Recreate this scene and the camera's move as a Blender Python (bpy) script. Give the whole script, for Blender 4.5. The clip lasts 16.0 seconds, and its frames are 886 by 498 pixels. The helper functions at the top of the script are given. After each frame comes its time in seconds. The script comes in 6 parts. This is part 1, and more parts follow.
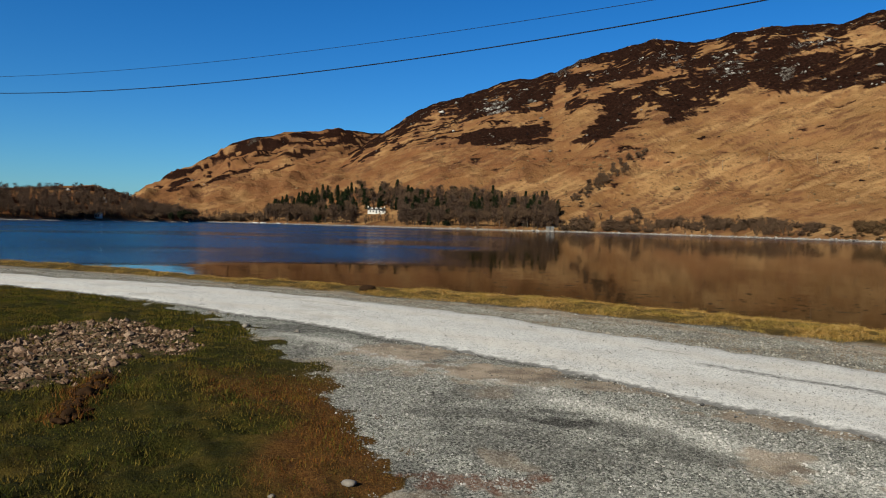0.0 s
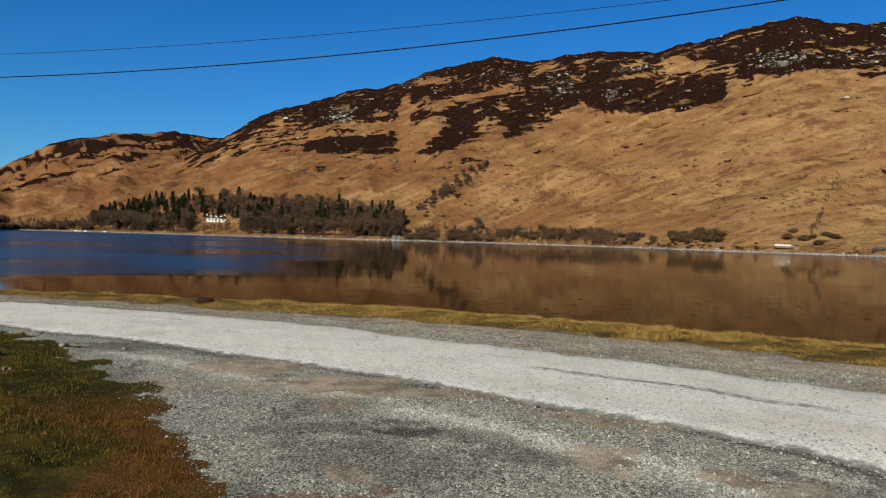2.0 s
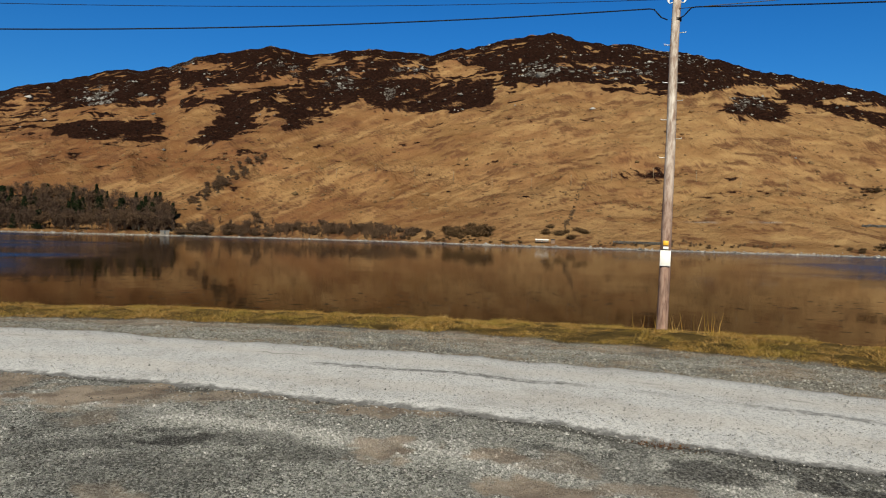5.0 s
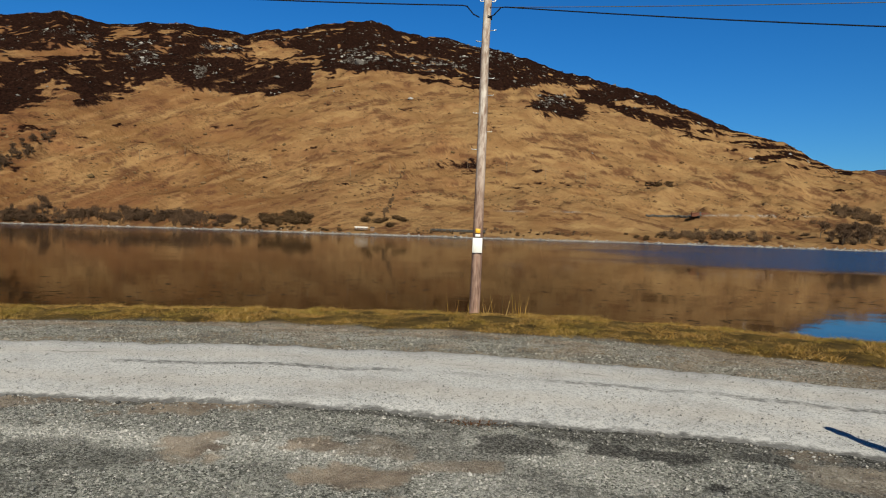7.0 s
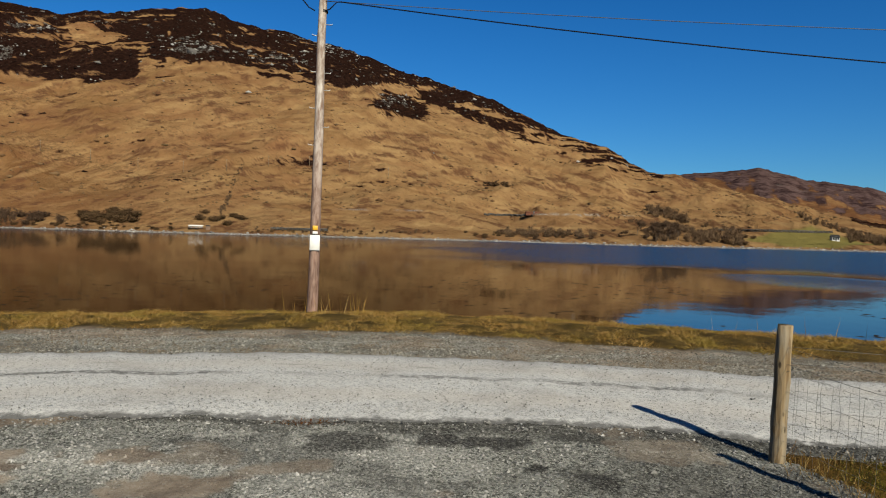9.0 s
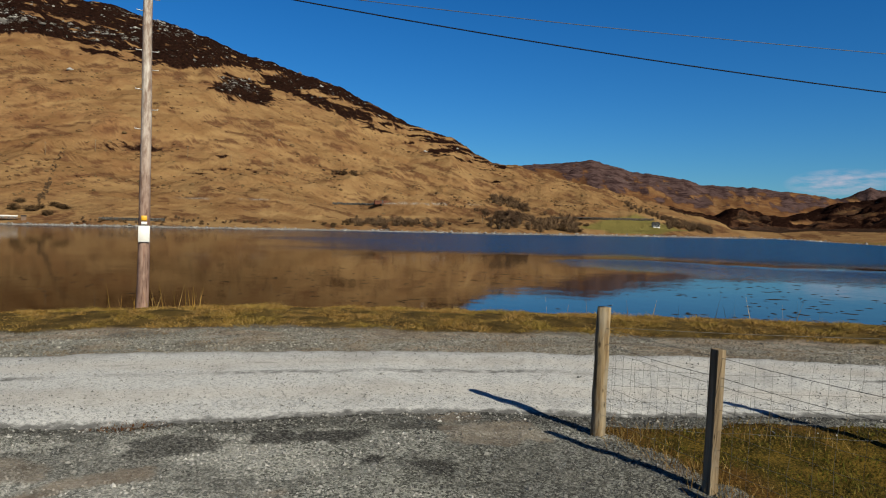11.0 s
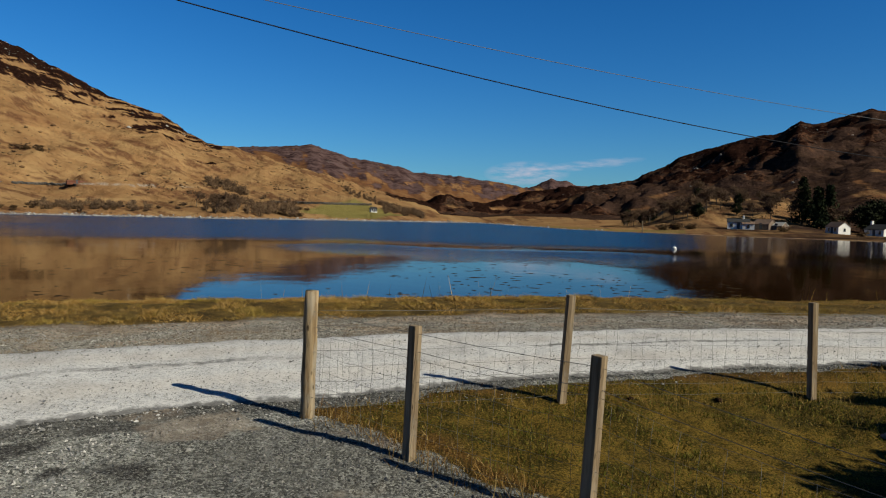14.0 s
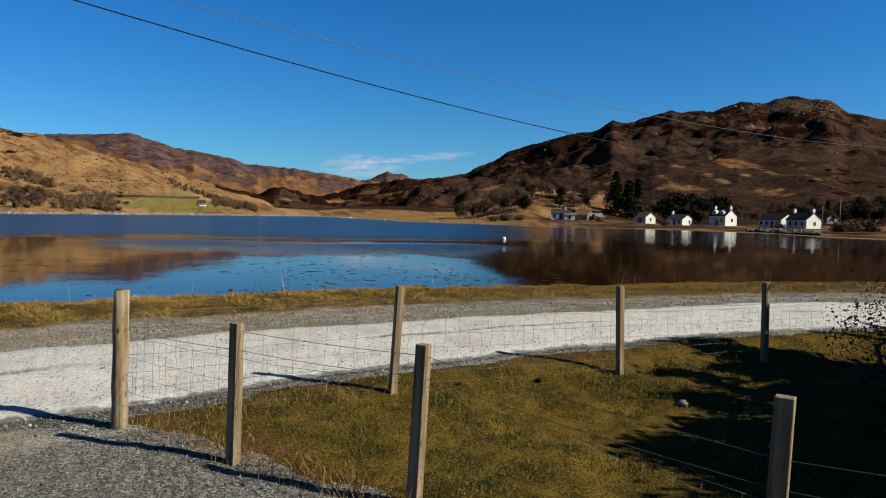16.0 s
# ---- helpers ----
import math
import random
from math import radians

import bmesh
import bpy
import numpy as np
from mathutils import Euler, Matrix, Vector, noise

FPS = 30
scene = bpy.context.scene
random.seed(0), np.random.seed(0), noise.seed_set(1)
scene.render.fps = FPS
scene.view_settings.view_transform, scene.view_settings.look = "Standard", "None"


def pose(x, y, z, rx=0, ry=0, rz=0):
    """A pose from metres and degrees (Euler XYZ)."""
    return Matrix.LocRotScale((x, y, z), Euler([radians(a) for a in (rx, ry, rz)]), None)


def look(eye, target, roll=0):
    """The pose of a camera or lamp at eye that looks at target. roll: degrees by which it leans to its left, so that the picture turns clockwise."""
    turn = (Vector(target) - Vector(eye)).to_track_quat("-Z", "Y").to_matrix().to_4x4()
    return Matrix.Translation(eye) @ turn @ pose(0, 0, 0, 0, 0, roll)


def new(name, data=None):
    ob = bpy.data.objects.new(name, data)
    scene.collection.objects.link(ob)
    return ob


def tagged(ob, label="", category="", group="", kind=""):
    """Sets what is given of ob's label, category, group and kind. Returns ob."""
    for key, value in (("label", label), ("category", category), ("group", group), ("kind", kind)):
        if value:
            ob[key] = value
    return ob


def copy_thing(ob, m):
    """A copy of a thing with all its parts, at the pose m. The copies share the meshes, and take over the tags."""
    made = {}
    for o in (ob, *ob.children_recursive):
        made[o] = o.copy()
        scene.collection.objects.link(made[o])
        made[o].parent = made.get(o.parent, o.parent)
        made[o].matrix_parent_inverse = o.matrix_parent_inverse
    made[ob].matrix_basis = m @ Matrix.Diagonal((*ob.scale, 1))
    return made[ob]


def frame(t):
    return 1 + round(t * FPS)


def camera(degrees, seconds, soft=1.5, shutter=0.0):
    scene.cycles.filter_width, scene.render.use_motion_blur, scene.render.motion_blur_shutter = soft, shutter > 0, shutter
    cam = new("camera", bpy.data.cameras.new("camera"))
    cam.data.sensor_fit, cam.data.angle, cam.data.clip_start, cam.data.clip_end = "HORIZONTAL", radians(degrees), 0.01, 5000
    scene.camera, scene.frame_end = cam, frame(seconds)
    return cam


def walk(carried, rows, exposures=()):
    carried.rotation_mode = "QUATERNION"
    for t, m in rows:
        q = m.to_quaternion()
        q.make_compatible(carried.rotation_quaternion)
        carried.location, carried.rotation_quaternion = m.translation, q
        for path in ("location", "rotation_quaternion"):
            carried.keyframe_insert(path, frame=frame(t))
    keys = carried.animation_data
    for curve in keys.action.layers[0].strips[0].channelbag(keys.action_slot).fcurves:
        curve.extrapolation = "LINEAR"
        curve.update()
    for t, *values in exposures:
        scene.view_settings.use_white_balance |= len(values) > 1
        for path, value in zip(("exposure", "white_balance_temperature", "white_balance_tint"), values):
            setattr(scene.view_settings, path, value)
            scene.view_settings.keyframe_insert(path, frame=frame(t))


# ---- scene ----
cam = camera(65.2, 16.0, 1.1)
PATH = [
    (0, (0.013, 0.103, 1.905), (0.162, 2.097, 1.832), 1.5),
    (0.5, (0.025, 0.148, 1.911), (0.301, 2.127, 1.829), 1.6),
    (1, (0.033, 0.126, 1.92), (0.41, 2.089, 1.856), 1.7),
    (1.5, (0.039, 0.126, 1.922), (0.518, 2.068, 1.871), 1.6),
    (2, (0.051, 0.142, 1.918), (0.632, 2.055, 1.883), 1.6),
    (2.5, (0.067, 0.158, 1.914), (0.744, 2.04, 1.881), 1.5),
    (3, (0.082, 0.167, 1.91), (0.853, 2.013, 1.887), 1.5),
    (5.5, (0.089, 0.169, 1.906), (1.333, 1.734, 1.867), 1.5),
    (6, (0.091, 0.205, 1.917), (1.437, 1.684, 1.871), 1.4),
    (6.5, (0.033, 0.144, 1.909), (1.472, 1.531, 1.853), 1.5),
    (7, (0.089, 0.127, 1.911), (1.615, 1.418, 1.858), 1.7),
    (7.5, (0.156, 0.132, 1.919), (1.766, 1.318, 1.857), 1.8),
    (8, (0.161, 0.073, 1.92), (1.845, 1.151, 1.858), 1.9),
    (8.5, (0.168, 0.049, 1.88), (1.904, 1.042, 1.828), 1.8),
    (10.8, (0.285, -0.052, 1.885), (2.2, 0.521, 1.823), 1.1),
    (11, (0.29, -0.06, 1.889), (2.221, 0.455, 1.823), 1.2),
    (11.5, (0.3, -0.083, 1.888), (2.262, 0.299, 1.824), 1.2),
    (12, (0.313, -0.101, 1.884), (2.294, 0.162, 1.812), 1.2),
    (12.5, (0.387, -0.133, 1.881), (2.381, -0.014, 1.797), 1.1),
    (13, (0.342, -0.14, 1.882), (2.34, -0.165, 1.784), 1.3),
    (13.5, (0.332, -0.159, 1.884), (2.324, -0.306, 1.786), 1.4),
    (14, (0.32, -0.182, 1.887), (2.299, -0.456, 1.794), 1.4),
    (14.5, (0.332, -0.208, 1.885), (2.292, -0.594, 1.794), 1.2),
    (15, (0.334, -0.226, 1.883), (2.265, -0.739, 1.789), 1.5),
    (15.5, (0.338, -0.251, 1.877), (2.236, -0.874, 1.767), 1.3),
    (16, (0.33, -0.279, 1.881), (2.191, -1.004, 1.777), 1.0),
]
walk(cam, [(t, look(eye, target, roll)) for t, eye, target, roll in PATH], [(0, 0.88), (3, 0.80), (5.5, 0.74), (8.5, 0.67), (11, 0.62), (13, 0.64), (14.5, 0.74), (16, 0.98)])

# ---- light ----
SUN_AZ, SUN_EL = 219.0, 31.5
world = bpy.data.worlds.new("world")
scene.world = world
world.use_nodes = True
wn = world.node_tree.nodes
sky = wn.new("ShaderNodeTexSky")
sky.sky_type, sky.sun_disc = "NISHITA", False
sky.sun_elevation, sky.sun_rotation = radians(SUN_EL), radians(SUN_AZ)
sky.altitude, sky.air_density, sky.dust_density, sky.ozone_density = 0, 1.0, 0.3, 6.0
tint = wn.new("ShaderNodeMix")
tint.data_type, tint.blend_type = "RGBA", "MULTIPLY"
tint.inputs["Factor"].default_value = 1.0
tint.inputs[7].default_value = (0.54, 0.94, 1.16, 1.0)
deepen = wn.new("ShaderNodeHueSaturation")
deepen.inputs["Saturation"].default_value = 1.25
world.node_tree.links.new(sky.outputs[0], deepen.inputs["Color"])
world.node_tree.links.new(deepen.outputs[0], tint.inputs[6])
# a thin bank of cloud low over the head of the loch
coord = wn.new("ShaderNodeTexCoord")
split = wn.new("ShaderNodeSeparateXYZ")
world.node_tree.links.new(coord.outputs["Generated"], split.inputs[0])


def world_math(op, a, b=0.0):
    n = wn.new("ShaderNodeMath")
    n.operation = op
    for socket, v in zip(n.inputs, (a, b)):
        if isinstance(v, bpy.types.NodeSocket):
            world.node_tree.links.new(v, socket)
        else:
            socket.default_value = v
    return n.outputs[0]


bearing = world_math("ARCTAN2", split.outputs["X"], split.outputs["Y"])
height_up = world_math("ARCSINE", split.outputs["Z"])
wisp = wn.new("ShaderNodeTexNoise")
wisp.inputs["Scale"].default_value, wisp.inputs["Detail"].default_value, wisp.inputs["Roughness"].default_value = 34.0, 6.0, 0.55
squash = wn.new("ShaderNodeMapping")
squash.inputs["Scale"].default_value = (1, 1, 5)
world.node_tree.links.new(coord.outputs["Generated"], squash.inputs[0])
world.node_tree.links.new(squash.outputs[0], wisp.inputs[0])


def cloud_mask(az, el, wide, tall, lean):
    u = world_math("MULTIPLY", world_math("SUBTRACT", bearing, radians(az)), 1 / radians(wide))
    v = world_math("SUBTRACT", height_up, radians(el))
    v = world_math("SUBTRACT", v, world_math("MULTIPLY", world_math("SUBTRACT", bearing, radians(az)), lean))
    v = world_math("MULTIPLY", v, 1 / radians(tall))
    d = world_math("ADD", world_math("MULTIPLY", u, u), world_math("MULTIPLY", v, v))
    return world_math("MAXIMUM", world_math("SUBTRACT", 1.0, d), 0.0)


cloud = world_math("ADD", cloud_mask(104.6, 3.7, 3.6, 1.05, 0.02), world_math("MULTIPLY", cloud_mask(109.5, 4.45, 4.6, 0.45, 0.11), 0.6))
cloud = world_math("MULTIPLY", cloud, world_math("MINIMUM", world_math("MAXIMUM", world_math("MULTIPLY", world_math("SUBTRACT", wisp.outputs[0], 0.36), 3.2), 0.0), 0.85))
veil = wn.new("ShaderNodeMix")
veil.data_type = "RGBA"
veil.inputs[7].default_value = (6.0, 6.2, 7.6, 1.0)
world.node_tree.links.new(cloud, veil.inputs["Factor"])
world.node_tree.links.new(tint.outputs[2], veil.inputs[6])
deep = wn.new("ShaderNodeMapRange")
deep.interpolation_type = "SMOOTHSTEP"
for socket, value in zip(deep.inputs[1:5], (radians(14), radians(62), 1.0, 0.32)):
    socket.default_value = value
world.node_tree.links.new(height_up, deep.inputs[0])
zenith = wn.new("ShaderNodeVectorMath")
zenith.operation = "SCALE"
world.node_tree.links.new(veil.outputs[2], zenith.inputs[0])
world.node_tree.links.new(deep.outputs[0], zenith.inputs["Scale"])
world.node_tree.links.new(zenith.outputs[0], wn["Background"].inputs[0])
wn["Background"].inputs[1].default_value = 0.049
sun = new("sun", bpy.data.lights.new("sun", "SUN"))
sun.data.energy, sun.data.angle, sun.data.color = 5.0, radians(0.5), (1.0, 0.925, 0.73)
sun_way = Vector((math.sin(radians(SUN_AZ)) * math.cos(radians(SUN_EL)), math.cos(radians(SUN_AZ)) * math.cos(radians(SUN_EL)), math.sin(radians(SUN_EL))))
sun.matrix_world = look(sun_way * 50, (0, 0, 0))


# ---- noise and small helpers ----
def lattice(ix, iy, seed):
    h = (ix.astype(np.int64) * 374761393 + iy.astype(np.int64) * 668265263 + seed * 1274126177) & 0xFFFFFFFF
    h = ((h ^ (h >> 13)) * 1274126177) & 0xFFFFFFFF
    return ((h ^ (h >> 16)) & 0xFFFF) / 65535.0


def value_noise(x, y, seed=0):
    ix, iy = np.floor(x), np.floor(y)
    u, v = x - ix, y - iy
    u, v = u * u * u * (u * (6 * u - 15) + 10), v * v * v * (v * (6 * v - 15) + 10)
    a, b = lattice(ix, iy, seed), lattice(ix + 1, iy, seed)
    c, d = lattice(ix, iy + 1, seed), lattice(ix + 1, iy + 1, seed)
    return (a + (b - a) * u) * (1 - v) + (c + (d - c) * u) * v


def fbm(x, y, octaves=4, seed=0):
    """Fractal noise from about -1 to 1."""
    total, size, full = 0, 1.0, 0
    for n in range(octaves):
        total = total + size * (2 * value_noise(x * 2**n + 17.3 * n, y * 2**n - 9.1 * n, seed + n) - 1)
        full += size
        size *= 0.5
    return total / full * 1.6


def ridged(x, y, octaves=4, seed=0):
    total, size, full = 0, 1.0, 0
    for n in range(octaves):
        total = total + size * (1 - np.abs(2 * value_noise(x * 2**n + 5.7 * n, y * 2**n + 3.3 * n, seed + n) - 1) * 2)
        full += size
        size *= 0.5
    return total / full


def smooth(x, a, b):
    t = np.clip((x - a) / (b - a), 0, 1)
    return t * t * (3 - 2 * t)


def curve(knots):
    """A function that runs through (x, y) knots."""
    xs, ys = zip(*knots)
    return lambda v: np.interp(v, xs, ys)


def polar(az, r):
    return r * np.sin(np.radians(az)), r * np.cos(np.radians(az))


def mesh_of(verts, faces, name="mesh", smooth_shade=False):
    me = bpy.data.meshes.new(name)
    verts, faces = np.asarray(verts, np.float32), np.asarray(faces, np.int32)
    me.vertices.add(len(verts))
    me.vertices.foreach_set("co", verts.ravel())
    n = faces.shape[1]
    me.loops.add(faces.size)
    me.loops.foreach_set("vertex_index", faces.ravel())
    me.polygons.add(len(faces))
    me.polygons.foreach_set("loop_start", np.arange(0, faces.size, n, dtype=np.int32))
    me.polygons.foreach_set("loop_total", np.full(len(faces), n, np.int32))
    me.polygons.foreach_set("use_smooth", np.full(len(faces), smooth_shade))
    me.update(calc_edges=True)
    return me


def attribute(me, name, values):
    me.attributes.new(name, "FLOAT", "POINT").data.foreach_set("value", np.asarray(values, np.float32).ravel())


def grid_faces(rows, cols):
    i = np.arange(rows * cols).reshape(rows, cols)
    return np.stack([i[:-1, :-1], i[:-1, 1:], i[1:, 1:], i[1:, :-1]], -1).reshape(-1, 4)


def part(name, bm, material, parent=None, label="", smooth_shade=True):
    """Links a bmesh (or a mesh) as one mesh object, under parent where there is one."""
    if isinstance(bm, bmesh.types.BMesh):
        me = bpy.data.meshes.new(name)
        bm.to_mesh(me)
        bm.free()
        for p in me.polygons:
            p.use_smooth = smooth_shade
    else:
        me = bm
    if material:
        me.materials.append(material)
    ob = new(name, me)
    ob.parent = parent
    return tagged(ob, label)


def empty(name, m, label, category, group="", kind=""):
    ob = new(name)
    ob.empty_display_size = 0.2
    ob.matrix_basis = m
    return tagged(ob, label, category, group, kind)


def add_box(bm, size, at=(0, 0, 0), turn=(0, 0, 0), bevel=0.0):
    m = pose(*at, *turn) @ Matrix.Diagonal((*size, 1))
    made = bmesh.ops.create_cube(bm, size=1, matrix=m)["verts"]
    if bevel:
        edges = list({e for v in made for e in v.link_edges})
        bmesh.ops.bevel(bm, geom=edges, offset=bevel, segments=1, affect="EDGES")
    return made


def box(size, at=(0, 0, 0), turn=(0, 0, 0), bevel=0.0):
    bm = bmesh.new()
    add_box(bm, size, at, turn, bevel)
    return bm


def tube_points(points, radii, sides=8, cap=True):
    """Verts and faces of a round bar along points."""
    points = [Vector(p) for p in points]
    verts, faces = [], []
    for i, p in enumerate(points):
        d = (points[min(i + 1, len(points) - 1)] - points[max(i - 1, 0)]).normalized()
        side = d.cross(Vector((0, 0, 1)) if abs(d.z) < 0.95 else Vector((1, 0, 0))).normalized()
        up = side.cross(d)
        for k in range(sides):
            a = 2 * math.pi * k / sides
            verts.append(p + (side * math.cos(a) + up * math.sin(a)) * radii[i])
    for i in range(len(points) - 1):
        for k in range(sides):
            faces.append((i * sides + k, i * sides + (k + 1) % sides, (i + 1) * sides + (k + 1) % sides, (i + 1) * sides + k))
    return verts, faces


def tube(points, radii, sides=8):
    bm = bmesh.new()
    add_tube(bm, points, radii, sides)
    return bm


def add_tube(bm, points, radii, sides=8):
    verts, faces = tube_points(points, radii, sides)
    vs = [bm.verts.new(v) for v in verts]
    for f in faces:
        bm.faces.new([vs[k] for k in f])
    bm.faces.new(vs[:sides][::-1])
    bm.faces.new(vs[-sides:])


# ---- materials ----
class Mat:
    """A node material in the making."""

    def __init__(self, name, roughness=0.8, metallic=0.0, specular=0.3):
        self.m = bpy.data.materials.new(name)
        self.m.use_nodes = True
        self.t = self.m.node_tree
        self.b = self.t.nodes["Principled BSDF"]
        self.b.inputs["Roughness"].default_value = roughness
        self.b.inputs["Metallic"].default_value = metallic
        self.b.inputs["Specular IOR Level"].default_value = specular
        self.coord = self.t.nodes.new("ShaderNodeTexCoord")

    def set(self, socket, value):
        if isinstance(value, bpy.types.NodeSocket):
            self.t.links.new(value, socket)
        elif isinstance(value, (int, float)):
            socket.default_value = value
        else:
            socket.default_value = (*value, 1.0)[: len(socket.default_value)]

    def noise(self, scale, detail=4, rough=0.6, stretch=(1, 1, 1), space="Object", turn=(0, 0, 0)):
        mapping = self.t.nodes.new("ShaderNodeMapping")
        mapping.inputs["Scale"].default_value = stretch
        mapping.inputs["Rotation"].default_value = [radians(a) for a in turn]
        n = self.t.nodes.new("ShaderNodeTexNoise")
        n.inputs["Scale"].default_value, n.inputs["Detail"].default_value, n.inputs["Roughness"].default_value = scale, detail, rough
        self.t.links.new(self.coord.outputs[space], mapping.inputs[0])
        self.t.links.new(mapping.outputs[0], n.inputs[0])
        return n.outputs[0]

    def cells(self, scale, output="Distance", stretch=(1, 1, 1)):
        mapping = self.t.nodes.new("ShaderNodeMapping")
        mapping.inputs["Scale"].default_value = stretch
        n = self.t.nodes.new("ShaderNodeTexVoronoi")
        n.inputs["Scale"].default_value = scale
        self.t.links.new(self.coord.outputs["Object"], mapping.inputs[0])
        self.t.links.new(mapping.outputs[0], n.inputs[0])
        return n.outputs[output]

    def mask(self, name):
        n = self.t.nodes.new("ShaderNodeAttribute")
        n.attribute_name = name
        return n.outputs["Fac"]

    def math(self, op, a, b=0.0, c=0.0):
        n = self.t.nodes.new("ShaderNodeMath")
        n.operation = op
        for socket, v in zip(n.inputs, (a, b, c)):
            self.set(socket, v)
        return n.outputs[0]

    def ramp(self, fac, low, high, to_low=0.0, to_high=1.0):
        n = self.t.nodes.new("ShaderNodeMapRange")
        n.interpolation_type = "SMOOTHSTEP"
        for socket, v in zip(n.inputs, (fac, low, high, to_low, to_high)):
            self.set(socket, v)
        return n.outputs[0]

    def mix(self, fac, a, b, kind="MIX"):
        n = self.t.nodes.new("ShaderNodeMix")
        n.data_type, n.blend_type = "RGBA", kind
        self.set(n.inputs["Factor"], fac)
        self.set(n.inputs[6], a)
        self.set(n.inputs[7], b)
        return n.outputs[2]

    def random(self, island=False):
        n = self.t.nodes.new("ShaderNodeNewGeometry" if island else "ShaderNodeObjectInfo")
        return n.outputs["Random Per Island" if island else "Random"]

    def bump(self, height, strength=0.5, distance=0.02):
        n = self.t.nodes.new("ShaderNodeBump")
        n.inputs["Strength"].default_value, n.inputs["Distance"].default_value = strength, distance
        self.set(n.inputs["Height"], height)
        self.t.links.new(n.outputs[0], self.b.inputs["Normal"])
        return self

    def colour(self, value):
        self.set(self.b.inputs["Base Color"], value)
        return self

    def rough(self, value):
        self.set(self.b.inputs["Roughness"], value)
        return self


def plain(name, colour, dark=0.7, scale=6.0, roughness=0.8, metallic=0.0, bump=0.2, stretch=(1, 1, 1), specular=0.3, fine=60.0):
    """A surface of one colour with stains and grain."""
    k = Mat(name, roughness, metallic, specular)
    stains, grain = k.noise(scale, 4, 0.6, stretch), k.noise(fine, 3, 0.6, stretch)
    c = k.mix(k.ramp(stains, 0.35, 0.7), [v * dark for v in colour], colour)
    c = k.mix(k.ramp(grain, 0.3, 0.75, 0.0, 0.35), c, [v * 0.55 for v in colour])
    return k.colour(c).bump(k.math("ADD", grain, stains), bump, 0.01).m


# ---- the lie of the land, by bearing from the first standpoint ----
WATER_Z = -1.0
near_shore = curve([(-70, 60), (-40, 45), (-24.5, 32), (-13.4, 24), (-0.5, 21.4), (13.5, 19.7), (26.6, 17.9), (40, 17.2), (61, 17.3), (76, 16.7), (90, 16.8), (100, 17.6), (112, 18.9), (126, 21), (144, 26.7), (160, 36), (178, 60)])
verge_inner = curve([(-70, 56), (-40, 40), (-24.5, 28.3), (-13.4, 22.5), (0, 18.6), (13.5, 16.8), (26.7, 15.4), (40.5, 14.55), (52, 14.0), (61, 13.75), (76, 13.4), (90, 13.5), (107, 15.1), (126, 17.6), (144, 23), (160, 32), (178, 56)])
road_far = curve([(-70, 48), (-46, 36), (-24.5, 23.5), (-13.4, 19.7), (0, 16.0), (13.5, 13.35), (26.8, 11.85), (40.5, 11.15), (52, 10.8), (61, 10.6), (70, 10.55), (76.7, 10.6), (90, 10.9), (107.8, 12.1), (126, 14.5), (143.7, 19.3), (160, 28), (178, 52)])
road_near = curve([(-70, 44), (-46, 31.2), (-24.4, 19.6), (-13.3, 14.7), (0, 11.35), (13.6, 9.4), (26.8, 8.1), (40.5, 7.55), (52.2, 7.15), (61, 7.1), (70.5, 7.22), (81.6, 7.36), (87.8, 7.45), (95.8, 7.8), (113, 9.15), (126, 10.9), (143.7, 14.7), (160, 23), (178, 47)])
far_shore = curve([(-70, 60), (-40, 260), (-25, 330), (-16, 400), (-15, 460), (-5, 430), (4, 400), (20, 400), (30, 370), (40, 320), (53, 296), (71, 292), (80, 280), (94, 330), (101, 360), (103, 300), (108, 215), (112, 191), (121, 172), (130, 162), (136, 148), (140, 130), (144, 122), (160, 95), (178, 60)])
lawn_edge = curve([(3.0, 3.0), (5.2, 0.1), (6.1, -0.9), (7.9, -4.6), (9.9, -8.2), (11.3, -10.8), (13.1, -13.2), (16.8, -19), (19.7, -24.4), (30, -36), (60, -50)])
main_ridge = curve([(-30, -0.6), (-13, -0.4), (-6, 4.0), (-0.8, 7.42), (1, 8.8), (3.7, 9.94), (8.3, 11.4), (12.9, 12.3), (14.7, 13.25), (17.4, 13.9), (20.6, 14.7), (23.6, 14.17), (26, 14.6), (29, 15), (33.6, 14.75), (36, 15.2), (41.1, 16.3), (43.4, 16.4), (46.6, 15.76), (52.5, 14.87), (56, 14.05), (59.5, 13.0), (62.7, 12.1), (66.3, 10.9), (68.4, 9.9), (70.9, 8.75), (75.6, 7.2), (78.9, 5.44), (84.9, 3.92), (89.4, 2.83), (96.2, 1.14), (99, -0.2)])
left_ridge = curve([(-34, -0.3), (-24, -0.2), (-20.5, 1.0), (-17.6, 3.0), (-15.7, 4.0), (-12.5, 5.95), (-8.3, 7), (-4.4, 7.59), (-1.7, 7.2), (4, 7.0), (9, 3), (14, -0.5), (20, -2)])
headland_ridge = curve([(-75, 4.0), (-50, 3.0), (-30, 1.7), (-27.5, 1.75), (-24.7, 2.0), (-22.6, 2.15), (-20.9, 1.75), (-19.5, 1.3), (-18.3, 0.95), (-16.4, 0.55), (-15.2, -0.3)])
far_ridge = curve([(40, -0.6), (62, -0.5), (74, 4.0), (79.8, 5.1), (82.2, 5.15), (84.9, 5.28), (87, 5.55), (89.5, 4.9), (93.7, 3.95), (98, 3.4), (102.5, 2.87), (104.5, 2.6), (112, 2.0), (120, 0.5)])
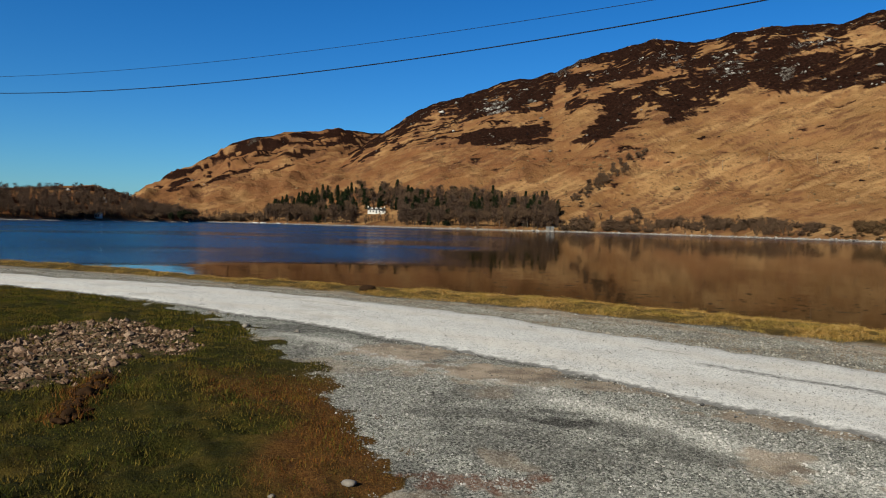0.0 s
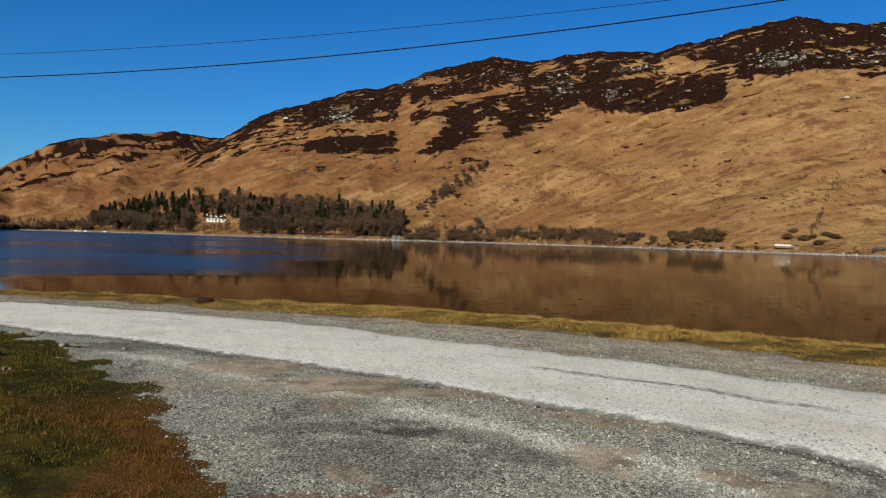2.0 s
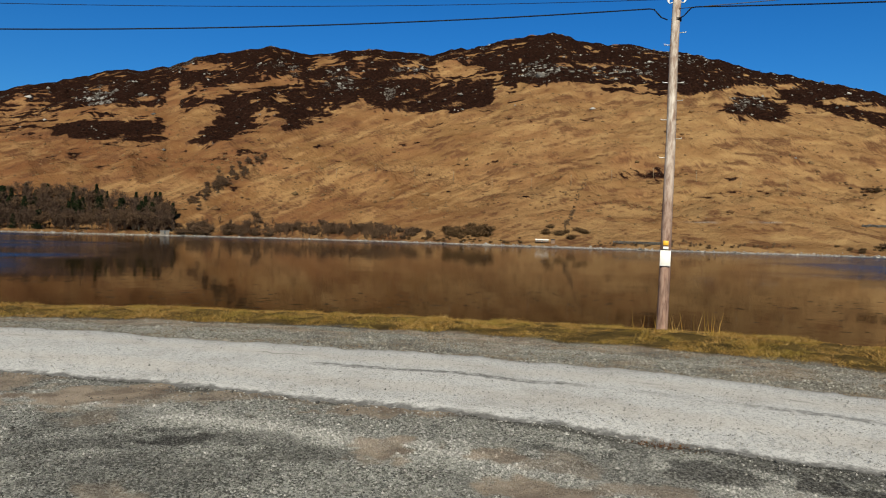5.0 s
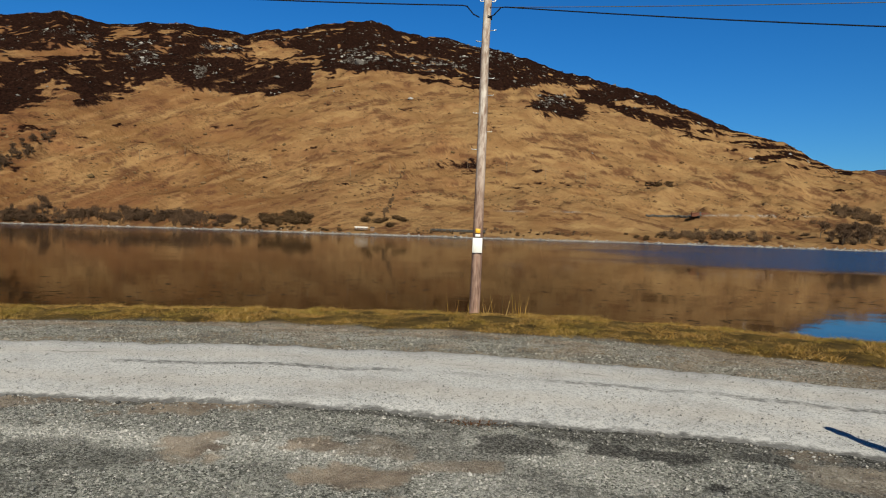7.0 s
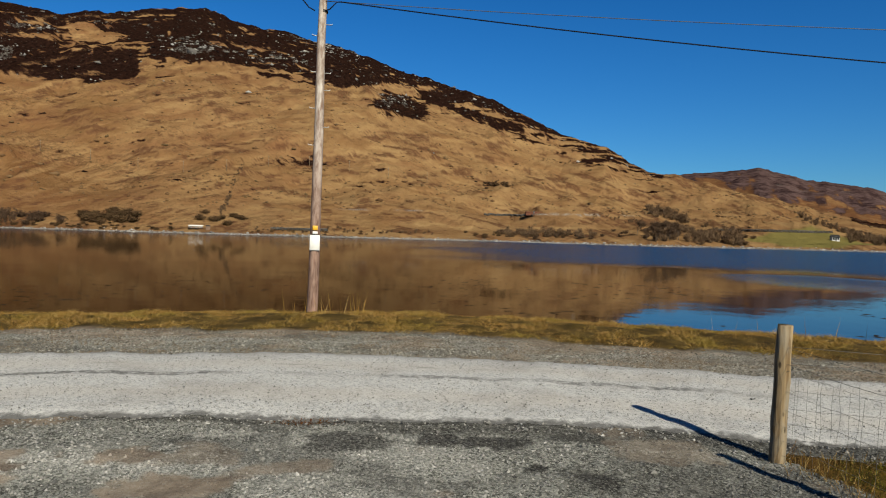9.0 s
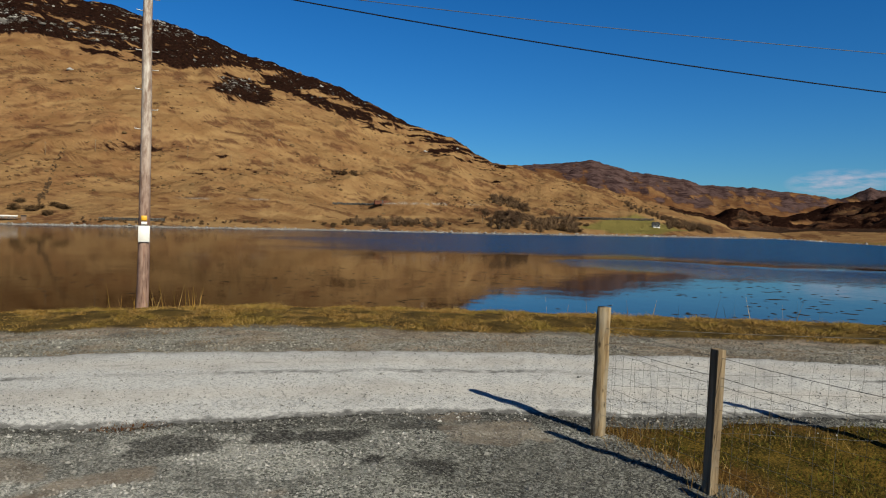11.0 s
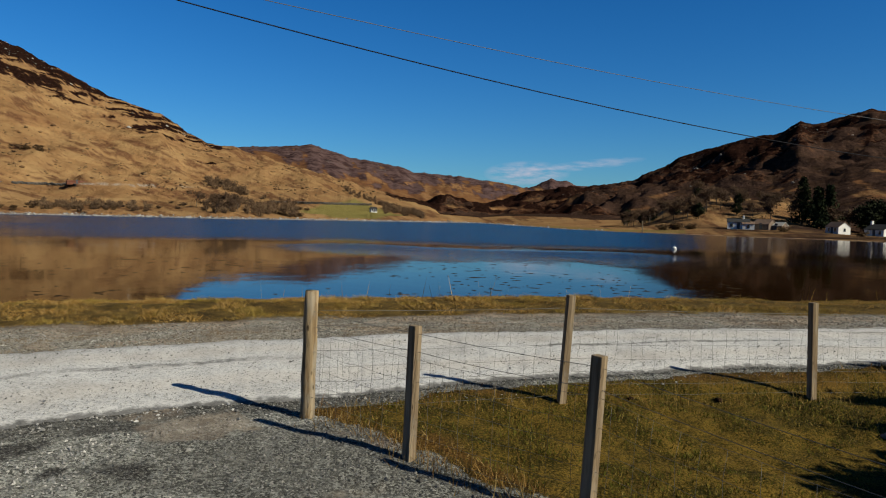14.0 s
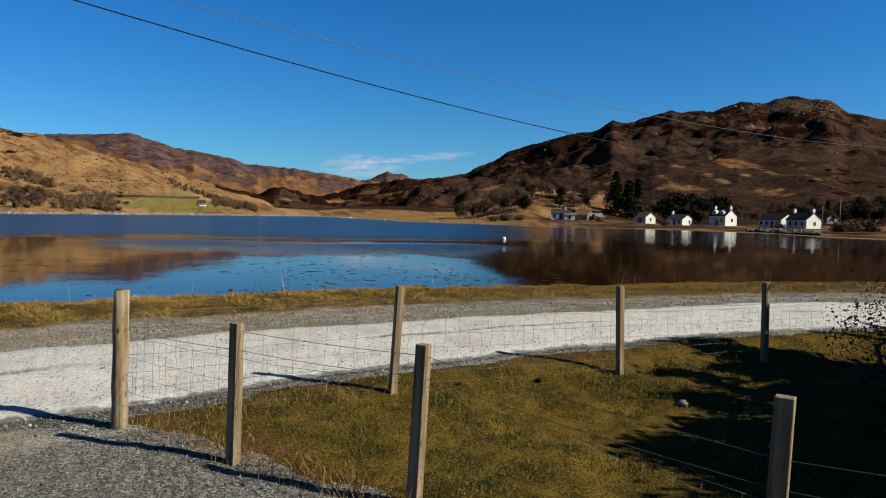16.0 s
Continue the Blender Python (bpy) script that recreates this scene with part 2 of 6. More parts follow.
peak_ridge = curve([(96, -0.5), (100, 0.5), (103.5, 2.3), (105.2, 2.9), (106.7, 3.25), (108, 2.95), (110, 2.6), (114, 1.0)])
dark_ridge = curve([(90, -1.0), (93.5, -0.4), (95.6, 0.96), (98.2, 1.69), (100.9, 1.2), (105.5, 2.4), (109.2, 2.71), (112.9, 3.14), (114.7, 4), (116.5, 5.02), (121.1, 6.4), (123.7, 6.83), (124.8, 7.55), (125.9, 7.33), (129.3, 8.2), (132.2, 7.94), (134.1, 8.78), (135.7, 8.62), (137.5, 9.05), (140.1, 8.5), (141.2, 7.6), (143.5, 7.0), (150, 7.5), (165, 6), (185, 5)])
back_ridge = curve([(160, 0), (185, 5), (230, 6), (270, 5), (290, 4)])


def hill(az, r, ridge, foot, crest, power=1.0, rough=0.0, seed=0, jag=0.0):
    """Height of one range: from its foot up to its crest line, and down behind it."""
    jagged = jag * (fbm(az * 0.9, az * 0 + seed, 4, seed + 90) + 0.5 * ridged(az * 2.3, az * 0 + seed, 3, seed + 95) - 0.2)
    top = 1.9 + crest * np.tan(np.radians(ridge(az) + jagged))
    s = (r - foot) / (crest - foot)
    x, y = polar(az, r)
    up = np.clip(s, 0, 1) ** power
    sunk = 4.0 * (1 - smooth(top, 0.5, 8.0))
    h = np.where(s <= 1, top * up - sunk, top * (1 - 0.35 * np.clip(s - 1, 0, 1.6) - 0.25 * np.clip(s - 1, 0, 0.15)))
    lumps = rough * np.clip(top / 70, 0, 1) * (fbm(x / 160, y / 160, 5, seed) * 0.6 + 0.5 * ridged(x / 70, y / 70, 4, seed + 40) - 0.02)
    gullies = 0.07 * rough * (fbm(x / 26, y / 26, 4, seed + 70) - 0.8 * np.abs(fbm((x * 0.6 + y * 0.8) / 90, (x * 0.8 - y * 0.6) / 22, 4, seed + 75)))
    lumps = lumps + gullies * np.clip(top / 70, 0, 1)
    return np.where(s > 0, h + lumps * np.clip(s * 6, 0, 1) * np.clip((1.05 - s) * 4, 0.12, 1), -50.0)


def land(az, r):
    """Height of the ground, for arrays of bearing and distance."""
    x, y = polar(az, r)
    ns, fs, vi = near_shore(az), far_shore(az), verge_inner(az)
    behind = (az > 178) | (az < -70)
    # this side of the water
    d = r - vi
    fine = 0.018 * fbm(x * 1.3, y * 1.3, 4, 3) + 0.006 * fbm(x * 9, y * 9, 2, 8)
    z_near = fine - 0.10 * smooth(r, road_far(az), vi) + (0.07 + 0.05 * fbm(x * 1.6, y * 1.6, 3, 4)) * np.exp(-(((r - (vi + ns) / 2) / 0.9) ** 2))
    z_near = z_near - 1.5 * smooth(r, ns - 0.2, ns + 2.4) - 0.9 * smooth(r, ns + 2, ns + 12)
    lawn = smooth(road_near(az) - r, 0.4, 1.6) * smooth(az, 90, 118) * (1 - smooth(az, 150, 177))
    z_near = z_near - lawn * (0.10 + 0.10 * smooth(az, 110, 140)) + lawn * (0.05 * fbm(x / 1.2, y / 1.2, 3, 5) + 0.028 * fbm(x * 2.6, y * 2.6, 3, 6))
    left = smooth(lawn_edge(r) - az, 0.0, 9.0) * smooth(r, 2, 4)
    z_near = z_near + left * (0.06 + 0.06 * fbm(x / 0.8, y / 0.8, 3, 12) + 0.03 * fbm(x * 2.8, y * 2.8, 3, 14))
    # the far side
    e = r - fs
    flat = -2.2 + 1.9 * smooth(e, -8, 6) + 1.8 * smooth(e, 2, 14) + 0.012 * np.clip(e, 0, 900)
    low = -2.2 + 1.27 * smooth(e, -14, 3) + 0.22 * smooth(e, 2, 50) + 0.03 * np.clip(e - 105, 0, 900)
    flat = np.where(az > 96, flat + (low - flat) * smooth(az, 97, 103), flat)
    flat = flat + np.where(az > 104, 0.12, 0.5) * fbm(x / 30, y / 30, 4, 21) * smooth(e, 4, 40)
    zs = [flat]
    crest = np.interp(az, [-8, 20, 45, 62, 79, 99], [1250, 1050, 1000, 980, 900, 620])
    zs.append(hill(az, r, main_ridge, fs + 12, crest, 1.12, 16, 1, 0.12))
    zs.append(hill(az, r, left_ridge, fs + 120, 1900 + 0 * az, 1.1, 24, 2, 0.10))
    zs.append(hill(az, r, headland_ridge, fs + 4, fs + 150, 0.7, 3, 3))
    zs.append(hill(az, r, far_ridge, 1300 + 0 * az, 2900 + 0 * az, 1.0, 17, 4, 0.13))
    zs.append(hill(az, r, peak_ridge, 3200 + 0 * az, 4000 + 0 * az, 1.0, 20, 5, 0.2))
    foot = np.interp(az, [93, 104, 110, 118, 130, 145, 180], [560, 560, 420, 390, 330, 300, 260])
    dark_crest = np.interp(az, [93, 104, 110, 118, 130, 145, 180], [760, 820, 900, 980, 1000, 1000, 900])
    dark = hill(az, r, dark_ridge, foot, dark_crest, 1.15, 10, 6, 0.10)
    s = (r - foot) / (dark_crest - foot)
    knobs = (np.abs(fbm(x / 34, y / 34, 4, 165)) - 0.22) * 11 * (1 - smooth(az, 112, 118)) * smooth(s, 0.05, 0.3) * np.clip((1.1 - s) * 3, 0.15, 1)
    domes = np.abs(fbm(x / 95, y / 95, 3, 161)) - 0.3 + 0.4 * (np.abs(fbm(x / 40, y / 40, 3, 162)) - 0.3) + 0.22 * (np.abs(fbm(x / 15, y / 15, 3, 163)) - 0.3)
    zs.append(dark + np.where(dark > -40, knobs + np.interp(az, [110, 118, 128, 134, 145], [15, 19, 16, 11, 12]) * np.clip(dark / 60, 0.3, 1) * (domes - 0.12) * smooth(s, 0.12, 0.45) * np.clip((1.02 - s) * 3.0, 0.05, 1), 0))
    knoll = 12.5 * np.exp(-(((az - 121.0) / 6.0) ** 4) - ((r - 330) / 60) ** 2) * (1 + 0.35 * fbm(x / 22, y / 22, 4, 9))
    zs.append(flat + knoll)
    z_far = np.maximum.reduce(zs)
    z = np.where(r < (ns + fs) / 2, np.maximum(z_near, -3.0), z_far)
    az_b = np.where(az < -70, az + 360, az)
    z_back = np.where(r < 60, fine, np.maximum(fine + 0.02 * (r - 60), hill(az_b, r, back_ridge, 200 + 0 * az, 900 + 0 * az, 1.0, 10, 7)))
    return np.where(behind, z_back, z)


# ---- ground: one sheet out to the horizon ----
def patch(az, el, blobs):
    """Sum of soft patches (bearing, height, half width, half height, lean, weight), in degrees."""
    total = 0
    for a, e, w, h, lean, weight in blobs:
        u, v = az - a, el - e - lean * (az - a)
        total = total + weight * np.exp(-((u / w) ** 2 + (v / h) ** 2) ** 1.5)
    return total


heather_floor = curve([(-22, 1.5), (-17, 2.6), (-12, 4.4), (-6, 5.4), (-1, 6.2), (2, 7.0), (6, 8.0), (13, 8.4), (20, 9.2), (26, 9.8), (30, 11.0), (37, 11.1), (42, 12.4), (50, 12.4), (56, 11.6), (62, 10.6), (66, 9.6), (72, 7.6), (79, 5.0), (84, 3.9), (99, 1.0)])
HEATHER_PATCHES = [
    (8.3, 10.3, 3.2, 1.31, 0.23, 1), (12.8, 11.2, 1.9, 0.96, 0.34, 0.7), (9.0, 7.4, 4.2, 0.79, 0.11, 1), (17.6, 8.6, 2.5, 1.26, 0.60, 1), (19.2, 10.2, 2.1, 0.42, 0.10, 0.6), (23.9, 10.4, 3.8, 1.73, 0.53, 1), (26.0, 12.5, 2.7, 1.07, 0.07, 0.8), (29.6, 11.9, 2.7, 1.74, 0.04, 1),
    (34.2, 11.4, 5.1, 1.41, 0.04, 1.1), (31.4, 13.7, 2.8, 0.61, 0.07, 0.7), (43.4, 14.5, 5.5, 1.71, -0.04, 1.1), (50.7, 13.3, 4.8, 1.53, -0.14, 1), (19.0, 12.3, 4.6, 1.5, 0.12, 0.75), (58.9, 10.3, 3.2, 0.85, -0.20, 1), (67.0, 8.9, 3.8, 0.5, -0.32, 0.9), (62.9, 11.8, 3.4, 0.4, -0.38, 0.7),
    (54, 13.0, 4.0, 1.1, -0.25, 0.6), (62, 11.0, 4.0, 0.75, -0.34, 0.6), (66.5, 9.3, 3.0, 0.4, -0.3, 0.5), (71, 7.6, 3.4, 0.6, -0.4, 0.6), (51.4, 5.4, 2.0, 0.35, 0, 0.5), (57.4, 5.5, 1.2, 0.45, 0, 0.36), (66.9, 4.1, 1.0, 0.25, 0, 0.55),
]
GRASS_PATCHES = [
    (13.4, 9.9, 0.5, 1.93, 1.86, -1), (16.1, 12.7, 2.0, 0.35, 0.13, -0.7), (17.9, 11.2, 3.3, 0.3, 0.20, -0.7), (14.8, 8.2, 1.2, 0.99, 0.62, -0.9), (20.9, 8.5, 1.0, 1.72, 1.02, -0.6), (25.0, 13.9, 1.1, 0.34, 0.09, -0.9), (27.6, 10.2, 0.6, 1.58, 1.57, -0.9), (36.0, 13.7, 2.3, 0.78, 0.02, -0.9),
    (39.2, 11.8, 0.6, 1.58, -1.10, -0.9), (44.0, 11.7, 2.5, 0.97, 0.00, -0.9), (58.5, 11.6, 4.4, 0.38, 0.07, -0.8), (31.4, 12.9, 1.8, 0.30, 0.04, -0.5), (11.0, 8.8, 2.2, 0.36, 0.22, -0.8), (54.3, 11.0, 2.5, 0.43, -0.02, -0.7), (64.8, 10.2, 2.5, 0.36, -0.32, -0.6), (22.5, 12.7, 3.1, 0.25, 0.37, -0.5),
]
ROCK_PATCHES = [
    (8.3, 9.5, 1.1, 0.78, 0.14, 1), (14.3, 12.8, 1.2, 0.56, 0.44, 1), (19.9, 14.6, 1.7, 0.33, 0.12, 0.9), (26.2, 12.5, 1.6, 0.95, 0.07, 1), (30.2, 11.6, 1.0, 0.53, 0.07, 1.2), (31.4, 13.6, 1.8, 0.39, 0.07, 0.9), (22.1, 12.8, 1.1, 0.50, 0.09, 0.6), (42.5, 13.6, 2.3, 0.95, -0.09, 0.9),
    (48.5, 13.2, 2.7, 0.60, -0.07, 1), (58.1, 10.6, 1.8, 0.76, -0.15, 1.2), (51.6, 14.7, 1.8, 0.33, -0.23, 0.7), (34.3, 10.3, 2.8, 0.36, 0.04, 0.4),
]
BRACKEN_PATCHES = [
    (22, 8.2, 5, 1.6, 0.35, 0.7), (29, 9.9, 3, 0.7, 0.2, 0.6), (46, 12.2, 3, 0.7, 0, 0.6), (8, 5.0, 9, 2.2, 0.2, 0.7),
    (51, 6.5, 2.2, 0.5, 0.0, 1.2), (57, 11.3, 3, 0.4, 0.1, 0.5), (14, 10.5, 8, 2.2, 0.3, 0.45), (62.5, 9.6, 3.5, 0.6, -0.35, 0.8),
    (-8, 4.0, 13, 3.2, 0.15, 1.0),
    (15.5, 4.6, 1.6, 1.0, 0.0, 1.0), (18, 5.3, 2.2, 1.2, 0.5, 0.6), (45, 12.0, 2.5, 0.8, 0.0, 0.7), (30, 1.6, 14, 0.8, 0.0, 0.5), (68, 1.15, 10, 0.6, 0.0, 0.95), (41.5, 4.0, 1.2, 3.0, 0.3, 0.5), (3, 5.6, 7, 1.2, 0, 0.5),
]
# stains and bare places in the yard: x, y, half width, half depth, strength
MUD_AT = [(2.7, 8.2, 1.7, 0.3, 0.7), (1.4, 8.95, 1.15, 0.42, 1), (4.0, 6.66, 0.95, 0.26, 0.9), (3.23, 5.54, 0.36, 0.32, 0.9), (3.94, 4.81, 0.26, 0.18, 0.9), (3.75, 4.03, 0.36, 0.2, 0.9), (4.45, 3.57, 0.36, 0.22, 0.7), (0.3, 10.3, 0.8, 0.5, 0.9), (-0.9, 9.2, 0.7, 0.5, 0.5)]
TAR_AT = [(2.3, 8.6, 1.5, 0.34, 0.85), (1.75, 6.72, 0.38, 0.24, 1), (1.75, 7.05, 0.3, 0.12, 0.7), (5.29, 3.56, 0.32, 0.3, 0.9), (5.82, 2.91, 0.2, 0.16, 1), (6.0, 2.5, 0.32, 0.2, 1), (6.48, 1.8, 0.24, 0.15, 0.9), (5.5, 1.88, 0.12, 0.1, 1), (5.5, 1.34, 0.17, 0.14, 1)]
TAR_MORE = [(4.56, 4.45, 0.4, 0.24, 0.6), (1.06, 6.98, 0.5, 0.2, 0.6), (2.74, 5.66, 0.6, 0.18, 0.6), (6.64, 1.07, 0.2, 0.12, 0.8), (-1.5, 12.4, 1.1, 0.4, 0.7), (4.9, 4.2, 0.2, 0.5, 0.5), (1.1, 5.9, 0.9, 0.5, 0.5), (4.7, 2.4, 0.3, 0.14, 0.5)]


def stains_at(az, r, x, y, marks, ragged):
    total = 0
    for mx, my, w, h, strength in marks:
        ma, mr = math.degrees(math.atan2(mx, my)), math.hypot(mx, my)
        u, v = np.radians(az - ma) * mr / w, (r - mr) / h
        total = np.maximum(total, strength * smooth(1.25 - np.sqrt(u * u + v * v) + ragged, 0.0, 0.45))
    return total


def yard_tones(az, r, x, y):
    """How muddy, how dark, how pale and how rusty the yard is."""
    edge = r - road_near(az)
    ragged = 0.45 * fbm(x * 3.2, y * 3.2, 3, 141) + 0.25 * fbm(x * 9, y * 9, 2, 144)
    inside = edge < 0
    mud = np.maximum(stains_at(az, r, x, y, MUD_AT, ragged), 0.5 * smooth(fbm(x * 0.9, y * 0.9, 4, 92) + 0.2 * ragged, 0.42, 0.6)) * inside
    tar = np.maximum(stains_at(az, r, x, y, TAR_AT, ragged), stains_at(az, r, x, y, TAR_MORE, ragged))
    tar = np.maximum(tar, 0.95 * np.exp(-(((edge + 0.12 + 0.06 * ragged) / 0.11) ** 2)))
    tar = np.maximum(tar, np.exp(-(((edge + 0.3) / 0.22) ** 2)) * smooth(fbm(x * 0.7, y * 0.7, 3, 94), -0.05, 0.3) * 0.8)
    tar = np.maximum(tar, 0.55 * smooth(0.45 * fbm(x * 0.5, y * 0.5, 4, 95) + 0.75 * fbm(x * 1.5, y * 1.5, 4, 98) + 0.05 * (5.5 - r) + 0.3 * ragged + 0.8 * smooth(az, 74, 90) + 0.12 * (1 - smooth(az, 3, 12)) - 0.3 * smooth(az, 18, 28) * (1 - smooth(az, 55, 68)), 0.1, 0.6) * (edge < -0.9))
    tar = tar * (edge < 0.02)
    over = (r - road_far(az)) / (verge_inner(az) - road_far(az))
    beside = (over > 0.0) & (over < 1.1)
    ruts = fbm(az / 5.0, over * 3.0, 4, 147)
    mud = np.where(beside, np.clip(1.1 * np.exp(-(((over - 0.8 - 0.08 * ragged) / 0.16) ** 2)) * smooth(ruts + 0.35, 0.0, 0.5) + 0.6 * smooth(ruts, 0.35, 0.6) + 0.10 + 0.3 * smooth(az, 50, 75), 0, 1), mud)
    tar = np.where(beside, 0.85 * np.exp(-(((over - 1.0 + 0.04 * ragged) / 0.05) ** 2)) + 0.55 * smooth(fbm(az / 4.0, over * 4.0 + 9, 4, 148), 0.25, 0.6), tar)
    pale = np.exp(-(((edge + 1.5 + 0.2 * ragged) / 0.32) ** 2)) * smooth(62 - az, 0, 22) * 0.7
    rust = stains_at(az, r, x, y, [(5.85, 4.22, 0.3, 0.13, 1), (0.6, 5.2, 0.42, 0.16, 0.8)], 1.6 * ragged)
    pale = np.where(beside, 0.5 * np.exp(-(((over - 0.42) / 0.2) ** 2)), np.maximum(pale, 0.4 * smooth(fbm(x * 0.45, y * 0.7, 4, 149), 0.2, 0.55) * (edge < -0.5) * smooth(az, 12, 22)))
    return mud, tar, pale, rust


az_steps = np.concatenate([np.arange(-182, -30, 2.0), np.arange(-30, 148, 0.2), np.arange(148, 179, 2.0)])
r_steps = np.concatenate([np.geomspace(0.02, 3, 20)[:-1], np.geomspace(3, 32, 250)[:-1], np.geomspace(32, 120, 24)[:-1], np.geomspace(120, 280, 60)[:-1], np.geomspace(280, 1150, 330)[:-1], np.geomspace(1150, 4600, 70)])
AZ, R = np.meshgrid(az_steps, r_steps)
GX, GY = polar(AZ, R)
GZ = land(AZ, R)
EL = np.degrees(np.arctan2(GZ - 1.9, R))


def sheet_z(az, r):
    """Height of the ground sheet at bearings and distances, between its own points."""
    i = np.clip(np.searchsorted(az_steps, az) - 1, 0, len(az_steps) - 2)
    j = np.clip(np.searchsorted(r_steps, r) - 1, 0, len(r_steps) - 2)
    u = np.clip((az - az_steps[i]) / (az_steps[i + 1] - az_steps[i]), 0, 1)
    v = np.clip((r - r_steps[j]) / (r_steps[j + 1] - r_steps[j]), 0, 1)
    low = GZ[j, i] * (1 - u) + GZ[j, i + 1] * u
    return low * (1 - v) + (GZ[j + 1, i] * (1 - u) + GZ[j + 1, i + 1] * u) * v


def ground_z(x, y):
    return float(sheet_z(np.array([math.degrees(math.atan2(x, y))]), np.array([math.hypot(x, y)]))[0])



behind = (AZ < -70)
NS, FS = near_shore(AZ), far_shore(AZ)
near_side = (R < (NS + FS) / 2) | behind
# what grows on the far hills
streak = fbm((GX * 0.55 + GY * 0.84) / 26, (GX * 0.84 - GY * 0.55) / 70, 5, 31)
clumps = fbm(GX / 14, GY / 14, 4, 33)
specks = fbm(GX / 5, GY / 5, 3, 34)
lift = EL - heather_floor(AZ)
crown = np.clip(np.where(AZ > 79, far_ridge(AZ), np.maximum(main_ridge(AZ), left_ridge(AZ))) - EL, 0, 9)
planned = smooth(AZ, 1, 6) * (1 - smooth(AZ, 66, 73))
near_top = 0.75 * (1 - smooth(crown, 0.25, 0.9))
strata = fbm(AZ * 12.2 / 26, (GZ - 0.10 * AZ * 12.2) / 3.4, 4, 36)
strata = np.where(AZ < 3, strata + (1.15 * fbm(AZ / 1.5, (GZ - 0.3 * AZ * 26) / 8.5, 4, 38) - strata) * smooth(3 - AZ, 0, 3), strata)
by_plan = 1.15 * patch(AZ, EL, HEATHER_PATCHES) + 1.25 * patch(AZ, EL, GRASS_PATCHES) + near_top + 0.50 * smooth(lift, -0.5, 1.1)
by_plan = np.minimum(by_plan + 0.5 * patch(AZ, EL, [(42, 14.2, 7, 2.0, 0, 1), (33, 11.6, 5, 1.0, 0.04, 1)]), 1.15)
lift = np.where(AZ > 80, np.minimum(lift, -1.6), lift)
heather = planned * by_plan + (1 - planned) * (0.44 + 0.42 * np.minimum(lift, 1.3)) + (0.3 + 0.7 * smooth(lift, -1.5, 0.2)) * (0.42 * streak + 0.40 * clumps + 0.30 * specks + (0.42 + 0.6 * (1 - planned)) * strata)
heather = heather + 0.34 * smooth(strata + 0.35 * specks + 0.5 * fbm(GX / 90, GY / 90, 3, 37), 0.52, 0.9) * smooth(EL, 2.0, 4.0)
veins = ridged(AZ / 0.9 + 0.25 * EL, EL / 2.2, 3, 39)
heather = heather - 0.22 * smooth(veins, 0.35, 0.8) * smooth(EL, 4, 7) * (AZ < 76) + 0.10 * fbm(AZ / 0.5, EL / 0.28, 3, 40)
heather = smooth(heather, 0.24, 0.76)
# streaks laid in bearing and elevation from the standpoint, to fit the camera's view
lean_az = np.arange(-190, 190, 0.5)
lean_sum = np.cumsum(np.interp(lean_az, [-20, 0, 15, 35, 50, 65, 80], [0.25, 0.35, 0.48, 0.38, 0.08, -0.22, -0.35])) * 0.5
across_lie = EL - np.interp(AZ, lean_az, lean_sum)
lie = 0.5 + 0.42 * fbm(AZ / 3.2, across_lie / 0.42, 4, 41) + 0.25 * fbm(AZ / 1.1, across_lie / 0.16, 3, 42)
heather = heather * (1 - 0.4 * smooth(lie, 0.78, 0.98) * (1 - smooth(AZ, 36, 46)))
hags = smooth(fbm(AZ / 0.95, across_lie / 0.19, 4, 43) + 0.55 * fbm(AZ / 3.0, EL / 1.1, 3, 44), 0.36, 0.66)
slope_r = np.gradient(GZ, axis=0) / np.maximum(np.gradient(R, axis=0), 0.01)
rocky = fbm(GX / 6, GY / 6, 4, 35)
rock = (0.15 + 0.85 * heather) * smooth(0.75 * patch(AZ, EL, ROCK_PATCHES) + 0.8 * rocky + 0.25 * smooth(lift, -0.5, 1.5) + 0.2 * streak, 0.66, 1.0) * 0.8
bracken = np.clip(patch(AZ, EL, BRACKEN_PATCHES) * (0.8 + 0.6 * streak), 0, 1)
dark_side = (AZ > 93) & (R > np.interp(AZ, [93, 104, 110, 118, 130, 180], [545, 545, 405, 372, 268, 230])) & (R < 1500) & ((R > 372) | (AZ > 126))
tongues = fbm((GX * 0.2 + GY * 0.98) / 70, (GX * 0.98 - GY * 0.2) / 24, 4, 51)
tan_tongues = patch(AZ, EL, [(133.6, 4.15, 1.9, 0.42, -0.22, 1), (129.8, 4.0, 0.9, 0.22, -0.2, 0.9), (128.8, 3.1, 0.9, 0.25, -0.45, 1), (132.4, 3.1, 1.3, 0.25, -0.42, 1), (136.0, 3.6, 0.9, 0.2, -0.4, 0.9), (139.3, 3.0, 1.1, 0.13, -0.4, 0.9), (124.5, 2.5, 3.0, 0.35, -0.1, 0.8), (130.5, 2.2, 3.6, 0.4, -0.1, 0.7), (137, 1.9, 4.0, 0.4, -0.1, 0.7), (127.0, 3.9, 0.9, 0.2, -0.3, 0.8), (134.6, 3.3, 0.7, 0.2, -0.4, 0.8), (138.0, 3.9, 1.3, 0.13, -0.4, 0.8), (135.3, 6.7, 1.2, 0.13, -0.3, 0.8), (137.3, 5.2, 1.4, 0.11, -0.35, 0.7), (138.6, 4.6, 0.9, 0.16, -0.35, 0.6)])
crags = 0.75 * smooth(125 - AZ, -2, 6) * smooth(EL, 2.2, 4.0) + 0.6 * smooth(EL, 5.2, 7.4) + 1.0 * smooth(112 - AZ, 0, 4) * smooth(EL, 0.2, 0.6)
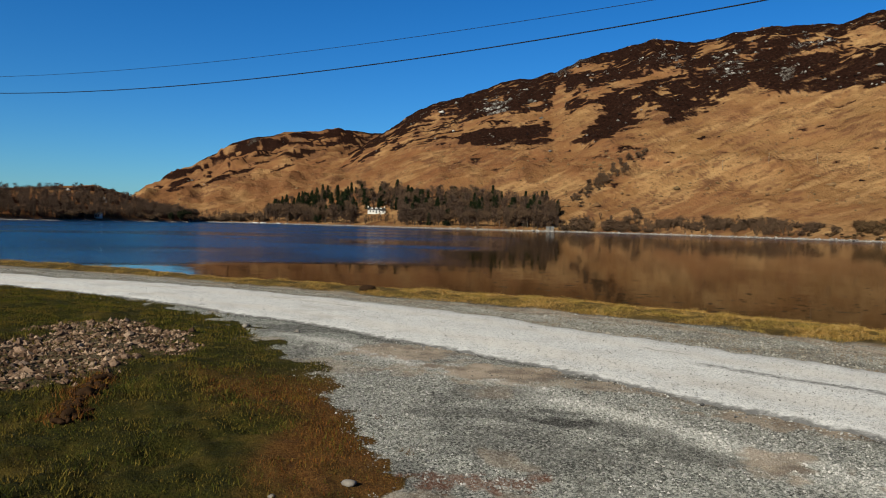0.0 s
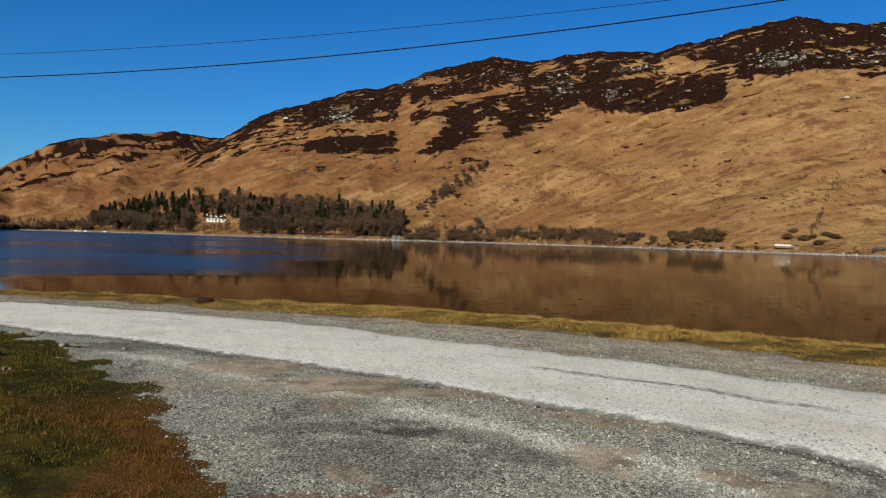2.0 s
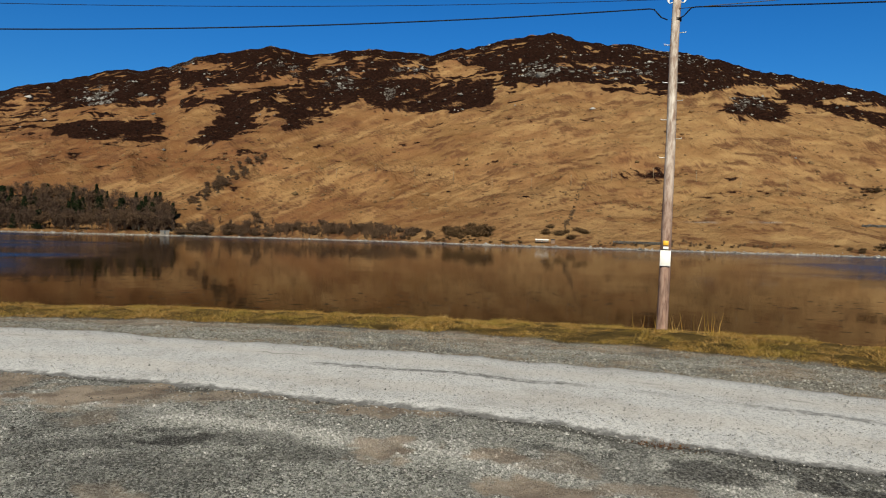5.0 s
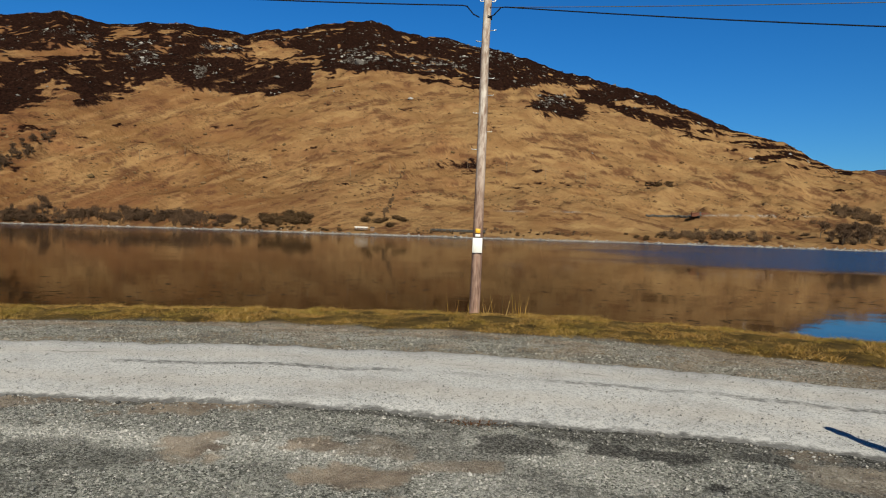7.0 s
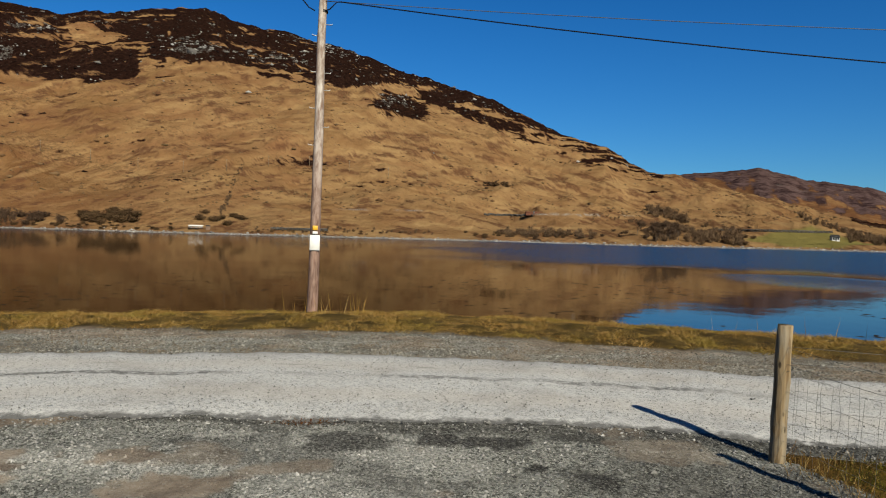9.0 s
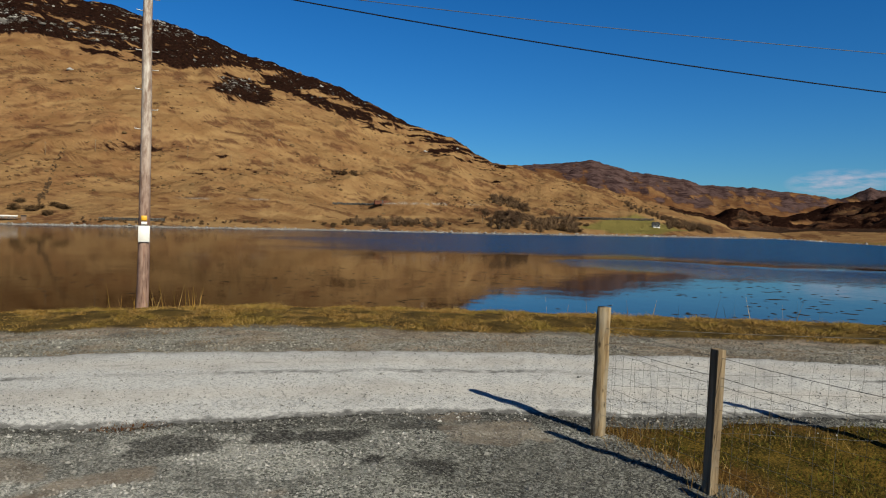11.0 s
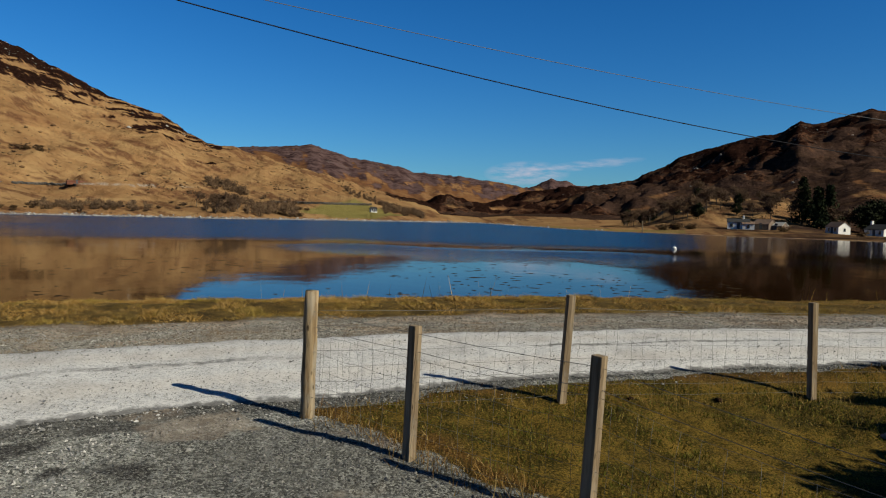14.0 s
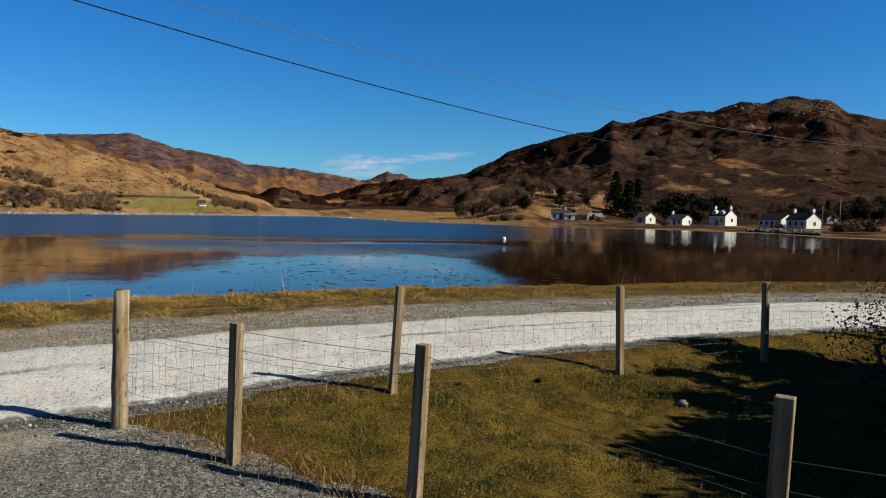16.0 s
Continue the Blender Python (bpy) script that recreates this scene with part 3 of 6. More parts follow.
tan_tongues = 0.8 * tan_tongues + patch(AZ, EL, [(99, 0.8, 1.6, 0.2, 0, 0.7), (103.3, 0.75, 2.4, 0.22, 0.0, 0.8), (107.5, 1.5, 1.5, 0.25, 0.15, 0.7), (112.5, 1.0, 2.2, 0.3, 0.05, 0.8), (105.5, 1.7, 1.2, 0.15, 0.2, 0.6), (115.5, 2.2, 1.4, 0.2, 0.25, 0.6)])
tan_tongues = tan_tongues * np.clip(0.8 + 0.9 * fbm((GX * 0.2 + GY * 0.98) / 30, (GX * 0.98 - GY * 0.2) / 9, 4, 52) + 0.4 * specks, 0, 1.2)
heather = np.where(dark_side, 0.95 * smooth(crags + 0.55 * clumps + 0.45 * fbm(GX / 40, GY / 40, 4, 57) + 0.2 * specks - tan_tongues, 0.25, 0.85), heather)
# Brown hill cover, with the shade on its near face put into the colour.
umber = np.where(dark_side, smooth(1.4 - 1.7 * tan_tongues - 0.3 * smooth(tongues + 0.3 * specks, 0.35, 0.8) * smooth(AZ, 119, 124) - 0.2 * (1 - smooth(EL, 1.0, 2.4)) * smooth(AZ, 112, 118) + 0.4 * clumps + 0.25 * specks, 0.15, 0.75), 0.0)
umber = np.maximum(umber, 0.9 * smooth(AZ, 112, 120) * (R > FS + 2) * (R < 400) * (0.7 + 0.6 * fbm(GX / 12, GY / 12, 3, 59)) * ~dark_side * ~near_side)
rock = np.where(dark_side, smooth(0.5 * rocky + 0.35 * ridged(GX / 60, GY / 60, 3, 46) + 0.04 * EL + 0.5 * patch(AZ, EL, [(139, 8.0, 3.0, 0.9, 0, 1), (124.5, 6.8, 1.2, 0.7, 0, 0.8), (132, 7.0, 2.0, 0.5, 0, 0.6), (118, 4.5, 2.0, 0.7, 0.3, 0.7), (98.5, 1.2, 2.0, 0.4, 0, 0.6), (103, 1.6, 2.5, 0.4, 0, 0.6), (109, 2.0, 2.5, 0.5, 0, 0.6), (136, 8.2, 3.0, 0.6, 0, 0.8)]), 0.55, 0.95) * 0.6, rock)
bracken = np.where(dark_side, np.clip(0.25 + 0.6 * fbm(GX / 60, GY / 60, 3, 58), 0, 1), bracken)
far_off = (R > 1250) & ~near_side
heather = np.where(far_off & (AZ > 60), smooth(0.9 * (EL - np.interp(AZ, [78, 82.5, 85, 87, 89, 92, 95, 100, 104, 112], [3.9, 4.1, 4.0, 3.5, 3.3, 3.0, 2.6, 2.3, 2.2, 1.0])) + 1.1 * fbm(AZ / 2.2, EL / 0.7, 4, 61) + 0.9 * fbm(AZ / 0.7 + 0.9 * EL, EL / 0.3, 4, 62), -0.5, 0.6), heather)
rock = np.where(far_off, smooth(fbm(GX / 60, GY / 60, 4, 63), 0.45, 0.85) * 0.75, rock)
bracken = np.where(far_off, 0.7, bracken)
left_head = (AZ < -15.2) & (R < FS + 230) | (AZ < -20.5) & (R < 1500)
bracken = np.where(left_head, 0.9, bracken)
heather = np.where(left_head, smooth(fbm(GX / 30, GY / 30, 4, 71), -0.3, 0.5) * 0.8, heather)
field = smooth(1.2 - np.abs((AZ - 90.6) / 4.2) - np.abs((R - FS - 32) / 42), 0, 0.25) * (R > FS + 6) * (~near_side)
field = np.maximum(field, 0.6 * smooth(AZ, 104, 107) * (R > FS + 8) * (R < FS + 40) * (AZ < 117))
knoll_grass = np.exp(-(((AZ - 121) / 7) ** 2) - ((R - 330) / 80) ** 2)
heather = heather * (1 - 0.9 * smooth(knoll_grass, 0.2, 0.5) * ~dark_side)
umber = umber * (1 - 0.85 * smooth(knoll_grass, 0.2, 0.5) * smooth(fbm(GX / 10, GY / 10, 3, 60), -0.4, 0.1) * ~dark_side)
track = 0.75 * np.exp(-(((EL - 1.79 - 0.04 * np.sin(AZ / 2.3)) / 0.045) ** 2)) * smooth(AZ, 53, 57) * (1 - smooth(AZ, 76, 79)) * (R < 700) * smooth(fbm(AZ / 2, AZ * 0, 3, 73), -0.5, 0.0)
stones = smooth(R - FS, -4, -1.5) * (1 - smooth(R - FS, 1.5, 3.0)) * ~near_side * (1 - 0.75 * smooth(AZ, 104, 110))
# what lies in the yard and beside the road
def ragged_edge(x, y):
    return 2.0 * fbm(x * 1.1, y * 1.1, 4, 81) + 1.9 * fbm(x * 4.2, y * 4.2, 3, 97)


lawn_l = smooth(lawn_edge(R) - AZ + ragged_edge(GX, GY), -2.2, 1.8) * smooth(GY + 0.25 * GX + 0.5 * fbm(GX * 0.8, GY * 0.8, 3, 89), 1.0, 1.8) * (R < road_near(AZ) - 0.25 + 0.2 * fbm(GX, GY, 3, 82))
fence_side = (GX - 6.75) * (-0.60) + (GY - 0.25) * 0.80
lawn_r = smooth(-fence_side + 0.26 * fbm(GX * 1.4, GY * 1.4, 4, 83), 0.10, 0.42) * smooth(road_near(AZ) - R + 0.15 * fbm(GX * 1.5, GY * 1.5, 3, 84), 0.3, 0.55) * (AZ > 80)
grass = np.clip(lawn_l + lawn_r, 0, 1)
verge = smooth(R - verge_inner(AZ) + 0.35 * fbm(GX * 0.9, GY * 0.9, 4, 85), -0.15, 0.25)
moss = (smooth(AZ - lawn_edge(R) + 14 + 6 * fbm(GX * 0.9, GY * 0.9, 4, 86), 2, 9) * lawn_l * (1 - smooth(R, 7.2, 9.5)))
moss = np.maximum(moss, smooth(fence_side + 0.75 + 0.4 * fbm(GX, GY, 3, 87), 0, 0.5) * lawn_r * 0.7)
moss = np.maximum(moss, smooth(R - road_near(AZ) + 1.4 + 0.5 * fbm(GX * 0.8, GY * 0.8, 3, 88), 0.3, 1.2) * lawn_r * 0.75)
mud, tar, pale, rust = yard_tones(AZ, R, GX, GY)
rubble = smooth(1 - ((GX + 4.5) / 1.6) ** 2 - ((GY - 10.2) / 2.5) ** 2 + 0.8 * fbm(GX * 1.1, GY * 1.1, 4, 96), 0, 0.7)

cols, rows = len(az_steps), len(r_steps)
verts = np.stack([GX, GY, GZ], -1).reshape(-1, 3)
faces = grid_faces(rows, cols)
seam = np.arange(rows - 1) * cols
faces = np.concatenate([faces, np.stack([seam + cols - 1, seam, seam + cols, seam + 2 * cols - 1], -1)])
centre = len(verts)
verts = np.concatenate([verts, [[0, 0, 0.0]]])
faces = np.concatenate([faces, np.stack([np.full(cols, centre), (np.arange(cols) + 1) % cols, np.arange(cols), np.full(cols, centre)], -1)[:0]])
ground_me = mesh_of(verts, faces[:, ::-1], "ground", True)
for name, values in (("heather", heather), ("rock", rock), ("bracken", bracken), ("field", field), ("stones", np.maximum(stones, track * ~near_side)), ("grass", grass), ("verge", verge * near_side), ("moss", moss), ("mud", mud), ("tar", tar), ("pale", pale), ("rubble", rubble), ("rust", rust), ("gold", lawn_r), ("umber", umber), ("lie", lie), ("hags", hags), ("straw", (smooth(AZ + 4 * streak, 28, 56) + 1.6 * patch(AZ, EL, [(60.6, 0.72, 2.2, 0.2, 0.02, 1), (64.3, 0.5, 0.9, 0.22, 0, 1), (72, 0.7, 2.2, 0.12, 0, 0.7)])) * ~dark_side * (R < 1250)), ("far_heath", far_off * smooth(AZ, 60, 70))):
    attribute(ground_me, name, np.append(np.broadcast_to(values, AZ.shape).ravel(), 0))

# yard, lawn and verge
k = Mat("yard", 0.95, 0, 0.04)
grit, grit2 = k.cells(45, "Color"), k.cells(110, "Color")
speck, blotch, wide = k.noise(45, 4), k.noise(2.2, 5), k.noise(0.5, 3)
grain = k.math("ADD", k.math("MULTIPLY", grit, 0.6), k.math("MULTIPLY", grit2, 0.4))
base = k.mix(k.ramp(grain, 0.25, 0.8), (0.0408, 0.0423, 0.0378), (0.3, 0.305, 0.278))
base = k.mix(k.ramp(blotch, 0.42, 0.72, 0.0, 0.5), base, (0.173, 0.172, 0.156))
base = k.mix(k.math("MULTIPLY", k.mask("pale"), k.ramp(blotch, 0.3, 0.55)), base, k.mix(k.ramp(grain, 0.3, 0.7), (0.207, 0.209, 0.194), (0.428, 0.425, 0.394)))
base = k.mix(k.math("MULTIPLY", k.mask("tar"), k.ramp(speck, 0.3, 0.6, 0.4, 1.0)), base, k.mix(k.ramp(grain, 0.5, 0.9), (0.0212, 0.02, 0.0193), (0.0972, 0.094, 0.0908)))
base = k.mix(k.math("MULTIPLY", k.mask("mud"), k.ramp(speck, 0.3, 0.55, 0.6, 0.95)), base, k.mix(k.ramp(blotch, 0.35, 0.65), (0.136, 0.104, 0.0797), (0.263, 0.215, 0.167)))
base = k.mix(k.math("MULTIPLY", k.mask("rust"), 0.75), base, (0.0972, 0.0333, 0.0152))
base = k.mix(k.math("MULTIPLY", k.mask("verge"), 1.0), base, k.mix(k.ramp(k.math("ADD", k.math("MULTIPLY", blotch, 0.5), k.math("MULTIPLY", speck, 0.5)), 0.38, 0.62), (0.0256, 0.0176, 0.0064), (0.096, 0.064, 0.0192)))
turf = k.mix(k.ramp(speck, 0.3, 0.7), (0.0056, 0.0064, 0.0016), (0.0256, 0.024, 0.0048))
turf = k.mix(k.ramp(k.noise(1.6, 5, 0.7), 0.45, 0.70), turf, (0.0464, 0.0336, 0.0072))
turf = k.mix(k.math("MULTIPLY", k.mask("gold"), 0.85), turf, k.mix(k.ramp(k.math("ADD", k.math("MULTIPLY", speck, 0.6), k.math("MULTIPLY", blotch, 0.4)), 0.42, 0.60), (0.0211, 0.0179, 0.00316), (0.127, 0.0801, 0.0148)))
turf = k.mix(k.math("MULTIPLY", k.mask("moss"), k.ramp(blotch, 0.25, 0.6, 0.3, 1.0)), turf, k.mix(k.ramp(speck, 0.3, 0.7), (0.0365, 0.0146, 0.00488), (0.103, 0.0517, 0.0158)))
base = k.mix(k.ramp(k.math("ADD", k.mask("grass"), k.math("MULTIPLY", k.math("SUBTRACT", speck, 0.5), 0.7)), 0.35, 0.6), base, turf)
base = k.mix(k.math("MULTIPLY", k.mask("rubble"), 0.45), base, k.mix(k.ramp(speck, 0.3, 0.7), (0.0304, 0.0213, 0.0158), (0.122, 0.0944, 0.076)))
k.colour(base).bump(k.math("ADD", k.math("MULTIPLY", grain, 1.0), k.math("MULTIPLY", speck, 1.2)), 0.7, 0.02)
yard_mat = k.m

# hillsides
k = Mat("hillside", 1.0, 0, 0.0)
broad, mid, fine_n, tuft = k.noise(0.006, 5), k.noise(0.05, 6, 0.65), k.noise(0.35, 5, 0.7), k.noise(1.3, 3, 0.7)
lines = k.noise(0.03, 5, 0.6, (1, 0.28, 0.6), turn=(0, 0, 33))
wash = k.noise(0.012, 6, 0.65, (1, 1, 2.2))
tan = k.mix(k.ramp(lines, 0.38, 0.64), (0.123, 0.0617, 0.0257), (0.216, 0.127, 0.0577))
tan = k.mix(k.ramp(mid, 0.42, 0.70, 0, 0.6), tan, (0.138, 0.0651, 0.0276))
tan = k.mix(k.ramp(broad, 0.45, 0.7, 0, 0.5), tan, (0.179, 0.106, 0.0448))
tan = k.mix(k.ramp(wash, 0.48, 0.66, 0, 0.6), tan, (0.149, 0.0659, 0.0307))
tan = k.mix(k.ramp(k.math("MULTIPLY", fine_n, lines), 0.26, 0.38, 0, 0.6), tan, (0.0656, 0.0343, 0.0167))
tan = k.mix(k.ramp(k.mask("lie"), 0.55, 0.95, 0, 0.55), tan, (0.277, 0.172, 0.0796))
tan = k.mix(k.ramp(k.mask("lie"), 0.46, 0.10, 0, 0.5), tan, (0.122, 0.0589, 0.0291))
tan = k.mix(k.math("MULTIPLY", k.mask("bracken"), k.ramp(mid, 0.3, 0.6, 0.3, 0.85)), tan, k.mix(fine_n, (0.0709, 0.0288, 0.0134), (0.142, 0.0644, 0.0288)))
tan = k.mix(k.math("MULTIPLY", k.mask("straw"), k.ramp(mid, 0.35, 0.6, 0.6, 0.25)), tan, (0.254, 0.162, 0.0756))
tan = k.mix(k.math("MULTIPLY", k.mask("hags"), k.ramp(fine_n, 0.3, 0.6, 0.45, 0.9)), tan, (0.0813, 0.0384, 0.0205))
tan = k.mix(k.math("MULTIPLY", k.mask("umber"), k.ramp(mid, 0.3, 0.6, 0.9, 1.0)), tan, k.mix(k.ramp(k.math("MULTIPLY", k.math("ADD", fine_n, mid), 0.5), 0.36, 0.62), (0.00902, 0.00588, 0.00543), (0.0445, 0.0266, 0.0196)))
ling = k.mix(k.ramp(fine_n, 0.3, 0.7), (0.00484, 0.00249, 0.00195), (0.0203, 0.00948, 0.00684))
# Far heather: purple-brown, made paler so its colour carries the distance haze.
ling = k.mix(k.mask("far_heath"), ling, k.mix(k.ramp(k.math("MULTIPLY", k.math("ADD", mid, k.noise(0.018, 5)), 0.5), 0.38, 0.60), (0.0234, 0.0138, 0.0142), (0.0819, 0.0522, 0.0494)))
russet = k.mix(k.ramp(fine_n, 0.3, 0.7), (0.0429, 0.0184, 0.0105), (0.0975, 0.0484, 0.0262))
soft_edge = k.math("ADD", k.mask("heather"), k.math("MULTIPLY", k.math("SUBTRACT", k.math("ADD", mid, fine_n), 1.0), 1.25))
cover = k.mix(k.ramp(soft_edge, 0.20, 0.50, 0.0, 0.75), tan, russet)
cover = k.mix(k.ramp(soft_edge, 0.42, 0.74), cover, ling)
stone = k.mix(k.ramp(tuft, 0.3, 0.7), (0.0474, 0.0438, 0.0398), (0.16, 0.152, 0.139))
rock_edge = k.math("ADD", k.mask("rock"), k.math("MULTIPLY", k.math("SUBTRACT", k.math("ADD", fine_n, tuft), 1.0), 3.2))
cover = k.mix(k.ramp(rock_edge, 0.78, 1.05, 0, 0.6), cover, stone)
cover = k.mix(k.math("MULTIPLY", k.mask("field"), 0.85), cover, k.mix(mid, (0.076, 0.0874, 0.0228), (0.167, 0.137, 0.0456)))
cover = k.mix(k.mask("stones"), cover, k.mix(k.ramp(tuft, 0.3, 0.7), (0.0912, 0.0836, 0.076), (0.342, 0.327, 0.304)))
k.colour(cover).bump(k.math("ADD", k.math("MULTIPLY", mid, 4.0), k.math("ADD", fine_n, k.math("MULTIPLY", tuft, 0.5))), 1.0, 1.1)
hill_mat = k.m
bed_mat = plain("lake_bed", (0.0532, 0.038, 0.0228), scale=1.0)
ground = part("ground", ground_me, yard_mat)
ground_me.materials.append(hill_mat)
ground_me.materials.append(bed_mat)
fi = faces[:, 0] % cols
fr = r_steps[faces[:, 0] // cols]
faz = az_steps[fi]
kind = np.where(fr < near_shore(faz) + 2.5, 0, np.where(fr < far_shore(faz) - 12, 2, 1))
kind = np.where((faz < -70) | (faz > 176), np.where(fr < 60, 0, 1), kind)
ground_me.polygons.foreach_set("material_index", kind.astype(np.int32))
tagged(ground, "gravel yard, grass banks and brown heather hillsides round a sea loch", "ground", kind="structure")

# ---- water ----
w_az = np.arange(-72, 180, 1.0)
w_r = np.concatenate([np.geomspace(12, 120, 60)[:-1], np.geomspace(120, 620, 60)])
WA, WR = np.meshgrid(w_az, w_r)
WX, WY = polar(WA, WR)
water_me = mesh_of(np.stack([WX, WY, np.full_like(WX, WATER_Z)], -1).reshape(-1, 3), grid_faces(len(w_r), len(w_az))[:, ::-1], "water", True)
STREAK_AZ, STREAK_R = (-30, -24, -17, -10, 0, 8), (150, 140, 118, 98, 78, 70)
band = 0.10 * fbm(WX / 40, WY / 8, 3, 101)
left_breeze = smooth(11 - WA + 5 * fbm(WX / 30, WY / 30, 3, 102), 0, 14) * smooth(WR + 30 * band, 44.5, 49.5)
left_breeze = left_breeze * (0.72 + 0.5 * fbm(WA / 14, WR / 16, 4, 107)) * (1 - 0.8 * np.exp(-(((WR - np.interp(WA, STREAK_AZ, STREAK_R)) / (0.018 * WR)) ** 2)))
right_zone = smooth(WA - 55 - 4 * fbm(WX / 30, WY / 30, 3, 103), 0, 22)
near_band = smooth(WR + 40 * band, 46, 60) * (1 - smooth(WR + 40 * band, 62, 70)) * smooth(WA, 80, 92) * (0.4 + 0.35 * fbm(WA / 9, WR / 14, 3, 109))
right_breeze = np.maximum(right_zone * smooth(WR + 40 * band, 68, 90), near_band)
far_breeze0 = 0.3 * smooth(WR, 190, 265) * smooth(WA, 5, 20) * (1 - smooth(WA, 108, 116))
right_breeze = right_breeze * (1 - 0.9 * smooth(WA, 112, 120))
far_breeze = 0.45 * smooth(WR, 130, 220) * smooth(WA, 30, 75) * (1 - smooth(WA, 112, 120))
attribute(water_me, "breeze_sky_blue", np.clip(np.maximum.reduce([left_breeze, right_breeze, far_breeze, far_breeze0]), 0, 1))
# Calm zones, set by bearing, get a higher IOR to brighten the mirrored sky.
attribute(water_me, "calm", np.maximum(smooth(WA, 58, 76), smooth(-WA, 12, 18)) * (1 - smooth(WR, 45, 75)) * (1 - smooth(WA, 110, 119)))
attribute(water_me, "ripple", np.maximum(smooth(WR, 90, 260) * smooth(WA, 2, 14), smooth(-WA, 16, 19) * 0.6))
k = Mat("loch_water", 0.03, 0, 0.5)
breeze_sky_blue = k.mask("breeze_sky_blue")
k.set(k.b.inputs["IOR"], k.math("MAXIMUM", k.math("SUBTRACT", k.math("ADD", k.math("MULTIPLY", k.mask("calm"), 0.148), 1.05), k.math("MULTIPLY", breeze_sky_blue, 0.055)), 1.03))
# Ripple zones get a blue base colour that stands in for reflected sky.
k.colour(k.mix(breeze_sky_blue, (0.010, 0.0045, 0.0012), (0.003, 0.034, 0.100)))
small, slow = k.noise(1.6, 3, 0.6, (1, 1, 1)), k.noise(0.12, 3, 0.5, (1, 1, 1))
chop = k.noise(0.9, 4, 0.65)
k.rough(k.ramp(breeze_sky_blue, 0, 1, 0.04, 0.16))
height = k.math("ADD", k.math("MULTIPLY", chop, k.math("ADD", k.ramp(breeze_sky_blue, 0, 1, 0.0035, 0.55), k.math("MULTIPLY", k.mask("ripple"), 0.014))), k.math("MULTIPLY", slow, 0.02))
k.bump(height, 1.0, 1.0)
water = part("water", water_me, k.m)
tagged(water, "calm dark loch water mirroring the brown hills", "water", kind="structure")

# ---- road ----
road_az = np.arange(-69, 177, 0.25)
ROWS_ACROSS = np.array([-0.05, 0.0, 0.03, 0.1, 0.2, 0.3, 0.4, 0.5, 0.6, 0.7, 0.8, 0.9, 0.97, 1.0, 1.02])
n1, n2 = road_near(road_az), road_far(road_az)
RA = np.broadcast_to(road_az, (len(ROWS_ACROSS), len(road_az)))
ex, ey = polar(road_az, n1)
wob1, wob2 = 0.04 * fbm(ex * 1.2, ey * 1.2, 4, 111) + 0.010 * fbm(ex * 7, ey * 7, 3, 114), 0.10 * fbm(ex * 1.1, ey * 1.1, 4, 112) + 0.05 * fbm(ex * 6, ey * 6, 3, 115)
RR = (n1 + wob1) + ROWS_ACROSS[:, None] * (n2 + wob2 - n1 - wob1)
RX, RY = polar(RA, RR)
edge_drop = np.array([-0.03, -0.002, 0.010, 0.016, 0.02, 0.024, 0.026, 0.026, 0.026, 0.024, 0.02, 0.016, 0.010, -0.002, -0.05])
RZ = land(RA, RR) + edge_drop[:, None] + 0.012
road_me = mesh_of(np.stack([RX, RY, RZ], -1).reshape(-1, 3), grid_faces(*RX.shape)[:, ::-1], "road", True)
across = np.broadcast_to(ROWS_ACROSS[:, None], RX.shape)
attribute(road_me, "across", across)
run = np.concatenate([[0], np.cumsum(np.hypot(np.diff(ex), np.diff(ey)))])
attribute(road_me, "worn", smooth(fbm(np.broadcast_to(run, RX.shape) * 0.35, across * 0 + 3.0, 4, 113), -0.15, 0.25) * (np.broadcast_to(road_az, RX.shape) > 18))
k = Mat("pale_road", 0.95, 0, 0.05)
chips, chips2 = k.cells(38, "Color"), k.cells(95, "Color")
grain = k.math("ADD", k.math("MULTIPLY", chips, 0.5), k.math("MULTIPLY", chips2, 0.5))
stain, wide = k.noise(0.9, 5, 0.65), k.noise(0.25, 3)
c = k.mix(k.ramp(grain, 0.16, 0.66), (0.227, 0.235, 0.234), (0.429, 0.429, 0.427))
lane = k.math("ABSOLUTE", k.math("SUBTRACT", k.math("ABSOLUTE", k.math("SUBTRACT", k.mask("across"), 0.5)), 0.24))
c = k.mix(k.ramp(k.math("ADD", lane, k.math("MULTIPLY", k.math("SUBTRACT", k.noise(0.7, 4), 0.5), 0.2)), 0.02, 0.14, 0.65, 0.0), c, k.mix(k.ramp(grain, 0.1, 0.7), (0.312, 0.299, 0.279), (0.407, 0.39, 0.368)))
c = k.mix(k.ramp(stain, 0.45, 0.72, 0, 0.4), c, (0.219, 0.204, 0.186))
wander = k.math("ADD", k.mask("across"), k.math("MULTIPLY", k.math("SUBTRACT", k.noise(0.8, 3), 0.5), 0.06))
worn = k.math("MULTIPLY", k.math("MULTIPLY", k.mask("worn"), k.ramp(k.noise(9, 4), 0.35, 0.6, 0.2, 1)), k.ramp(k.math("ABSOLUTE", k.math("SUBTRACT", wander, 0.55)), 0.012, 0.040, 1, 0))
worn2 = k.math("MULTIPLY", k.ramp(k.noise(0.6, 4), 0.5, 0.65), k.ramp(k.math("ABSOLUTE", k.math("SUBTRACT", wander, 0.72)), 0.005, 0.02, 1, 0))
worn = k.math("MAXIMUM", worn, k.math("MULTIPLY", worn2, 0.6))
c = k.mix(k.math("MULTIPLY", worn, 0.8), c, (0.0593, 0.0588, 0.0592))
c = k.mix(k.ramp(k.mask("across"), 0.9, 1.0, 0, 0.6), c, (0.214, 0.215, 0.218))
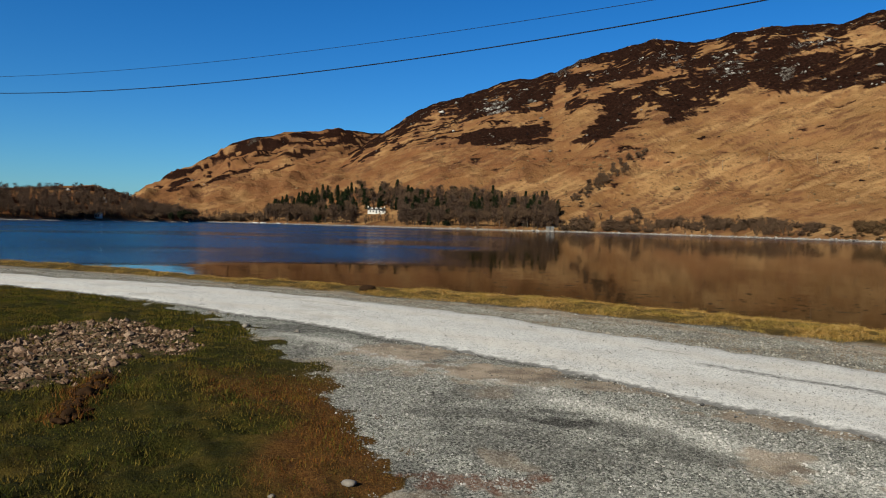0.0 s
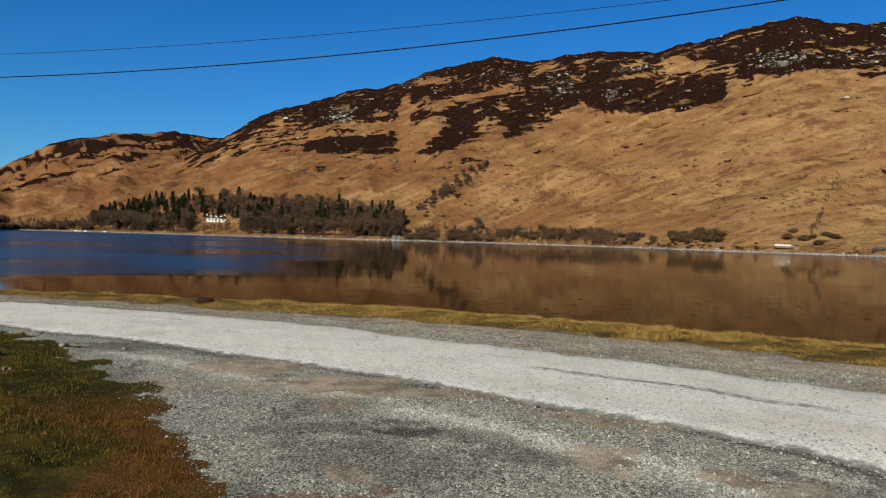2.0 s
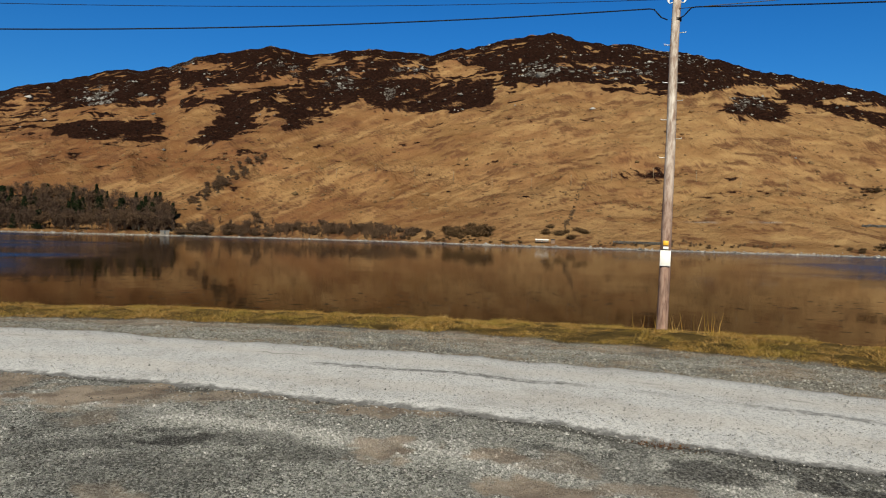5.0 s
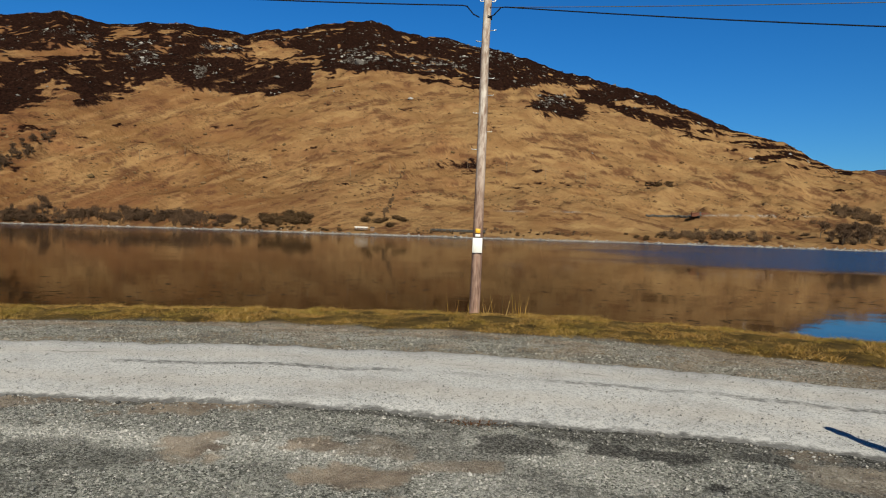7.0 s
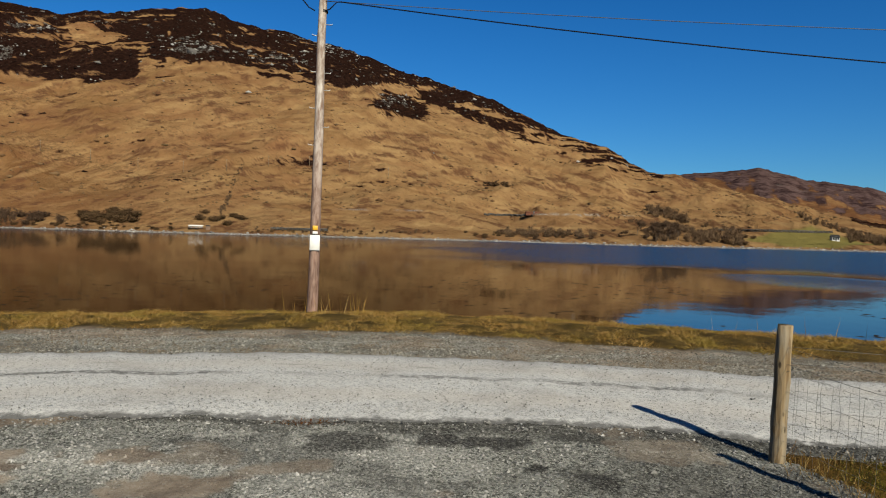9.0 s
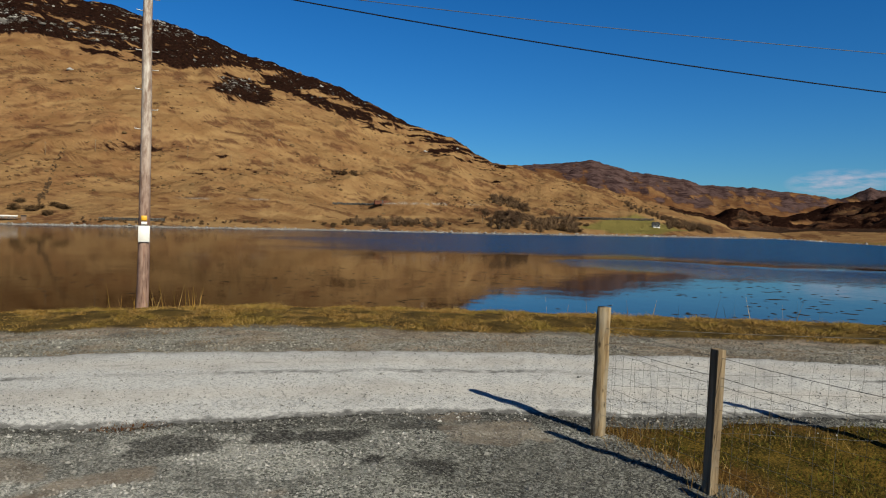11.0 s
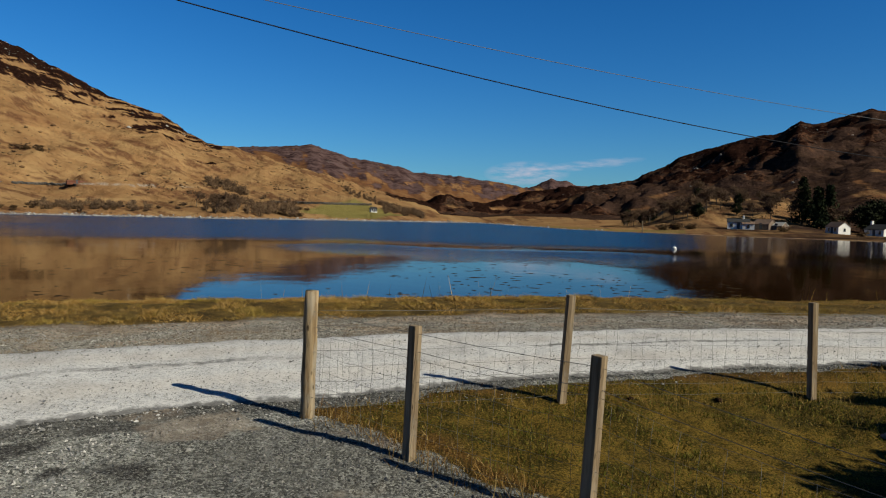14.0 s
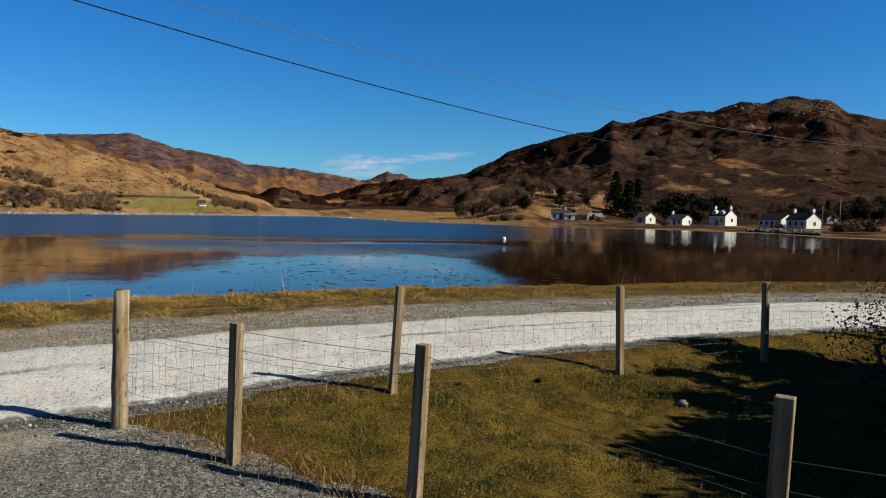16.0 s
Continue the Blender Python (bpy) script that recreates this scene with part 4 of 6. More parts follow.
c = k.mix(k.ramp(k.math("ADD", k.mask("across"), k.math("MULTIPLY", k.math("SUBTRACT", k.noise(7.0, 5), 0.5), 0.11)), -0.01, 0.03, 0.8, 0), c, (0.0428, 0.0414, 0.041))
k.colour(c).bump(k.math("ADD", grain, k.math("MULTIPLY", stain, 0.5)), 0.35, 0.010)
road = part("road", road_me, k.m)
tagged(road, "narrow single-track road of pale stone chippings", "road", kind="structure")


# ---- loose materials ----
def by_island(name, colours, roughness=0.9, bump=0.0, scale=30.0, object_random=False, specular=0.05, wet=False, drift=None):
    """Colours picked at random for each loose piece (or each object)."""
    k = Mat(name, roughness, 0, specular)
    ramp = k.t.nodes.new("ShaderNodeValToRGB")
    ramp.color_ramp.elements[0].color, ramp.color_ramp.elements[1].color = (*colours[0], 1), (*colours[-1], 1)
    for n, c in enumerate(colours[1:-1], 1):
        ramp.color_ramp.elements.new(n / (len(colours) - 1)).color = (*c, 1)
    k.t.links.new(k.random(not object_random), ramp.inputs[0])
    n = k.noise(scale, 3)
    k.colour(k.mix(k.ramp(n, 0.3, 0.7, 0.0, 0.4), ramp.outputs[0], [v * 0.5 for v in colours[0]]))
    if drift:
        c = k.b.inputs["Base Color"].links[0].from_socket
        k.colour(k.mix(k.ramp(k.noise(drift[0], 4, 0.65), 0.42, 0.66, 0, drift[2]), c, k.mix(n, [v * 0.4 for v in drift[1]], [v * 1.6 for v in drift[1]])))
    if wet:
        c = k.b.inputs["Base Color"].links[0].from_socket
        c = k.mix(k.math("MULTIPLY", k.mask("pale"), 0.7), c, (0.418, 0.41, 0.395))
        c = k.mix(k.math("MULTIPLY", k.mask("mud"), 0.75), c, (0.198, 0.16, 0.125))
        k.colour(k.mix(k.math("MULTIPLY", k.mask("tar"), 0.85), c, (0.0266, 0.0258, 0.0251)))
    if bump:
        k.bump(n, bump, 0.02)
    return k.m


grass_mat = by_island("lawn_grass", [(0.008, 0.011, 0.0015), (0.020, 0.025, 0.003), (0.036, 0.040, 0.005), (0.06, 0.056, 0.008), (0.12, 0.085, 0.02)], specular=0.05, drift=(1.7, (0.085, 0.056, 0.010), 0.8))
fence_grass_mat = by_island("fenced_grass", [(0.0191, 0.0234, 0.0039), (0.0478, 0.0533, 0.0078), (0.0861, 0.0806, 0.013), (0.144, 0.111, 0.0221), (0.227, 0.163, 0.052)], specular=0.05, drift=(2.2, (0.040, 0.046, 0.006), 0.85))
straw_mat = by_island("withered_grass", [(0.0646, 0.0323, 0.0104), (0.129, 0.0711, 0.0207), (0.194, 0.122, 0.0388), (0.258, 0.187, 0.0775), (0.0969, 0.0743, 0.0181)])
moss_mat = by_island("dead_moss", [(0.028, 0.010, 0.003), (0.072, 0.026, 0.006), (0.125, 0.052, 0.012), (0.07, 0.05, 0.009)], specular=0.05)
verge_mat = by_island("bleached_grass", [(0.0866, 0.0461, 0.00807), (0.184, 0.101, 0.0208), (0.288, 0.171, 0.0461), (0.381, 0.26, 0.11), (0.115, 0.0715, 0.0138)], specular=0.05, drift=(0.9, (0.136, 0.115, 0.019), 0.5))
gravel_mat = by_island("gravel", [(0.0423, 0.0423, 0.0413), (0.0953, 0.0939, 0.0912), (0.148, 0.146, 0.141), (0.195, 0.192, 0.185), (0.248, 0.244, 0.235), (0.369, 0.365, 0.351)], wet=True)
shoulder_mat = by_island("shoulder_stones", [(0.0446, 0.0416, 0.0357), (0.0955, 0.091, 0.079), (0.153, 0.146, 0.127), (0.217, 0.211, 0.189), (0.331, 0.325, 0.299)], drift=(0.9, (0.108, 0.0806, 0.0535), 0.85))
chippings_mat = by_island("road_chippings", [(0.091, 0.0896, 0.0868), (0.21, 0.208, 0.203), (0.28, 0.276, 0.269), (0.35, 0.346, 0.339)])
rubble_mat = by_island("rubble_stone", [(0.0408, 0.0237, 0.0153), (0.0898, 0.0556, 0.0369), (0.147, 0.0963, 0.0674), (0.278, 0.204, 0.153)], bump=0.4, object_random=True)
chip_mat = by_island("rubble_chips", [(0.0245, 0.0141, 0.00835), (0.0694, 0.0415, 0.0265), (0.13, 0.0852, 0.0578), (0.261, 0.185, 0.132)])
peat_mat = plain("peat", (0.026, 0.0145, 0.008), scale=9, roughness=1.0, specular=0.02, bump=0.6)
boulder_mat = plain("boulder", (0.152, 0.137, 0.122), scale=5, bump=0.6, fine=40)
weed_mat = plain("floating_weed", (0.024, 0.016, 0.007), scale=3, roughness=0.95, specular=0.05)
shore_mat = by_island("shore_stones", [(0.103, 0.0954, 0.0872), (0.185, 0.174, 0.165), (0.288, 0.277, 0.262), (0.41, 0.4, 0.379)])


def worn_timber(name, light, dark, grey):
    """Weathered sawn or round timber: long grain, grey patches, knots and splits."""
    k = Mat(name, 0.9, 0, 0.1)
    grain, streaks, blotch = k.noise(70, 4, 0.65, (1, 1, 0.05)), k.noise(22, 4, 0.6, (1, 1, 0.04)), k.noise(7, 4, 0.65, (1, 1, 0.35))
    c = k.mix(k.ramp(streaks, 0.35, 0.65), dark, light)
    c = k.mix(k.ramp(blotch, 0.48, 0.68, 0, 0.75), c, grey)
    c = k.mix(k.ramp(grain, 0.52, 0.72, 0, 0.7), c, [v * 0.45 for v in dark])
    knots = k.ramp(k.cells(9, "Distance", (1, 1, 0.45)), 0.10, 0.17, 0.85, 0.0)
    c = k.mix(knots, c, [v * 0.25 for v in dark])
    return k.colour(c).bump(k.math("ADD", grain, k.math("MULTIPLY", streaks, 1.5)), 0.7, 0.008).m


post_mat = worn_timber("weathered_post", (0.237, 0.178, 0.105), (0.115, 0.0783, 0.042), (0.189, 0.165, 0.126))
stake_mat = worn_timber("grey_stake", (0.224, 0.175, 0.115), (0.105, 0.0755, 0.0462), (0.167, 0.15, 0.122))
wire_mat = plain("galvanised_wire", (0.12, 0.12, 0.115), 0.7, 20, 0.55, 0.5)
cable_mat = plain("black_cable", (0.006, 0.006, 0.008), 0.8, 5, 0.7, specular=0.1)
line_mat = plain("aluminium_line", (0.0684, 0.0699, 0.0737), 0.8, 5, 0.6, 0.1)
k = Mat("pole_timber", 0.85)
band_n, grain_n = k.noise(5.0, 5, 0.7, (1, 1, 0.3)), k.noise(40, 4, 0.6, (1, 1, 0.06))
split_z = k.t.nodes.new("ShaderNodeSeparateXYZ")
k.t.links.new(k.coord.outputs["Object"], split_z.inputs[0])
aged = k.ramp(k.math("ADD", split_z.outputs["Z"], k.math("MULTIPLY", band_n, 2.0)), 2.2, 7.0)
oiled = k.mix(k.ramp(band_n, 0.35, 0.65), (0.0646, 0.0304, 0.0213), (0.205, 0.125, 0.095))
bleached = k.mix(k.ramp(band_n, 0.38, 0.62), (0.16, 0.105, 0.078), (0.44, 0.405, 0.365))
k.colour(k.mix(k.ramp(grain_n, 0.35, 0.75, 0.0, 0.6), k.mix(aged, oiled, bleached), k.mix(aged, (0.274, 0.198, 0.16), (0.152, 0.118, 0.0988))))
pole_mat = k.bump(grain_n, 0.5, 0.01).m
bolt_mat = plain("galvanised_steel", (0.471, 0.479, 0.486), 0.8, 30, 0.4, 0.6)
white_plate_mat = plain("white_plate", (0.623, 0.623, 0.608), 0.9, 10, 0.5)
yellow_mat = plain("yellow_sign", (0.57, 0.319, 0.0228), 0.9, 12, 0.5)
black_mat = plain("black_plastic", (0.0152, 0.0152, 0.0152), 0.8, 12, 0.5)
limewash_mat = plain("limewash", (0.517, 0.51, 0.491), 0.88, 0.8, 0.85, fine=8)
slate_mat = plain("slate_roof", (0.020, 0.020, 0.021), 0.7, 1.2, 0.95, 0, 0.4, (1, 1, 3), fine=9)
rust_roof_mat = plain("brown_roof", (0.152, 0.0988, 0.0684), 0.7, 1.0, 0.8, fine=8)
glass_mat = plain("window_glass", (0.02, 0.024, 0.03), 0.9, 3, 0.08, 0, 0.0, specular=0.6)
frame_mat = plain("painted_frame", (0.532, 0.532, 0.517), 0.9, 4, 0.6)
door_mat = plain("painted_door", (0.038, 0.0456, 0.0532), 0.8, 4, 0.6)
bark_mat = by_island("bark", [(0.042, 0.0323, 0.0246), (0.0775, 0.0614, 0.0485), (0.122, 0.104, 0.084)], object_random=True)
twig_mat = by_island("bare_twigs", [(0.0382, 0.0221, 0.0136), (0.0723, 0.0442, 0.0272), (0.111, 0.0714, 0.045), (0.051, 0.0365, 0.0221)])
wood_mat = by_island("wood_twigs", [(0.030, 0.018, 0.013), (0.052, 0.033, 0.023), (0.078, 0.052, 0.038), (0.042, 0.031, 0.02)])
pale_twig_mat = by_island("pale_twigs", [(0.065, 0.040, 0.023), (0.115, 0.072, 0.042), (0.16, 0.105, 0.063), (0.085, 0.06, 0.034)])
needle_mat = by_island("conifer_needles", [(0.00532, 0.00854, 0.00371), (0.00959, 0.0149, 0.00588), (0.017, 0.0223, 0.00854), (0.00742, 0.0106, 0.00427)])
leaf_mat = by_island("evergreen_leaves", [(0.006, 0.008, 0.004), (0.011, 0.014, 0.006), (0.020, 0.024, 0.009)], 0.8)
gorse_mat = by_island("brown_scrub", [(0.045, 0.028, 0.016), (0.085, 0.050, 0.026), (0.125, 0.075, 0.037), (0.06, 0.046, 0.02)])
tussock_mat = by_island("tussocks", [(0.075, 0.042, 0.021), (0.12, 0.070, 0.034), (0.16, 0.10, 0.05), (0.09, 0.062, 0.03)])


heather_mat = by_island("heather", [(0.00476, 0.00266, 0.00238), (0.00959, 0.00532, 0.00427), (0.0181, 0.00959, 0.00692), (0.0346, 0.0192, 0.0123)])
outcrop_mat = by_island("outcrop", [(0.07, 0.065, 0.06), (0.13, 0.123, 0.117), (0.21, 0.20, 0.19), (0.36, 0.35, 0.335)], scale=2.0)


# ---- grass, gravel and stones ----
rng = np.random.default_rng(7)


def blades(name, az, r, length, width, lean, material, label, category, direction=None):
    """A field of single grass blades as one mesh."""
    n = len(az)
    x, y = polar(az, r)
    z = sheet_z(az, r)
    turn = rng.uniform(0, 2 * np.pi, n)
    side = np.stack([np.cos(turn), np.sin(turn), 0 * turn], -1) * (width / 2)[:, None]
    fall = rng.uniform(0, 2 * np.pi, n) if direction is None else direction + rng.normal(0, 0.9, n)
    tip = np.stack([np.cos(fall) * lean, np.sin(fall) * lean, np.sqrt(np.maximum(1 - lean**2, 0.05))], -1) * length[:, None]
    root = np.stack([x, y, z - 0.005], -1)
    v = np.stack([root - side, root + side, root + tip], 1).reshape(-1, 3)
    me = mesh_of(v, np.arange(3 * n).reshape(-1, 3), name)
    return tagged(part(name, me, material), label, category, kind="stuff")


def pick(n, az_range, r_range, keep):
    """Random places, kept where keep(az, r, x, y) is above a random draw."""
    az = rng.uniform(*az_range, n)
    r = np.sqrt(rng.uniform(r_range[0] ** 2, r_range[1] ** 2, n))
    x, y = polar(az, r)
    ok = keep(az, r, x, y) > rng.uniform(0, 1, n)
    return az[ok], r[ok]


def in_rubble(x, y):
    return smooth(1 - ((x + 4.5) / 1.6) ** 2 - ((y - 10.2) / 2.5) ** 2 + 0.8 * fbm(x * 1.1, y * 1.1, 4, 96), 0, 0.7)


def on_left_lawn(az, r, x, y):
    return smooth(lawn_edge(r) - az + ragged_edge(x, y), -1.6, 2.4) * (r < road_near(az) - 0.25) * (1 - 0.4 * in_rubble(x, y))


def fence_offset(x, y):
    return (x - 6.75) * (-0.60) + (y - 0.25) * 0.80


def on_right_lawn(az, r, x, y):
    return smooth(-fence_offset(x, y) + 0.26 * fbm(x * 1.4, y * 1.4, 4, 83), 0.06, 0.36) * smooth(road_near(az) - r + 0.15 * fbm(x * 1.5, y * 1.5, 3, 84), 0.3, 0.55)


def left_moss(az, r, x, y):
    return smooth(az - lawn_edge(r) + 14 + 6 * fbm(x * 0.9, y * 0.9, 4, 86), 2, 9) * (1 - smooth(r, 7.2, 9.5))


def right_moss(az, r, x, y):
    a = smooth(fence_offset(x, y) + 0.75 + 0.4 * fbm(x, y, 3, 87), 0, 0.5) * 0.9
    return np.maximum(a, smooth(r - road_near(az) + 1.4 + 0.5 * fbm(x * 0.8, y * 0.8, 3, 88), 0.3, 1.2) * 0.7)


def turf_field(name, n, az_range, r_range, where, moss_of, want_moss, material, label, tall):
    az, r = pick(n, az_range, r_range, lambda a, q, x, y: where(a, q, x, y) * (moss_of(a, q, x, y) if want_moss else 1 - 0.8 * moss_of(a, q, x, y)))
    x, y = polar(az, r)
    clump = np.clip(0.75 + 0.7 * fbm(x * 2.2, y * 2.2, 3, 121), 0.25, 1.6)
    length = tall * clump * rng.uniform(0.6, 1.4, len(az))
    blades(name, az, r, length, rng.uniform(0.004, 0.010, len(az)) * (0.7 + r / 12), rng.uniform(0.2, 0.85, len(az)), material, label, "grass")


turf_field("lawn_grass", 210000, (-42, 4), (3.6, 21), on_left_lawn, left_moss, False, grass_mat, "short tufted olive-green grass beside the gravel", 0.045)
turf_field("dead_moss", 42000, (-24, 4), (3.6, 10), on_left_lawn, left_moss, True, moss_mat, "rusty brown dead moss and grass at the lawn's edge", 0.035)
turf_field("lawn_grass", 170000, (88, 150), (3.6, 15), on_right_lawn, right_moss, False, fence_grass_mat, "short tufted olive-gold grass behind the wire fence", 0.036)
turf_field("dead_grass", 42000, (84, 150), (5.0, 15), on_right_lawn, right_moss, True, straw_mat, "withered brown grass along the fence and roadside", 0.085)

az = rng.uniform(-34, 150, 230000)
span = near_shore(az) + 0.5 - verge_inner(az)
r = verge_inner(az) - 0.1 + span * rng.uniform(0, 1, len(az)) ** 0.8
x, y = polar(az, r)
tussock = np.clip(0.95 + 0.9 * fbm(x * 1.8, y * 1.8, 4, 125), 0.2, 2.2)
keep = tussock > rng.uniform(0, 1.1, len(az))
az, r, tussock = az[keep], r[keep], tussock[keep]
blades("verge_grass", az, r, 0.07 * tussock ** 1.6 * rng.uniform(0.5, 1.4, len(az)), rng.uniform(0.008, 0.018, len(az)), rng.uniform(0.72, 0.99, len(az)), verge_mat, "long bleached yellow grass on the bank above the water", "grass")
az = np.concatenate([rng.normal(53.5, 1.2, 26), rng.uniform(84, 140, 30), rng.normal(55.6, 0.5, 14)])
r = near_shore(az) - 0.9
u = rng.uniform(0, 1, 2200)
side_a = u < 0.6
sx = np.where(side_a, 6.75 - 4.2 * u / 0.6, 6.9 + 1.0 * (u - 0.6) / 0.4) + rng.normal(0.06, 0.12, len(u))
sy = np.where(side_a, 0.1 - 3.1 * u / 0.6, 0.1 - 8.0 * (u - 0.6) / 0.4) + rng.normal(-0.05, 0.12, len(u))
blades("fence_stalks", np.degrees(np.arctan2(sx, sy)), np.hypot(sx, sy), 0.03 + rng.gamma(1.6, 0.05, len(u)), np.full(len(u), 0.006), rng.uniform(0.1, 0.8, len(u)), straw_mat, "dry straw-coloured stalks along the foot of the fence", "grass")
blades("dry_stalks", az, r, rng.uniform(0.3, 0.65, len(az)), np.full(len(az), 0.014), rng.uniform(0.05, 0.35, len(az)), verge_mat, "dry pale grass stalks on the bank", "grass")

STONE = np.array([(1, 0, 0), (-1, 0, 0), (0, 1, 0), (0, -1, 0), (0, 0, 1), (0, 0, -1)], float)
STONE_FACES = np.array([(0, 2, 4), (2, 1, 4), (1, 3, 4), (3, 0, 4), (2, 0, 5), (1, 2, 5), (3, 1, 5), (0, 3, 5)])


def scatter_stones(name, az, r, size, material, label, sink=0.25, toned=False, lift=0.0):
    """Many small broken stones as one mesh."""
    n = len(az)
    x, y = polar(az, r)
    z = sheet_z(az, r)
    shape = STONE[None] * rng.uniform(0.6, 1.3, (n, 6, 1)) + rng.uniform(-0.3, 0.3, (n, 6, 3))
    turn = rng.uniform(0, 2 * np.pi, n)
    c, s = np.cos(turn)[:, None], np.sin(turn)[:, None]
    shape = np.stack([shape[..., 0] * c - shape[..., 1] * s, shape[..., 0] * s + shape[..., 1] * c, shape[..., 2] * 0.7], -1) * (size / 2)[:, None, None]
    v = shape + np.stack([x, y, z + lift + size * (0.35 - sink)], -1)[:, None]
    f = STONE_FACES[None] + 6 * np.arange(n)[:, None, None]
    me = mesh_of(v.reshape(-1, 3), f.reshape(-1, 3), name)
    if toned:
        mud, tar, pale, _ = yard_tones(az, r, x, y)
        attribute(me, "mud", np.repeat(mud, 6))
        attribute(me, "tar", np.repeat(tar, 6))
        attribute(me, "pale", np.repeat(pale, 6))
    return tagged(part(name, me, material), label, "gravel", kind="stuff")


def in_yard(az, r, x, y):
    mud, tar, _, _ = yard_tones(az, r, x, y)
    open_gravel = np.clip(0.9 - 0.85 * mud - 0.4 * tar, 0.06, 1)
    return (1 - on_left_lawn(az, r, x, y)) * (1 - (az > 80) * on_right_lawn(az, r, x, y)) * (r < road_near(az) - 0.1) * open_gravel


az, r = pick(230000, (-8, 145), (3.0, 11.5), in_yard)
scatter_stones("gravel", az, r, rng.gamma(2.5, 0.0042, len(az)) + 0.006, gravel_mat, "loose grey crushed-stone gravel over the yard", toned=True)
az = rng.uniform(-30, 148, 60000)
r = road_far(az) + (verge_inner(az) - road_far(az)) * (rng.uniform(0, 1, len(az)) ** 1.3 * 0.98 - 0.03)
scatter_stones("shoulder_gravel", az, r, rng.gamma(3, 0.0055, len(az)) + 0.008, shoulder_mat, "loose grey gravel along the road's shoulder", toned=True)
az = rng.uniform(-30, 140, 2200)
r = road_near(az) - rng.gamma(1.5, 0.14, len(az)) - 0.05
scatter_stones("edge_chippings", az, r, rng.gamma(4, 0.004, len(az)) + 0.006, gravel_mat, "pale chippings strewn along the road's edge", 0.1)
az = rng.uniform(-20, 140, 32000)
r = road_near(az) + (road_far(az) - road_near(az)) * rng.uniform(0.02, 0.98, len(az))
scatter_stones("road_chippings", az, r, rng.gamma(2, 0.003, len(az)) + 0.006, chippings_mat, "loose stone chippings scattered over the road", 0.0, False, 0.034)
n = 900
sx, sy = 5.75 + rng.normal(0, 0.15, n), 4.36 + rng.normal(0, 0.16, n)
blades("dead_tuft", np.degrees(np.arctan2(sx, sy)), np.hypot(sx, sy), rng.uniform(0.02, 0.05, n), np.full(n, 0.014), rng.uniform(0.6, 0.97, n), moss_mat, "rusty dead grass tuft at the road's edge", "grass")
az, r = pick(12000, (-42, -12), (8, 14), lambda a, q, x, y: in_rubble(x, y))
scatter_stones("rubble_chips", az, r, rng.gamma(3, 0.014, len(az)) + 0.012, chip_mat, "small broken brown stones spread on the grass")
az = np.concatenate([rng.uniform(-16, 104, 5200), rng.uniform(104, 112, 60)])
r = far_shore(az) + rng.normal(0.5, 1.5, len(az))
scatter_stones("shore_stones", az, r, rng.gamma(3, 0.14, len(az)) + 0.15, shore_mat, "pale stones along the far waterline", 0.1)


def boulder(seed, size=(1, 1, 1), detail=2, jag=0.35):
    bm = bmesh.new()
    bmesh.ops.create_icosphere(bm, subdivisions=detail, radius=0.5)
    for v in bm.verts:
        v.co *= 1 + jag * noise.noise(v.co * 2.2 + Vector((seed * 3.1, seed, 0))) + 0.1 * noise.noise(v.co * 6 + Vector((seed, 0, 4)))
        v.co = Vector(a * b for a, b in zip(v.co, size))
    return bm


heap = empty("rubble_heap", pose(-4.2, 10.4, 0.05), "spread heap of broken brown and grey stones on the grass", "rubble")
stone_meshes = []
for n in range(6):
    bm = boulder(n, (1, 0.8, 0.6), 1, 0.5)
    me = bpy.data.meshes.new("stone")
    bm.to_mesh(me)
    bm.free()
    me.materials.append(rubble_mat)
    stone_meshes.append(me)
laid = 0
while laid < 290:
    sx, sy = rng.normal(-4.4, 0.95), rng.normal(10.2, 1.35)
    if in_rubble(np.array([sx]), np.array([sy]))[0] < 0.35:
        continue
    s = 0.03 + rng.gamma(2.0, 0.021)
    ob = new("stone", stone_meshes[laid % 6])
    ob.parent = heap
    ob.matrix_basis = pose(sx + 4.2, sy - 10.4, ground_z(sx, sy) - 0.05 + s * 0.16, rng.uniform(-25, 25), rng.uniform(-25, 25), rng.uniform(0, 360)) @ Matrix.Scale(s, 4)
    laid += 1

for n in range(40):
    u = n / 39
    cx, cy = -3.26 + 0.42 * u + rng.normal(0, 0.07), 8.25 - 1.85 * u
    ob = part("turf_clod", boulder(20 + n, (0.17, 0.11, 0.08), 3, 1.9), peat_mat)
    ob.matrix_basis = pose(cx, cy, ground_z(cx, cy) + 0.0, 0, 0, rng.uniform(0, 360)) @ Matrix.Scale(rng.uniform(0.4, 1.0), 4)
    tagged(ob, "dug dark peat clod lying on the lawn", "turf clod", "dug clods")
u = rng.uniform(0, 1, 2600)
sx, sy = -3.30 + 0.42 * u + rng.normal(0, 0.10, 2600), 8.3 - 1.9 * u + rng.normal(0, 0.06, 2600)
blades("torn_turf", np.degrees(np.arctan2(sx, sy)), np.hypot(sx, sy), rng.uniform(0.03, 0.10, 2600), np.full(2600, 0.010), rng.uniform(0.2, 0.95, 2600), moss_mat, "torn brown turf fibres along the dug clods", "grass")
ob = part("boulder", boulder(3, (0.5, 0.3, 0.2)), peat_mat)
ob.matrix_basis = pose(*polar(-1.8, 20.0), ground_z(*polar(-1.8, 20.0)) + 0.08, 0, 0, 20)
tagged(ob, "dark weedy boulder on the grass bank", "boulder")
